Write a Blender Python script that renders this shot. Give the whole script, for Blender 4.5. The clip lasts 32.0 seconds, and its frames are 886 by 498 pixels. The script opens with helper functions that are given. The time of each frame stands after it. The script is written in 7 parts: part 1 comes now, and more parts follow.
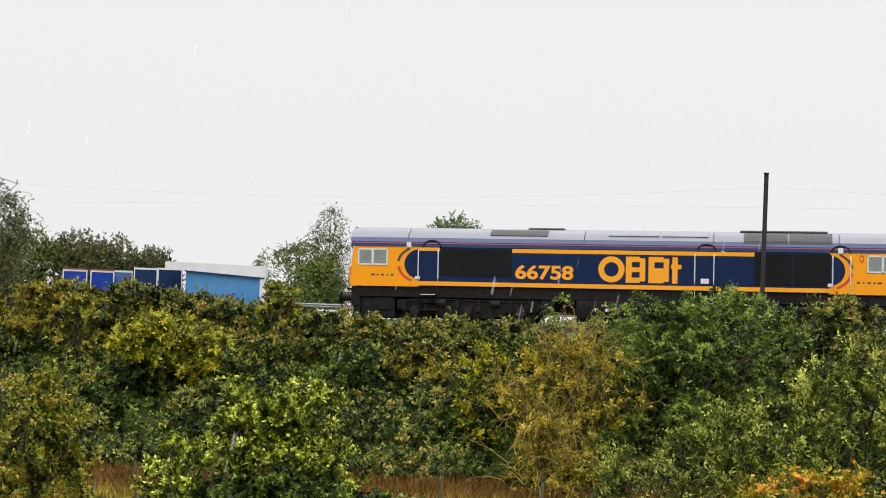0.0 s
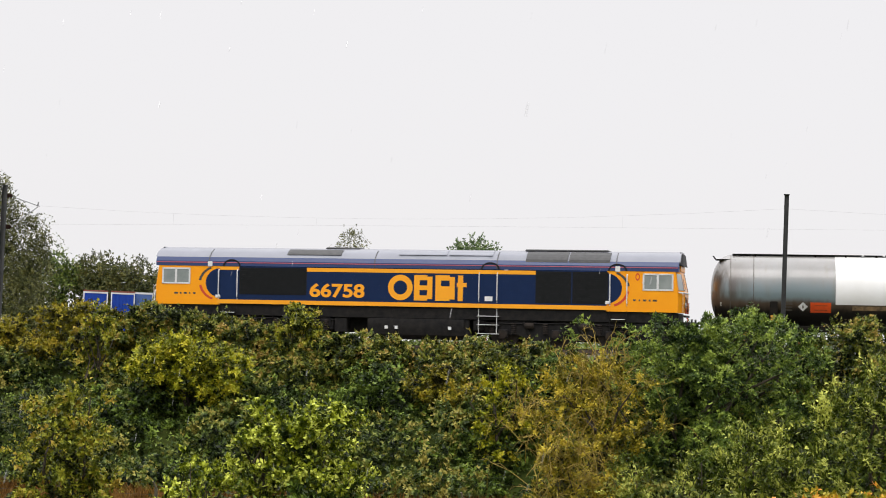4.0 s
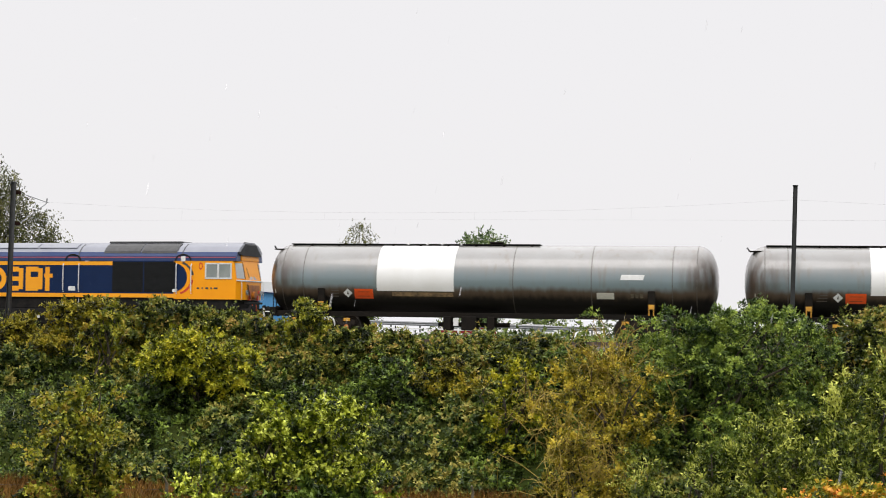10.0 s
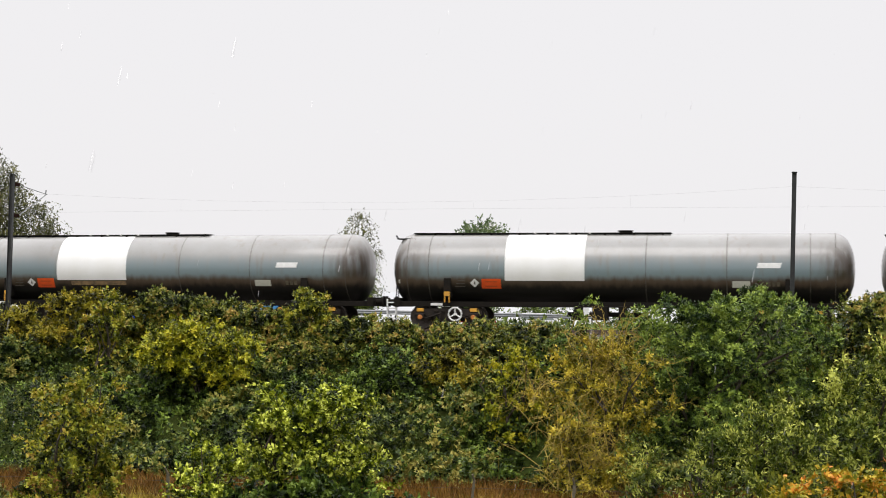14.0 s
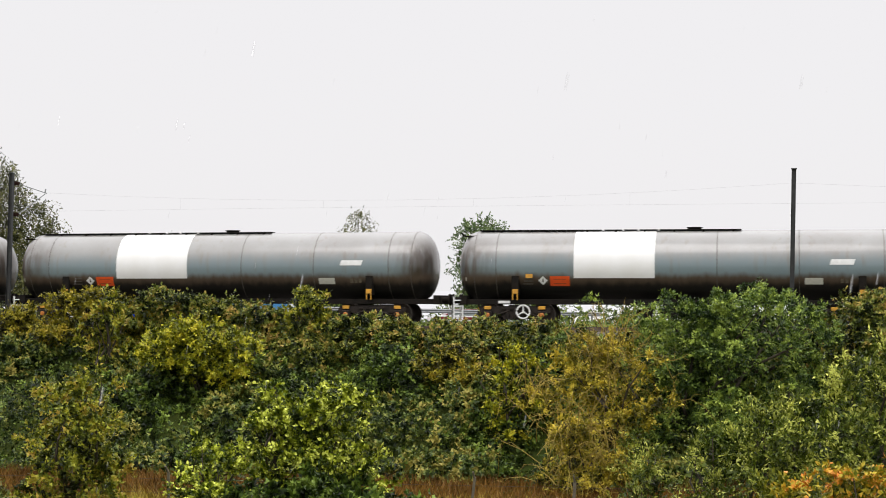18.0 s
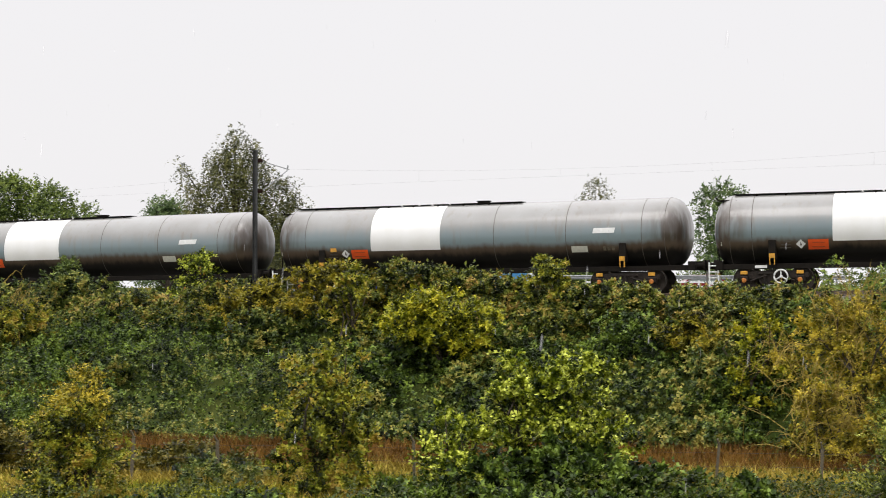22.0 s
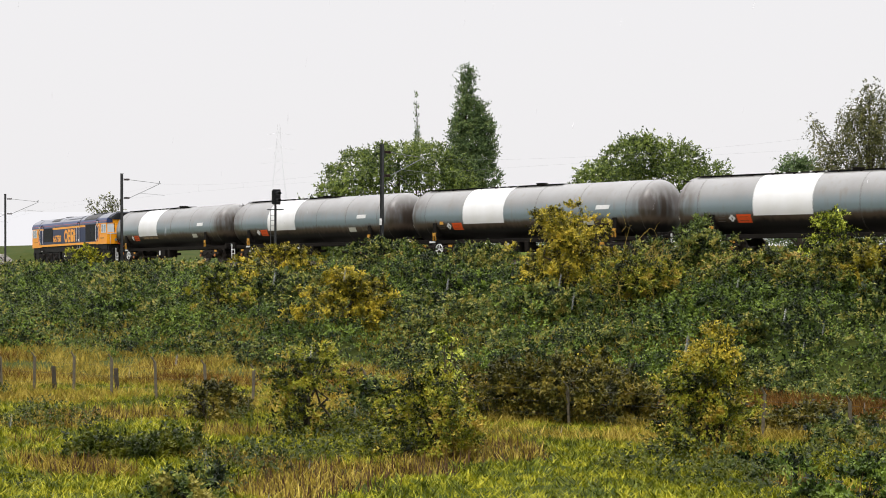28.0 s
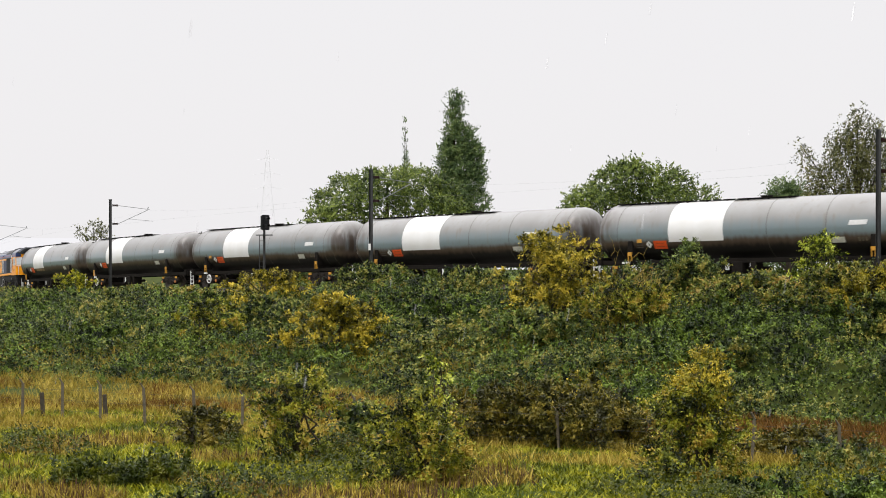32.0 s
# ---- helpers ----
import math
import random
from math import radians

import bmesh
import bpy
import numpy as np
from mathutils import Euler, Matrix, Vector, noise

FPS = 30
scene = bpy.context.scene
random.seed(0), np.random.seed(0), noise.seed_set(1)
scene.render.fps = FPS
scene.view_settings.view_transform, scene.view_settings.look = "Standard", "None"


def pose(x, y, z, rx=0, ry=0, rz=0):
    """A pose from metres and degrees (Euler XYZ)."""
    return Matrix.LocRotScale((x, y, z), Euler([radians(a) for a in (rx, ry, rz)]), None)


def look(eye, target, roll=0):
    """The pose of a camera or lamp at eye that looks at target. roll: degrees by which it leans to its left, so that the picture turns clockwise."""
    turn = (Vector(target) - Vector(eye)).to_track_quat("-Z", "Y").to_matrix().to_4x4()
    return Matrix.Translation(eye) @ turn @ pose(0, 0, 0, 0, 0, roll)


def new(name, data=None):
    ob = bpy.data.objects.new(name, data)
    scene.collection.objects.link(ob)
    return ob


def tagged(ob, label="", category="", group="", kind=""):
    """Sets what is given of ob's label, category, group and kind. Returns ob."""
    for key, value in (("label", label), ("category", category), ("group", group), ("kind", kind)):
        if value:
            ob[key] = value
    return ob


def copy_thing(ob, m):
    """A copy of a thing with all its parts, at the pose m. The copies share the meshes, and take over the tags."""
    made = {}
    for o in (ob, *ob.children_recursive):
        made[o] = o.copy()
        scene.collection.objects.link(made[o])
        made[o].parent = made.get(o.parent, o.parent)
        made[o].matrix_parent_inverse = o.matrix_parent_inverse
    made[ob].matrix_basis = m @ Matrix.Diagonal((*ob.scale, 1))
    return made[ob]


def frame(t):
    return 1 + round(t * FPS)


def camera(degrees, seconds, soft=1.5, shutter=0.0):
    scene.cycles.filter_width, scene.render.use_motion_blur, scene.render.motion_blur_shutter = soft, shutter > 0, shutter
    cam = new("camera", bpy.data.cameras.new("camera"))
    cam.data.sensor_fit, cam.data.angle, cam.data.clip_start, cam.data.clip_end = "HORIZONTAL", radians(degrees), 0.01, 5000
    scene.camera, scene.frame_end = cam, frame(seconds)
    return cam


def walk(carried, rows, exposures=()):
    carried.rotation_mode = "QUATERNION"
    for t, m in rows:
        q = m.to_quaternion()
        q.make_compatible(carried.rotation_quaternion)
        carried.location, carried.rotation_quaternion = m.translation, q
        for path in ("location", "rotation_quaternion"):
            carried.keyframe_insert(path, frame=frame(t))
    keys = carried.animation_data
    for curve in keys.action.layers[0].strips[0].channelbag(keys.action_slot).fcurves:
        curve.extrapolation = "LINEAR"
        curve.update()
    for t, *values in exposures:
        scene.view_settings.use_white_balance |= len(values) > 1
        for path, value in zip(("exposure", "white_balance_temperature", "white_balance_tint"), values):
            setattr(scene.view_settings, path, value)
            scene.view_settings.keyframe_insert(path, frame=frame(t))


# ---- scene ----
EYE_Z = 6.0
cam = camera(28.62, 32.0, soft=0.9, shutter=0.4)
# seconds, yaw, pitch, lean: the eye stays put and pans to its left
PAN = (
    (0, -0.97, 1.53, 2.27), (0.5, -0.95, 1.77, 2.18), (1, -0.95, 1.87, 2.25), (1.5, -0.94, 2.02, 2.28),
    (2, -0.94, 2.13, 2.27), (2.5, -0.41, 2.2, 2.24), (3, -0.33, 2.22, 2.25), (3.5, -0.32, 2.23, 2.24),
    (5.5, -0.04, 2.17, 2.21), (6, 0.03, 2.16, 2.13), (6.5, -0.01, 2.14, 2.08), (7, -0.01, 2.11, 1.99),
    (7.5, -0.01, 2.1, 2.04), (8, -0.01, 2.1, 2.01), (8.5, 0.02, 2.09, 2.01), (9, 0.02, 2.07, 1.96),
    (9.5, 0, 2.04, 1.86), (10, -0.01, 2, 1.85), (10.5, 0, 1.95, 1.77), (11, -0.01, 1.91, 1.74),
    (11.5, -0.02, 1.86, 1.7), (12, -0.03, 1.82, 1.64), (12.5, -0.03, 1.78, 1.59), (13, -0.03, 1.73, 1.53),
    (13.5, -0.04, 1.68, 1.42), (14, -0.04, 1.64, 1.45), (14.5, -0.05, 1.59, 1.41), (16.5, -0.05, 1.49, 1.31),
    (17, -0.06, 1.5, 1.27), (17.5, -0.06, 1.52, 1.27), (18, -0.05, 1.56, 1.27), (18.5, -0.05, 1.6, 1.2),
    (19, -0, 1.62, 1.17), (19.5, 0.14, 1.6, 1.08), (20, 0.41, 1.57, 1.01), (20.5, 0.99, 1.52, 0.84),
    (21, 2.52, 1.3, 0.78), (21.5, 5.71, 0.81, 0.54), (22, 7.78, 0.43, 0.09), (22.5, 8.52, 0.15, -0.19),
    (23, 8.76, -0.08, -0.29), (23.5, 11.12, -0.3, -0.54), (24, 14.14, -1.06, -0.65), (24.5, 17.38, -1.34, -0.74),
    (25, 21.95, -1.28, -0.88), (25.5, 25.26, -1.24, -1.02), (26, 26.91, -1.15, -0.88), (26.5, 28.16, -1.01, -0.72),
    (28.5, 28.28, -1.02, 0.3), (29, 28.14, -1.06, 0.32), (29.5, 28.14, -0.86, 0.6), (30, 28.23, -0.43, 0.9),
    (30.5, 28.23, -0.46, 0.02), (31, 28.12, -0.51, -0.41), (31.5, 28.08, -0.43, -0.38), (32, 28.03, -0.18, 0.02),
)


def eye_pose(yaw, pitch, lean):
    return pose(0, 0, EYE_Z, 90 + pitch, 0, yaw) @ pose(0, 0, 0, 0, 0, lean)


EXPOSURE = ((0.0, 0.04), (20.5, 0.04), (22.5, 0.08), (25.0, 0.10), (26.5, 0.07), (29.0, 0.04), (32.0, 0.04))
walk(cam, [(t, eye_pose(a, b, c)) for t, a, b, c in PAN], [(t, stops, 6530, 12) for t, stops in EXPOSURE])

# ---- world and light: flat overcast in light rain ----
SUN_EL, SUN_AZ = 58.0, 205.0
world = bpy.data.worlds.new("overcast_sky")
scene.world = world
world.use_nodes = True
wn, wl = world.node_tree.nodes, world.node_tree.links
sky = wn.new("ShaderNodeTexSky")
sky.sky_type, sky.sun_disc = "NISHITA", False
sky.sun_elevation, sky.sun_rotation = radians(SUN_EL), radians(SUN_AZ)
sky.air_density, sky.dust_density = 1.0, 4.0
sky_level = wn.new("ShaderNodeVectorMath")
sky_level.operation = "SCALE"
sky_level.inputs["Scale"].default_value = 0.08
cloud = wn.new("ShaderNodeMix")
cloud.data_type = "RGBA"
cloud.inputs["Factor"].default_value = 0.93
cloud.inputs["B"].default_value = (0.887, 0.886, 0.893, 1)
wl.new(sky.outputs["Color"], sky_level.inputs[0])
wl.new(sky_level.outputs["Vector"], cloud.inputs["A"])
# an overcast sky is about three times as bright overhead as near the horizon
sky_dir, sky_parts, sky_rise, sky_tone = wn.new("ShaderNodeTexCoord"), wn.new("ShaderNodeSeparateXYZ"), wn.new("ShaderNodeMapRange"), wn.new("ShaderNodeVectorMath")
sky_rise.interpolation_type = "SMOOTHSTEP"
sky_rise.inputs["From Min"].default_value, sky_rise.inputs["From Max"].default_value = 0.22, 1.0
sky_rise.inputs["To Min"].default_value, sky_rise.inputs["To Max"].default_value = 1.0, 3.0
sky_tone.operation = "SCALE"
wl.new(sky_dir.outputs["Generated"], sky_parts.inputs[0])
wl.new(sky_parts.outputs["Z"], sky_rise.inputs["Value"])
wl.new(cloud.outputs["Result"], sky_tone.inputs[0])
wl.new(sky_rise.outputs["Result"], sky_tone.inputs["Scale"])
wl.new(sky_tone.outputs["Vector"], wn["Background"].inputs["Color"])
wn["Background"].inputs["Strength"].default_value = 1.0

sun_lamp = bpy.data.lights.new("sun", "SUN")
sun_lamp.energy, sun_lamp.angle, sun_lamp.color = 0.8, radians(30), (1.0, 0.985, 0.96)
sun_ob = new("sun", sun_lamp)
sun_dir = Vector((math.sin(radians(SUN_AZ)) * math.cos(radians(SUN_EL)), math.cos(radians(SUN_AZ)) * math.cos(radians(SUN_EL)), math.sin(radians(SUN_EL))))
sun_ob.matrix_world = look(sun_dir * 200, (0, 0, 0))


# ---- materials ----
def material(name, base, other=None, rough=0.6, metal=0.0, scale=3.0, fine=40.0, bump=0.15, spec=0.5, random_mix=0.0, coat=0.0):
    """Principled surface whose colour wanders between two tones at a coarse and a fine scale."""
    m = bpy.data.materials.new(name)
    m.use_nodes = True
    n, l = m.node_tree.nodes, m.node_tree.links
    b = n["Principled BSDF"]
    other = other or tuple(0.72 * c for c in base)
    tc = n.new("ShaderNodeTexCoord")
    coarse, grain = n.new("ShaderNodeTexNoise"), n.new("ShaderNodeTexNoise")
    coarse.inputs["Scale"].default_value, coarse.inputs["Detail"].default_value = scale, 5
    grain.inputs["Scale"].default_value, grain.inputs["Detail"].default_value = fine, 3
    l.new(tc.outputs["Object"], coarse.inputs["Vector"])
    l.new(tc.outputs["Object"], grain.inputs["Vector"])
    add = n.new("ShaderNodeMath")
    add.operation = "MULTIPLY_ADD"
    add.inputs[1].default_value = 0.35
    l.new(grain.outputs["Fac"], add.inputs[0])
    l.new(coarse.outputs["Fac"], add.inputs[2])
    ramp = n.new("ShaderNodeMapRange")
    ramp.inputs["From Min"].default_value, ramp.inputs["From Max"].default_value = 0.45, 0.9
    l.new(add.outputs[0], ramp.inputs["Value"])
    fac = ramp.outputs["Result"]
    if random_mix:
        info = n.new("ShaderNodeObjectInfo")
        mixr = n.new("ShaderNodeMix")
        mixr.inputs["Factor"].default_value = random_mix
        l.new(fac, mixr.inputs["A"])
        l.new(info.outputs["Random"], mixr.inputs["B"])
        fac = mixr.outputs["Result"]
    mix = n.new("ShaderNodeMix")
    mix.data_type = "RGBA"
    mix.inputs["A"].default_value, mix.inputs["B"].default_value = (*base, 1), (*other, 1)
    l.new(fac, mix.inputs["Factor"])
    l.new(mix.outputs["Result"], b.inputs["Base Color"])
    b.inputs["Roughness"].default_value, b.inputs["Metallic"].default_value = rough, metal
    b.inputs["Specular IOR Level"].default_value = spec
    b.inputs["Coat Weight"].default_value = coat
    if bump:
        bp = n.new("ShaderNodeBump")
        bp.inputs["Strength"].default_value, bp.inputs["Distance"].default_value = bump, 0.02
        l.new(grain.outputs["Fac"], bp.inputs["Height"])
        l.new(bp.outputs["Normal"], b.inputs["Normal"])
    return m


def leaf_material(name, tones, patch=0.5, through_light=0.10, rough=0.42, clump_shade_scale=2.5, each=0.18, wet=0.18):
    """Leaves: three tones by leaf and by patch of the plant, some light passing through the blade. Clump-sized noise
    paints in light and dark sprays.
    """
    m = bpy.data.materials.new(name)
    m.use_nodes = True
    n, l = m.node_tree.nodes, m.node_tree.links
    b = n["Principled BSDF"]
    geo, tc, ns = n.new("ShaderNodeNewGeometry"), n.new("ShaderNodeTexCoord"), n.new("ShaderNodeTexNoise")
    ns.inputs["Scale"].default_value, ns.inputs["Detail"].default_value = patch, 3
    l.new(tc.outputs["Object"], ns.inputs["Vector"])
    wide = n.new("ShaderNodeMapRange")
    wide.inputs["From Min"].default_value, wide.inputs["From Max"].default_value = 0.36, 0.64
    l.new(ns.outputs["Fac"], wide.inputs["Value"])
    # clump-sized noise: imitates lit and shaded sprays by leaf colour
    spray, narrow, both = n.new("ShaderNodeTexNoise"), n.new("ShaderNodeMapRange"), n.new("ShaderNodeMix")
    spray.inputs["Scale"].default_value, spray.inputs["Detail"].default_value = clump_shade_scale, 1
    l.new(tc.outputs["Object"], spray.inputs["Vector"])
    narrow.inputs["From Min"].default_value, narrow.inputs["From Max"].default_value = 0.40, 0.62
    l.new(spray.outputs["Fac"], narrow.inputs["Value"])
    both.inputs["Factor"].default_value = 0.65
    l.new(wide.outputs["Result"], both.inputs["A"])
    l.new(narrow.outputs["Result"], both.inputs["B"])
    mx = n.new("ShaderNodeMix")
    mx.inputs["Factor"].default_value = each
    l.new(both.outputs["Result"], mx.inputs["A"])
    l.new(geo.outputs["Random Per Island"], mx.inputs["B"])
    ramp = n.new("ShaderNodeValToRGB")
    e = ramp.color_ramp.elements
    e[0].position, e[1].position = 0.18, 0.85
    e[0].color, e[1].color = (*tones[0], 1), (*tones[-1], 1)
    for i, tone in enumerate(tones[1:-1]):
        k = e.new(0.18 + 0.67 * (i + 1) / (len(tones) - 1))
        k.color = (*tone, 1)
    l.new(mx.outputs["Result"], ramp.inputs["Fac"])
    l.new(ramp.outputs["Color"], b.inputs["Base Color"])
    b.inputs["Roughness"].default_value = rough
    b.inputs["Specular IOR Level"].default_value = wet
    tr, ms = n.new("ShaderNodeBsdfTranslucent"), n.new("ShaderNodeMixShader")
    l.new(ramp.outputs["Color"], tr.inputs["Color"])
    ms.inputs["Fac"].default_value = through_light
    l.new(b.outputs[0], ms.inputs[1])
    l.new(tr.outputs[0], ms.inputs[2])
    l.new(ms.outputs[0], n["Material Output"].inputs["Surface"])
    return m


def tank_material():
    """Wet tank paint by height: a beige upper half over a blue-grey band paints in the sky's reflection, then a belt of
    brown brake grime that turns to oily black dirt and painted ground reflection along the belly; brown runs over both
    ends, darker low on the rear dome."""
    m = material("tank_grey_paint", (0.255, 0.255, 0.245), (0.21, 0.203, 0.19), rough=0.4, scale=0.8, fine=25, bump=0.04)
    n, l = m.node_tree.nodes, m.node_tree.links
    b = n["Principled BSDF"]
    b.inputs["Coat Weight"].default_value, b.inputs["Coat Roughness"].default_value = 0.6, 0.16
    # upper barrel tone, with the pale sky reflection put into it
    dusty = b.inputs["Base Color"].links[0].from_socket

    def math_node(op, a, c, third=None):
        k = n.new("ShaderNodeMath")
        k.operation = op
        for i, v in enumerate((a, c, third)):
            if v is None:
                continue
            if isinstance(v, (int, float)):
                k.inputs[i].default_value = v
            else:
                l.new(v, k.inputs[i])
        return k.outputs[0]

    def ranged(v, lo, hi, to0=0.0, to1=1.0):
        k = n.new("ShaderNodeMapRange")
        k.interpolation_type = "SMOOTHSTEP"
        k.inputs["From Min"].default_value, k.inputs["From Max"].default_value = lo, hi
        k.inputs["To Min"].default_value, k.inputs["To Max"].default_value = to0, to1
        l.new(v, k.inputs["Value"])
        return k.outputs["Result"]

    def blend(f, a, c):
        k = n.new("ShaderNodeMix")
        k.data_type = "RGBA"
        l.new(f, k.inputs["Factor"])
        for socket, v in (("A", a), ("B", c)):
            if isinstance(v, tuple):
                k.inputs[socket].default_value = (*v, 1)
            else:
                l.new(v, k.inputs[socket])
        return k.outputs["Result"]

    tc, sep = n.new("ShaderNodeTexCoord"), n.new("ShaderNodeSeparateXYZ")
    info = n.new("ShaderNodeObjectInfo")
    l.new(tc.outputs["Object"], sep.inputs[0])
    shift = n.new("ShaderNodeVectorMath")
    shift.operation = "MULTIPLY_ADD"
    l.new(tc.outputs["Object"], shift.inputs[0])
    shift.inputs[1].default_value = (1.0, 1.0, 0.12)
    spread = n.new("ShaderNodeCombineXYZ")
    l.new(math_node("MULTIPLY", info.outputs["Random"], 37.0), spread.inputs[0])
    l.new(spread.outputs[0], shift.inputs[2])
    runs, cloud2 = n.new("ShaderNodeTexNoise"), n.new("ShaderNodeTexNoise")
    runs.inputs["Scale"].default_value, runs.inputs["Detail"].default_value = 4.5, 5
    cloud2.inputs["Scale"].default_value, cloud2.inputs["Detail"].default_value = 0.7, 4
    l.new(shift.outputs[0], runs.inputs["Vector"])
    l.new(shift.outputs[0], cloud2.inputs["Vector"])
    z, x = sep.outputs["Z"], sep.outputs["X"]
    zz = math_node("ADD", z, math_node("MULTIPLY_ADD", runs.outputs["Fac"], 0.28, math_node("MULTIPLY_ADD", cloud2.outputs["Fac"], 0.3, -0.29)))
    # blue-grey band below the pale top: reflection painted by height
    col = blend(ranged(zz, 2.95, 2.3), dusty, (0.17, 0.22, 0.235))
    rusty = math_node("MULTIPLY", ranged(runs.outputs["Fac"], 0.5, 0.68), ranged(cloud2.outputs["Fac"], 0.42, 0.62, 0.0, 0.3))
    col = blend(rusty, col, (0.16, 0.115, 0.075))
    ends = math_node("MULTIPLY", ranged(math_node("ABSOLUTE", math_node("SUBTRACT", x, 0.27), 0), 6.9, 8.35), ranged(runs.outputs["Fac"], 0.25, 0.6, 0.25, 1.0))
    ends = math_node("MULTIPLY", ends, ranged(zz, 3.7, 2.7))
    col = blend(ends, col, (0.062, 0.043, 0.03))
    rear = math_node("MULTIPLY", ranged(x, -7.3, -8.1), ranged(zz, 3.35, 2.35))
    col = blend(math_node("MULTIPLY", rear, ranged(runs.outputs["Fac"], 0.3, 0.6, 0.45, 0.9)), col, (0.04, 0.028, 0.019))
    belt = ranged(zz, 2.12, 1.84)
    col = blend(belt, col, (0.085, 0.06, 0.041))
    # black belly: dirt plus the dark ground reflection, painted into the colour
    oil_and_reflection = ranged(zz, 1.86, 1.52)
    col = blend(oil_and_reflection, col, (0.011, 0.010, 0.009))
    l.new(col, b.inputs["Base Color"])
    l.new(ranged(zz, 1.9, 2.1, 0.5, 0.36), b.inputs["Roughness"])
    l.new(ranged(zz, 1.7, 2.3, 0.02, 0.7), b.inputs["Coat Weight"])
    b.inputs["Coat Roughness"].default_value = 0.14
    l.new(ranged(zz, 1.6, 2.1, 0.2, 0.5), b.inputs["Specular IOR Level"])
    return m


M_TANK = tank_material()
M_PATCH = material("white_patch_paint", (0.80, 0.80, 0.79), (0.74, 0.735, 0.71), rough=0.35, scale=1.5, bump=0.03)
M_BLACK = material("oily_black", (0.012, 0.011, 0.010), (0.018, 0.015, 0.012), rough=0.8, scale=4, spec=0.05)
M_BOGIE = material("brake_dust_steel", (0.010, 0.009, 0.008), (0.032, 0.023, 0.017), rough=0.75, scale=5, spec=0.2)
M_YELLOW = material("bearing_yellow", (0.72, 0.36, 0.03), (0.45, 0.22, 0.03), rough=0.5, scale=8)
M_AXLE = material("axle_cap_orange", (0.58, 0.2, 0.025), (0.3, 0.1, 0.02), rough=0.5, scale=9)
M_WHITE = material("white_paint", (0.80, 0.80, 0.79), (0.66, 0.66, 0.64), rough=0.45, scale=6)
M_CREAM = material("cream_panel", (0.62, 0.61, 0.53), (0.50, 0.49, 0.42), rough=0.5, scale=6)
M_HAZ = material("hazard_orange", (0.80, 0.10, 0.015), (0.66, 0.08, 0.015), rough=0.45, scale=5)
M_RUSTBAR = material("worn_dark_figures", (0.22, 0.05, 0.02), (0.5, 0.08, 0.02), rough=0.5, scale=12)
M_SEAM = material("seam_rust", (0.055, 0.045, 0.036), (0.11, 0.095, 0.08), rough=0.6, scale=4)
M_NAVY = material("navy_paint", (0.004, 0.016, 0.062), (0.006, 0.021, 0.075), rough=0.35, scale=1.5, bump=0.03, spec=0.2)
M_BLUE = material("roof_blue_paint", (0.010, 0.030, 0.12), (0.014, 0.038, 0.135), rough=0.3, scale=1.5, bump=0.03)
M_ROOF = material("roof_grey_paint", (0.20, 0.21, 0.245), (0.16, 0.17, 0.20), rough=0.3, scale=1.2, bump=0.05, coat=0.2)
M_ORANGE = material("loco_orange", (0.95, 0.37, 0.008), (0.90, 0.33, 0.008), rough=0.32, scale=1.5, bump=0.03, spec=0.25)
M_LINE = material("pale_orange_stripe", (0.95, 0.40, 0.02), (0.90, 0.36, 0.02), rough=0.35, scale=2, bump=0.02, spec=0.25)
M_GRIME = material("sooty_orange", (0.62, 0.20, 0.012), (0.16, 0.055, 0.018), rough=0.5, scale=3.5)
M_RED = material("vermilion_stripe", (0.62, 0.06, 0.02), (0.55, 0.05, 0.02), rough=0.35, scale=2, bump=0.02)
M_PINK = material("magenta_line", (0.50, 0.12, 0.17), (0.44, 0.10, 0.15), rough=0.35, scale=2, bump=0.02)
M_GRILLE = material("grille_black", (0.006, 0.007, 0.008), (0.012, 0.013, 0.014), rough=0.55, scale=6, spec=0.2)
M_DKROOF = material("roof_grille_grey", (0.035, 0.035, 0.036), (0.06, 0.06, 0.06), rough=0.6, scale=6)
M_FRAME = material("loco_underframe_black", (0.008, 0.008, 0.009), (0.022, 0.020, 0.018), rough=0.6, scale=5, spec=0.12)
M_SILVER = material("handrail_white", (0.75, 0.75, 0.74), (0.6, 0.6, 0.6), rough=0.4)
M_GLASS = material("cab_glass", (0.16, 0.19, 0.18), (0.26, 0.29, 0.27), rough=0.08, scale=2, bump=0, spec=0.9)
# pale base colour paints the bright sky reflected in the front panes
M_SCREEN_SKY = material("windscreen_sky_reflection", (0.42, 0.44, 0.45), (0.50, 0.52, 0.52), rough=0.06, scale=2, bump=0, spec=0.9)
M_STEEL = material("wheel_steel", (0.07, 0.055, 0.045), (0.03, 0.025, 0.02), rough=0.55, metal=0.5, scale=6)
M_MAST = material("mast_dark_steel", (0.016, 0.017, 0.018), (0.04, 0.041, 0.04), rough=0.6, scale=3)
M_GALV = material("galvanised_steel", (0.26, 0.27, 0.27), (0.16, 0.17, 0.17), rough=0.55, metal=0.15, scale=5)
M_WIRE = material("contact_wire", (0.42, 0.42, 0.42), rough=0.5, bump=0)
M_PORC = material("brown_insulator", (0.045, 0.024, 0.018), rough=0.25, bump=0)
M_RAIL = material("rusty_rail", (0.11, 0.065, 0.04), (0.20, 0.17, 0.15), rough=0.5, metal=0.5, scale=3)
M_SLEEPER = material("concrete_sleeper", (0.30, 0.29, 0.26), (0.20, 0.19, 0.17), rough=0.85, scale=3)
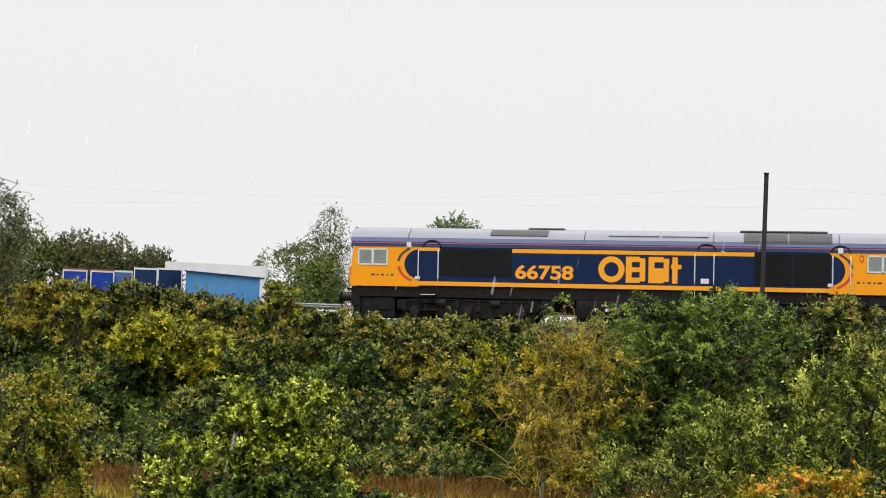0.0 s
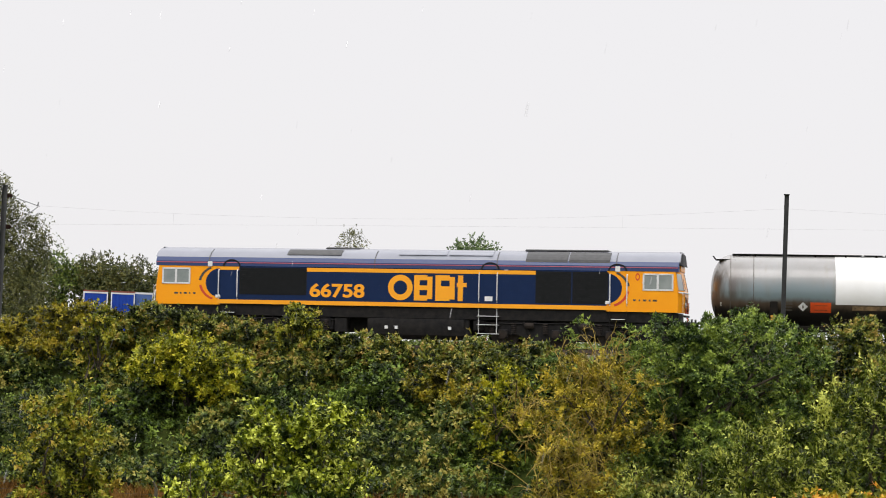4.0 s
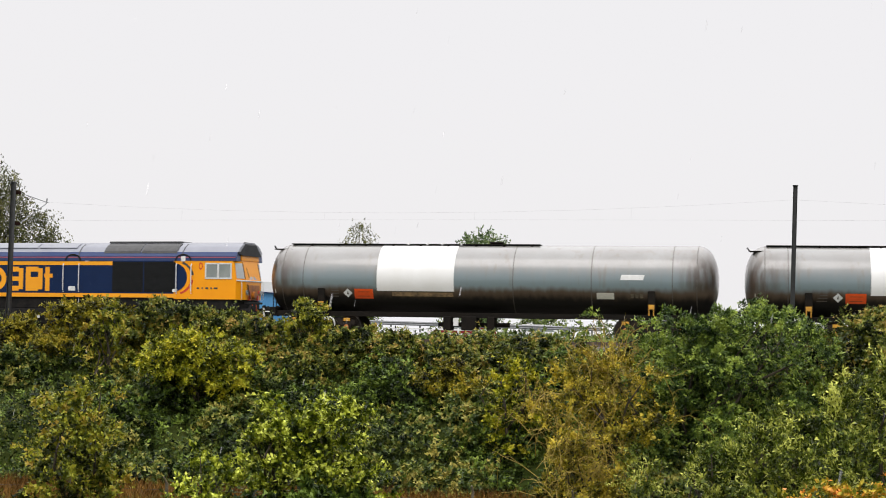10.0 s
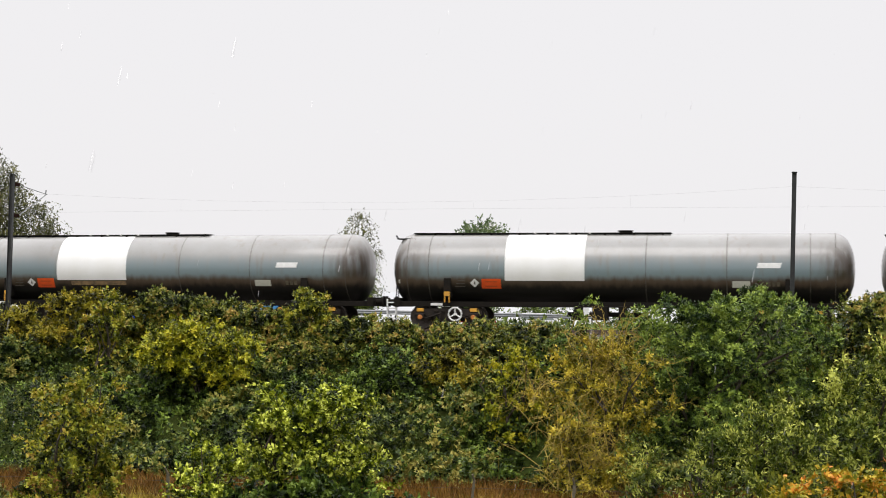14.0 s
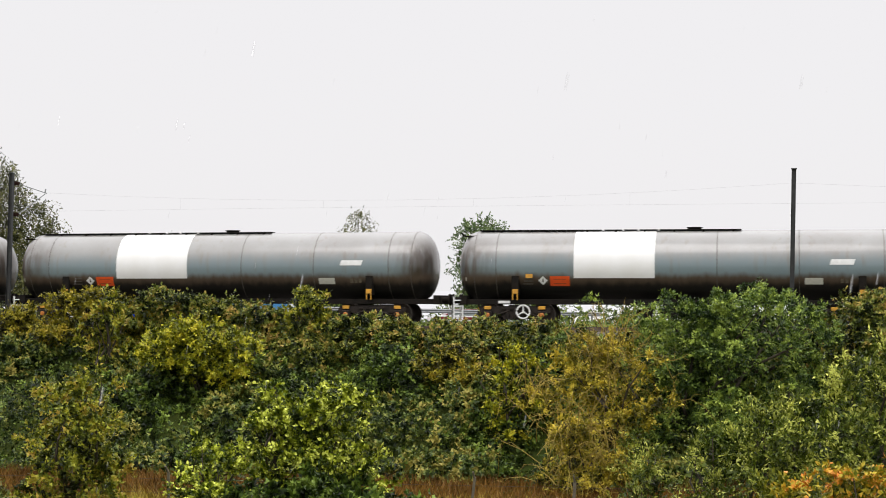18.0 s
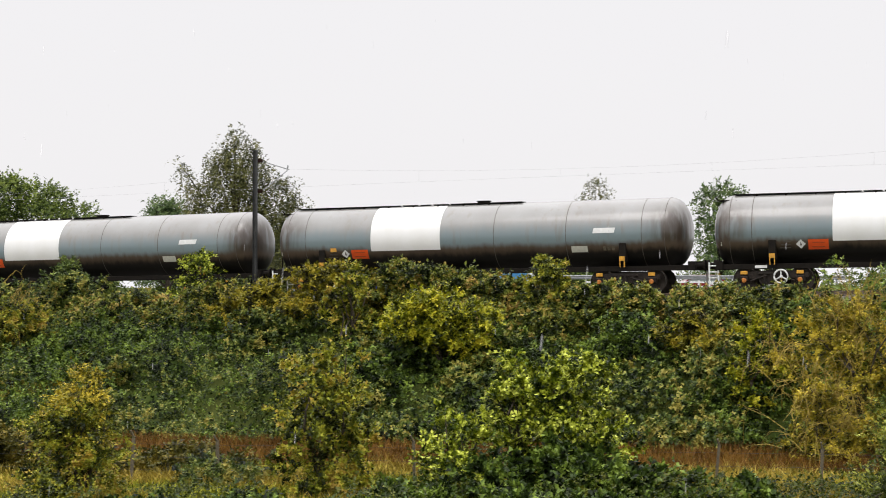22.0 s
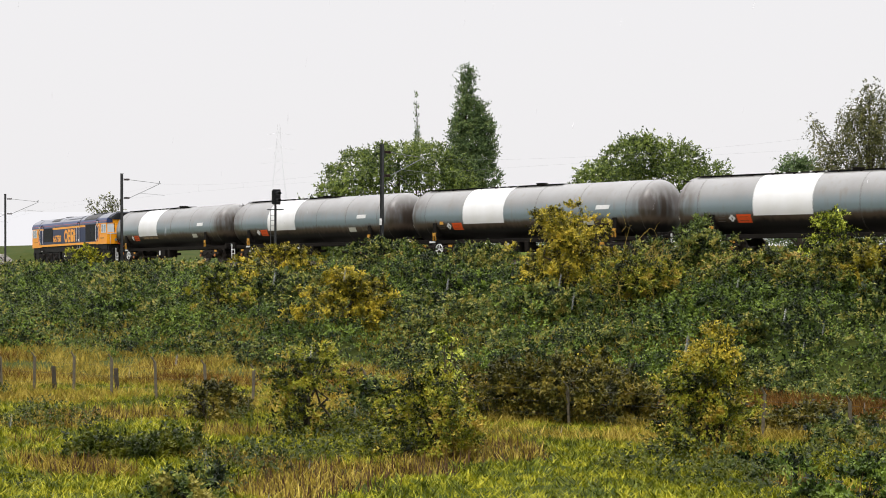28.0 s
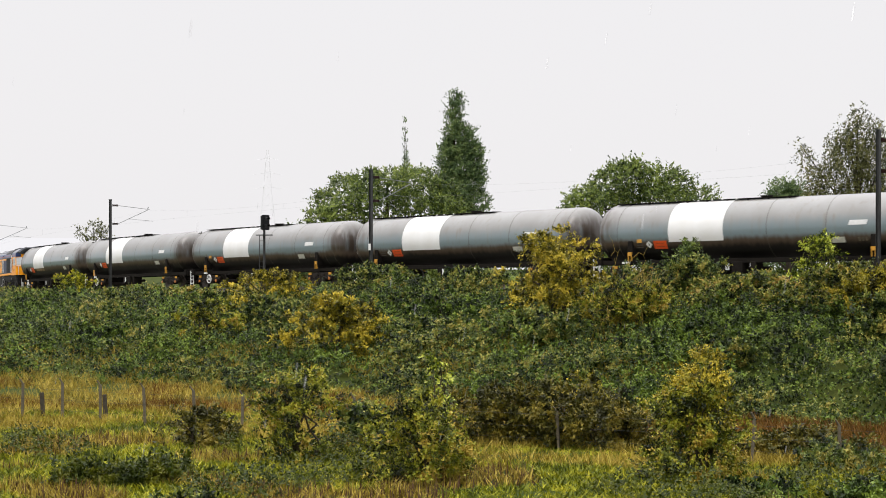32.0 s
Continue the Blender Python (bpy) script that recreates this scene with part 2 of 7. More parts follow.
M_SHEDB = material("blue_sheet_steel", (0.04, 0.20, 0.44), (0.075, 0.26, 0.50), rough=0.5, scale=0.5, fine=6)
M_SHEDW = material("white_sheet_steel", (0.74, 0.75, 0.76), (0.62, 0.63, 0.63), rough=0.5, scale=0.5)
M_CONTB = material("ultramarine_container", (0.010, 0.045, 0.31), (0.014, 0.06, 0.36), rough=0.6, scale=0.6, spec=0.2)
M_CONTN = material("navy_container", (0.008, 0.025, 0.085), (0.014, 0.04, 0.12), rough=0.6, scale=0.6, spec=0.2)
M_CONTL = material("faded_blue_container", (0.06, 0.13, 0.36), (0.08, 0.16, 0.4), rough=0.6, scale=0.6)
M_CONTR = material("rust_red_roof", (0.20, 0.05, 0.035), (0.28, 0.09, 0.06), rough=0.7, scale=0.6)
M_CONC = material("weathered_concrete", (0.17, 0.14, 0.09), (0.08, 0.068, 0.048), rough=0.9, scale=5)
M_BARK = material("grey_brown_bark", (0.030, 0.023, 0.014), (0.07, 0.055, 0.036), rough=0.9, scale=6, bump=0.5)
M_TWIG = material("lichen_twig", (0.38, 0.275, 0.038), (0.17, 0.12, 0.02), rough=0.8, scale=6)
M_CARRED = material("red_car_paint", (0.22, 0.016, 0.018), rough=0.25, bump=0, coat=0.6)
M_RUBBER = material("black_rubber", (0.02, 0.02, 0.02), rough=0.8)
M_RAIN = material("rain_drop", (0.48, 0.48, 0.48), rough=0.2, metal=1.0, bump=0)
# near-white steel: the haze before the pylon is put into its colour
M_MIST = material("mist_pale_steel", (0.78, 0.785, 0.80), (0.72, 0.725, 0.74), rough=0.8, bump=0)
M_LENS = material("signal_lens", (0.02, 0.02, 0.02), rough=0.1, bump=0)

# the near-black first tones put the shade of foliage gaps into the colour
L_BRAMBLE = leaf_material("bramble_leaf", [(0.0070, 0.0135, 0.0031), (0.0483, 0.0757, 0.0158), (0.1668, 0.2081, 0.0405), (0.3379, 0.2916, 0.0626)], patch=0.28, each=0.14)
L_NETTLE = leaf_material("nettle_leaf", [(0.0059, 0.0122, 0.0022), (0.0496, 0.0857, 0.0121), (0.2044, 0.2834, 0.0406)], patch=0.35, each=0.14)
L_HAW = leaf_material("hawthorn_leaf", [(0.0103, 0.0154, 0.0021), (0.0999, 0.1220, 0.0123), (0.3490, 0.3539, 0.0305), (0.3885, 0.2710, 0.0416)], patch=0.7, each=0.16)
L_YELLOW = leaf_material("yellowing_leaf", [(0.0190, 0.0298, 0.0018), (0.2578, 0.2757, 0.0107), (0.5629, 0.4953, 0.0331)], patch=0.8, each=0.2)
# the palest lime tone is a painted highlight, sky glinting on wet leaves
L_LIME = leaf_material("lime_leaf", [(0.0096, 0.0192, 0.0012), (0.0763, 0.1106, 0.0048), (0.3016, 0.3392, 0.0185), (0.7993, 0.8473, 0.1586)], patch=1.1, clump_shade_scale=4.0, each=0.2)
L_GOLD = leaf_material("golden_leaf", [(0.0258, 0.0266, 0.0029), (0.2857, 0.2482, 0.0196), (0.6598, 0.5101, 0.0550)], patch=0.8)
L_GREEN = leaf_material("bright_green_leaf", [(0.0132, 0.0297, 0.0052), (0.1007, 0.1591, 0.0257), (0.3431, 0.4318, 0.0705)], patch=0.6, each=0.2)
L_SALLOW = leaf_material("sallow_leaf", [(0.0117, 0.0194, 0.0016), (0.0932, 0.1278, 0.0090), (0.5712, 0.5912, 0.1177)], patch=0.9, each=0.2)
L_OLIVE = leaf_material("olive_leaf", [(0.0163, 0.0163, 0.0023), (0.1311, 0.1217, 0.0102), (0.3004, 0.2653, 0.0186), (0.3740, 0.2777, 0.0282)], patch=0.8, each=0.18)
# poplar and broad-tree tones lifted: distance haze put into the leaf colour
L_POPLAR = leaf_material("hazed_poplar_leaf", [(0.0694, 0.1134, 0.0435), (0.1154, 0.1738, 0.0590), (0.1926, 0.2523, 0.0796)], patch=0.4)
L_TREE = leaf_material("broad_tree_leaf", [(0.0335, 0.0565, 0.0145), (0.1163, 0.1616, 0.0304), (0.2532, 0.3133, 0.0593)], patch=0.35)
L_BIRCH = leaf_material("birch_leaf", [(0.0464, 0.0542, 0.0184), (0.1084, 0.1151, 0.0353), (0.1993, 0.1940, 0.0604)], patch=0.5)
L_BERRY = leaf_material("berry_leaf", [(0.0400, 0.0576, 0.0060), (0.1785, 0.1915, 0.0168), (0.4410, 0.3427, 0.0263), (0.6500, 0.2400, 0.0312)], patch=1.5, each=0.22)
L_CREST = leaf_material("crest_scrub_leaf", [(0.0103, 0.0168, 0.0034), (0.0839, 0.1106, 0.0166), (0.2272, 0.2460, 0.0373), (0.3916, 0.2683, 0.0658)], patch=0.6, each=0.16)
L_HEDGE = leaf_material("dark_hedge_leaf", [(0.0400, 0.0496, 0.0176), (0.0800, 0.0920, 0.0256), (0.1520, 0.1440, 0.0360)], patch=0.5)
L_BROWN = leaf_material("brown_scrub_leaf", [(0.0249, 0.0261, 0.0052), (0.0981, 0.0919, 0.0137), (0.2320, 0.1794, 0.0265)], patch=0.9)
L_GRASS = leaf_material("field_grass", [(0.0521, 0.0703, 0.0028), (0.1915, 0.2138, 0.0081), (0.4545, 0.4207, 0.0259)], patch=0.5, rough=0.55, each=0.2, wet=0.2)
L_STRAW = leaf_material("dry_straw_grass", [(0.1924, 0.1375, 0.0153), (0.3486, 0.2576, 0.0339), (0.5146, 0.3940, 0.0773)], patch=0.3, rough=0.6, wet=0.2)
L_RUST = leaf_material("rust_brown_grass", [(0.0714, 0.0316, 0.0049), (0.1377, 0.0612, 0.0090), (0.2218, 0.1162, 0.0190)], patch=0.3, rough=0.6, wet=0.15)
L_WEED = leaf_material("field_weed_leaf", [(0.0175, 0.0283, 0.0022), (0.0455, 0.0632, 0.0040), (0.1064, 0.1120, 0.0068)], patch=0.6)
L_DOCK = leaf_material("dead_dock_stalk", [(0.0592, 0.0296, 0.0144), (0.1036, 0.0518, 0.0289), (0.1480, 0.0888, 0.0481)], patch=0.8, rough=0.7)


def ground_material():
    m = material("rough_ground", (0.030, 0.052, 0.010), (0.060, 0.066, 0.016), rough=0.95, scale=0.35, fine=6, bump=0.6, spec=0.05)
    return m


M_GROUND = ground_material()
M_ROAD = material("wet_asphalt", (0.10, 0.10, 0.098), (0.16, 0.155, 0.15), rough=0.35, scale=0.6, fine=30, bump=0.2)
M_BALLAST = material("stone_ballast", (0.20, 0.18, 0.155), (0.10, 0.085, 0.07), rough=0.9, scale=9, fine=30, bump=0.8)


# ---- mesh tools ----
class Geo:
    """Vertices and faces of one mesh in the making."""

    def __init__(self):
        self.v, self.f = [], []

    def add(self, verts, faces):
        k = len(self.v)
        self.v += [tuple(p) for p in verts]
        self.f += [tuple(k + i for i in face) for face in faces]
        return self

    def box(self, x0, x1, y0, y1, z0, z1, c=0.0):
        if not c:
            v = [(x, y, z) for x in (x0, x1) for y in (y0, y1) for z in (z0, z1)]
            return self.add(v, [(0, 1, 3, 2), (4, 6, 7, 5), (0, 4, 5, 1), (2, 3, 7, 6), (0, 2, 6, 4), (1, 5, 7, 3)])
        c = min(c, abs(x1 - x0) * 0.45, abs(y1 - y0) * 0.45, abs(z1 - z0) * 0.45)
        v, at = [], {}
        lim, mid = ((x0, x1), (y0, y1), (z0, z1)), ((x0 + x1) / 2, (y0 + y1) / 2, (z0 + z1) / 2)
        for corner in [(a, b, d) for a in (0, 1) for b in (0, 1) for d in (0, 1)]:
            for axis in range(3):
                p = [lim[i][corner[i]] + (0 if i == axis else (c if corner[i] == 0 else -c)) for i in range(3)]
                at[corner, axis] = len(v)
                v.append(p)
        faces = []
        for axis in range(3):
            o1, o2 = [i for i in range(3) if i != axis]
            for side in (0, 1):
                ring = []
                for a, b in ((0, 0), (1, 0), (1, 1), (0, 1)):
                    q = [0, 0, 0]
                    q[axis], q[o1], q[o2] = side, a, b
                    ring.append(at[tuple(q), axis])
                faces.append(ring)
            for a in (0, 1):
                for b in (0, 1):
                    q, r = [0, 0, 0], [0, 0, 0]
                    q[o1], q[o2], r[o1], r[o2], r[axis] = a, b, a, b, 1
                    faces.append((at[tuple(q), o1], at[tuple(r), o1], at[tuple(r), o2], at[tuple(q), o2]))
        for corner in [(a, b, d) for a in (0, 1) for b in (0, 1) for d in (0, 1)]:
            faces.append(tuple(at[corner, i] for i in range(3)))
        return self.add(v, faces)

    def tube(self, points, radii, seg=8, cap=True):
        pts = [Vector(p) for p in points]
        if not hasattr(radii, "__len__"):
            radii = [radii] * len(pts)
        v, f = [], []
        for i, p in enumerate(pts):
            d = (pts[min(i + 1, len(pts) - 1)] - pts[max(i - 1, 0)]).normalized()
            a = d.orthogonal().normalized() if abs(d.z) > 0.99 else Vector((0, 0, 1)).cross(d).normalized()
            b = d.cross(a)
            for k in range(seg):
                w = 2 * math.pi * k / seg
                v.append(p + (a * math.cos(w) + b * math.sin(w)) * radii[i])
        for i in range(len(pts) - 1):
            for k in range(seg):
                f.append((i * seg + k, i * seg + (k + 1) % seg, (i + 1) * seg + (k + 1) % seg, (i + 1) * seg + k))
        if cap:
            f += [tuple(range(seg))[::-1], tuple(range((len(pts) - 1) * seg, len(pts) * seg))]
        return self.add(v, f)

    def lathe_x(self, profile, cy, cz, seg=40, a0=0.0, a1=360.0):
        """profile: (x, radius) pairs turned about the line y=cy, z=cz; angles from +y towards +z."""
        full = abs(a1 - a0) >= 360
        n = seg if full else seg + 1
        v = [(x, cy + r * math.cos(radians(a0 + (a1 - a0) * k / seg)), cz + r * math.sin(radians(a0 + (a1 - a0) * k / seg))) for x, r in profile for k in range(n)]
        f = []
        for i in range(len(profile) - 1):
            for k in range(seg):
                j = (k + 1) % n
                f.append((i * n + k, i * n + j, (i + 1) * n + j, (i + 1) * n + k))
        return self.add(v, f)

    def prism_x(self, ring, x0, x1):
        """A (y, z) outline drawn out along x."""
        n = len(ring)
        v = [(x0, y, z) for y, z in ring] + [(x1, y, z) for y, z in ring]
        return self.add(v, [(i, (i + 1) % n, n + (i + 1) % n, n + i) for i in range(n)] + [tuple(range(n))[::-1], tuple(range(n, 2 * n))])

    def prism_y(self, ring, y0, y1):
        """An (x, z) outline drawn out along y."""
        n = len(ring)
        v = [(x, y0, z) for x, z in ring] + [(x, y1, z) for x, z in ring]
        return self.add(v, [(i, (i + 1) % n, n + (i + 1) % n, n + i) for i in range(n)] + [tuple(range(n))[::-1], tuple(range(n, 2 * n))])

    def loft(self, rings, closed=True, caps=True):
        n = len(rings[0])
        v = [p for ring in rings for p in ring]
        f = []
        for i in range(len(rings) - 1):
            for k in range(n if closed else n - 1):
                f.append((i * n + k, i * n + (k + 1) % n, (i + 1) * n + (k + 1) % n, (i + 1) * n + k))
        if caps:
            f += [tuple(range(n))[::-1], tuple(range((len(rings) - 1) * n, len(rings) * n))]
        return self.add(v, f)

    def mesh(self, name, mat, smooth=0.0):
        me = bpy.data.meshes.new(name)
        me.from_pydata(self.v, [], self.f)
        bm = bmesh.new()
        bm.from_mesh(me)
        bmesh.ops.recalc_face_normals(bm, faces=bm.faces)
        if smooth:
            for face in bm.faces:
                face.smooth = True
            for e in bm.edges:
                e.smooth = len(e.link_faces) == 2 and e.calc_face_angle(0) < radians(smooth)
        bm.to_mesh(me)
        bm.free()
        me.materials.append(mat)
        return me


def part(name, geo, mat, parent, label="", smooth=0.0):
    """One mesh object under a thing or a part."""
    ob = new(name, geo.mesh(name, mat, smooth) if isinstance(geo, Geo) else geo)
    ob.parent = parent
    if label:
        tagged(ob, label)
    return ob


def thing(name, label, category, group="", kind=""):
    return tagged(new(name), label, category, group, kind)


def blades_mesh(name, corners, mat):
    """A mesh of loose blades from an (n, 3 or 4, 3) array of corners."""
    n, k = corners.shape[:2]
    me = bpy.data.meshes.new(name)
    me.vertices.add(k * n)
    me.loops.add(k * n)
    me.polygons.add(n)
    me.vertices.foreach_set("co", corners.astype(np.float32).ravel())
    me.loops.foreach_set("vertex_index", np.arange(k * n, dtype=np.int32))
    me.polygons.foreach_set("loop_start", np.arange(0, k * n, k, dtype=np.int32))
    me.update(calc_edges=True)
    me.materials.append(mat)
    return me


def unit(a):
    return a / np.maximum(np.linalg.norm(a, axis=-1, keepdims=True), 1e-6)


def leaves_on_shoots(rng, start, way, length, count, leaf, slim=0.5, droop=0.25, spread=0.9, face=None, simple=True):
    """Blades set along shoots: (n, 4, 3) corners. face: the way out of the clump, to which the blades lie square."""
    n = len(start)
    k = np.linspace(0.12, 1.0, count)
    bend = -droop * (k ** 2)[None, :, None] * length[:, None, None] * np.array([0, 0, 1.0])
    p = start[:, None] + way[:, None] * (length[:, None] * k)[..., None] + bend
    p = p.reshape(-1, 3)
    w = np.repeat(way, count, axis=0)
    d = unit(w * 0.55 + rng.normal(size=p.shape) * spread * 0.6 + np.array([0, 0, 0.05]))
    lie = np.array([0, -0.45, 0.9]) if face is None else np.repeat(face, count, axis=0)
    side = unit(np.cross(d, rng.normal(size=p.shape) * 0.4 + lie))
    up = np.cross(side, d)
    size = leaf * rng.uniform(0.6, 1.25, size=(len(p), 1))
    a = p
    tip = p + d * size
    if simple:
        m = p + d * size * 0.2 + up * size * 0.06
        return np.stack([m + side * size * slim * 0.58, tip, m - side * size * slim * 0.58], 1)
    m = p + d * size * 0.45 + up * size * 0.08
    return np.stack([a, m + side * size * slim * 0.5, tip, m - side * size * slim * 0.5], 1)


# ---- the line: a curve that falls away to the west ----
TRACK_GRID = np.linspace(-80, 330, 2051)
_bend = np.minimum(TRACK_GRID, 140) / 100
_head = np.radians(12.93 + 16.9 * _bend + 4.86 * _bend ** 2)
_step = TRACK_GRID[1] - TRACK_GRID[0]
_x = np.concatenate([[0], np.cumsum(-(np.cos(_head[1:]) + np.cos(_head[:-1])) / 2 * _step)])
_y = np.concatenate([[0], np.cumsum((np.sin(_head[1:]) + np.sin(_head[:-1])) / 2 * _step)])
_x, _y = _x - np.interp(0, TRACK_GRID, _x), _y - np.interp(0, TRACK_GRID, _y) + 66.4
_z = EYE_Z - 1.165 - 1.937 * _bend - 0.677 * _bend * np.abs(_bend) * (_bend > 0)
TRACK_X, TRACK_Y, TRACK_Z = _x + np.sin(_head) * 1.32, _y + np.cos(_head) * 1.32, _z


def on_track(s, side=0.0, up=0.0):
    """A point s metres along the line, side metres towards the field, above rail level."""
    h = np.interp(s, TRACK_GRID, _head)
    return Vector((np.interp(s, TRACK_GRID, TRACK_X) - math.sin(h) * side, np.interp(s, TRACK_GRID, TRACK_Y) - math.cos(h) * side, np.interp(s, TRACK_GRID, TRACK_Z) + up))


def ground_height(x, y):
    """Field, embankment, the yard behind it, and the bank under the viewer."""
    x, y = np.atleast_1d(np.asarray(x, float)), np.atleast_1d(np.asarray(y, float))
    sx, sy, sz = TRACK_X[::8], TRACK_Y[::8], TRACK_Z[::8]
    best, rail, sign = np.full(x.shape, 1e9), np.zeros(x.shape), np.ones(x.shape)
    tx, ty = np.gradient(sx), np.gradient(sy)
    for i in range(0, len(x), 4000):
        dx, dy = x[i:i + 4000, None] - sx, y[i:i + 4000, None] - sy
        d2 = dx * dx + dy * dy
        k = d2.argmin(1)
        r = np.arange(len(k))
        best[i:i + 4000] = np.sqrt(d2[r, k])
        rail[i:i + 4000] = sz[k]
        sign[i:i + 4000] = np.sign(tx[k] * dy[r, k] - ty[k] * dx[r, k])
    near = sign > 0
    crest = np.maximum(rail - 0.42, 0.15)
    toe = 57.2 + np.clip(-x, -30, 200) * 0.07
    a, b = np.maximum(best - 3.6, 0), np.maximum(y - toe, 0)
    slope = crest * b / np.maximum(a + b, 1e-3)
    slope = crest * (slope / crest) ** 0.85
    back = np.where(best < 4, crest, np.clip(crest - (best - 4) * 0.04, 1.2, None) + 0 * x)
    h = np.where(near, np.where(best < 3.6, crest, slope), back)
    bank = np.clip((14 - y) / 11, 0, 1)
    h = np.where(near, np.maximum(h, 4.3 * bank * bank * (3 - 2 * bank)), h)
    far = np.clip((np.hypot(x, y) - 260) / 300, 0, 1)
    return h * (1 - far) + far * 0.5


def height_at(x, y):
    return float(ground_height([x], [y])[0])


# ---- ground, line side and track ----
def spaced(core0, core1, step, reach):
    out, g, d = list(np.arange(core0, core1 + 0.1, step)), core1, step
    while g < reach:
        d *= 1.5
        g += d
        out.append(g)
    g, d = core0, step
    while g > -reach:
        d *= 1.5
        g -= d
        out.insert(0, g)
    return np.array(out)


def build_ground():
    gx, gy = spaced(-170, 60, 1.25, 4200), spaced(0, 175, 1.25, 4200)
    X, Y = np.meshgrid(gx, gy)
    h = ground_height(X.ravel(), Y.ravel())
    rng = np.random.default_rng(3)
    h += 0.06 * np.sin(X.ravel() * 0.9 + np.sin(Y.ravel() * 0.53) * 2) * np.sin(Y.ravel() * 0.8 + 1) + rng.normal(0, 0.03, len(h))
    nx, ny = len(gx), len(gy)
    v = np.stack([X.ravel(), Y.ravel(), h], 1)
    i = np.arange(nx * ny).reshape(ny, nx)
    f = np.stack([i[:-1, :-1], i[:-1, 1:], i[1:, 1:], i[1:, :-1]], -1).reshape(-1, 4)
    me = bpy.data.meshes.new("ground")
    me.vertices.add(len(v))
    me.loops.add(f.size)
    me.polygons.add(len(f))
    me.vertices.foreach_set("co", v.astype(np.float32).ravel())
    me.loops.foreach_set("vertex_index", f.astype(np.int32).ravel())
    me.polygons.foreach_set("loop_start", np.arange(0, f.size, 4, dtype=np.int32))
    me.update(calc_edges=True)
    me.polygons.foreach_set("use_smooth", np.ones(len(f), bool))
    me.materials.append(M_GROUND)
    return tagged(new("ground", me), "rough grass field rising to a railway embankment", "ground", kind="structure")


build_ground()


def sweep(s0, s1, step, ring):
    """A (side, up) outline carried along the line."""
    out = Geo()
    rings = [[on_track(s, a, b) for a, b in ring] for s in np.arange(s0, s1 + 0.01, step)]
    return out.loft(rings)


ballast = tagged(new("ballast_bed", sweep(-75, 230, 2.5, [(2.6, -0.75), (1.9, -0.18), (-1.9, -0.18), (-2.6, -0.75)]).mesh("ballast_bed", M_BALLAST)),
                 "grey-brown stone ballast bed under the running line", "ballast", kind="structure")
RAIL_RING = [(0.035, 0), (0.035, -0.04), (0.01, -0.05), (0.01, -0.12), (0.07, -0.14), (0.07, -0.155), (-0.07, -0.155), (-0.07, -0.14), (-0.01, -0.12), (-0.01, -0.05), (-0.035, -0.04), (-0.035, 0)]
for gauge in (0.7525, -0.7525):
    tagged(new("rail", sweep(-75, 230, 2.5, [(a + gauge, b) for a, b in RAIL_RING]).mesh("rail", M_RAIL)), "rusty steel running rail on concrete sleepers", "rail", group="running rails", kind="structure")
sl = Geo()
for s in np.arange(-74, 229, 0.65):
    p, q = on_track(s), on_track(s + 1)
    d = (q - p).normalized()
    e = Vector((0, 0, 1)).cross(d)
    ring = []
    for k in (-0.13, 0.13):
        ring.append([p + d * k + e * a + Vector((0, 0, b)) for a, b in ((1.25, -0.27), (1.25, -0.16), (-1.25, -0.16), (-1.25, -0.27))])
    sl.loft(ring)
tagged(new("sleepers", sl.mesh("sleepers", M_SLEEPER)), "grey concrete sleepers set in ballast", "sleepers", kind="stuff")


# ---- locomotive ----
def text_mesh(body, size, mat, bold=0.0):
    cu = bpy.data.curves.new("lettering", "FONT")
    cu.body, cu.size, cu.extrude, cu.offset = body, size, 0.004, bold
    ob = new("lettering", cu)
    me = bpy.data.meshes.new_from_object(ob.evaluated_get(bpy.context.evaluated_depsgraph_get()))
    bpy.data.objects.remove(ob)
    bpy.data.curves.remove(cu)
    me.materials.clear()
    me.materials.append(mat)
    return me


def arc_plate(cx, cz, r0, r1, a0, a1, y0, y1, squash=1.0, seg=20):
    g = Geo()
    rings = []
    for k in range(seg + 1):
        w = radians(a0 + (a1 - a0) * k / seg)
        c, s = math.cos(w), math.sin(w) * squash
        rings.append([(cx + r0 * c, y0, cz + r0 * s), (cx + r1 * c, y0, cz + r1 * s), (cx + r1 * c, y1, cz + r1 * s), (cx + r0 * c, y1, cz + r0 * s)])
    return g.loft(rings)


def wheelset(radius, gauge=0.75):
    g = Geo()
    for e in (1, -1):
        prof = [(0.0, 0.0), (0.02, 0.10), (0.05, 0.16), (0.03, radius * 0.6), (0.0, radius * 0.86), (-0.01, radius), (0.11, radius), (0.13, radius + 0.03), (0.14, radius * 0.9), (0.10, radius * 0.6), (0.12, 0.14), (0.12, 0.0)]
        n = 28
        rings = [[(r * math.cos(2 * math.pi * k / n), e * (gauge + 0.06 - y), r * math.sin(2 * math.pi * k / n)) for k in range(n)] for y, r in prof]
        g.loft(rings, caps=False)
    g.tube([(0, -0.8, 0), (0, 0.8, 0)], 0.085, 10)
    for a in range(4):
        w = math.pi / 2 * a
        g.box(radius * 0.5 * math.cos(w) - 0.03, radius * 0.5 * math.cos(w) + 0.03, 0.76, 0.80, radius * 0.5 * math.sin(w) - 0.03, radius * 0.5 * math.sin(w) + 0.03)
    return g.mesh("wheelset", M_STEEL, 30)


WHEEL_BIG, WHEEL_SMALL = 0.53, 0.46
ME_WHEEL_BIG, ME_WHEEL_SMALL = wheelset(WHEEL_BIG), wheelset(WHEEL_SMALL)
W = 1.32


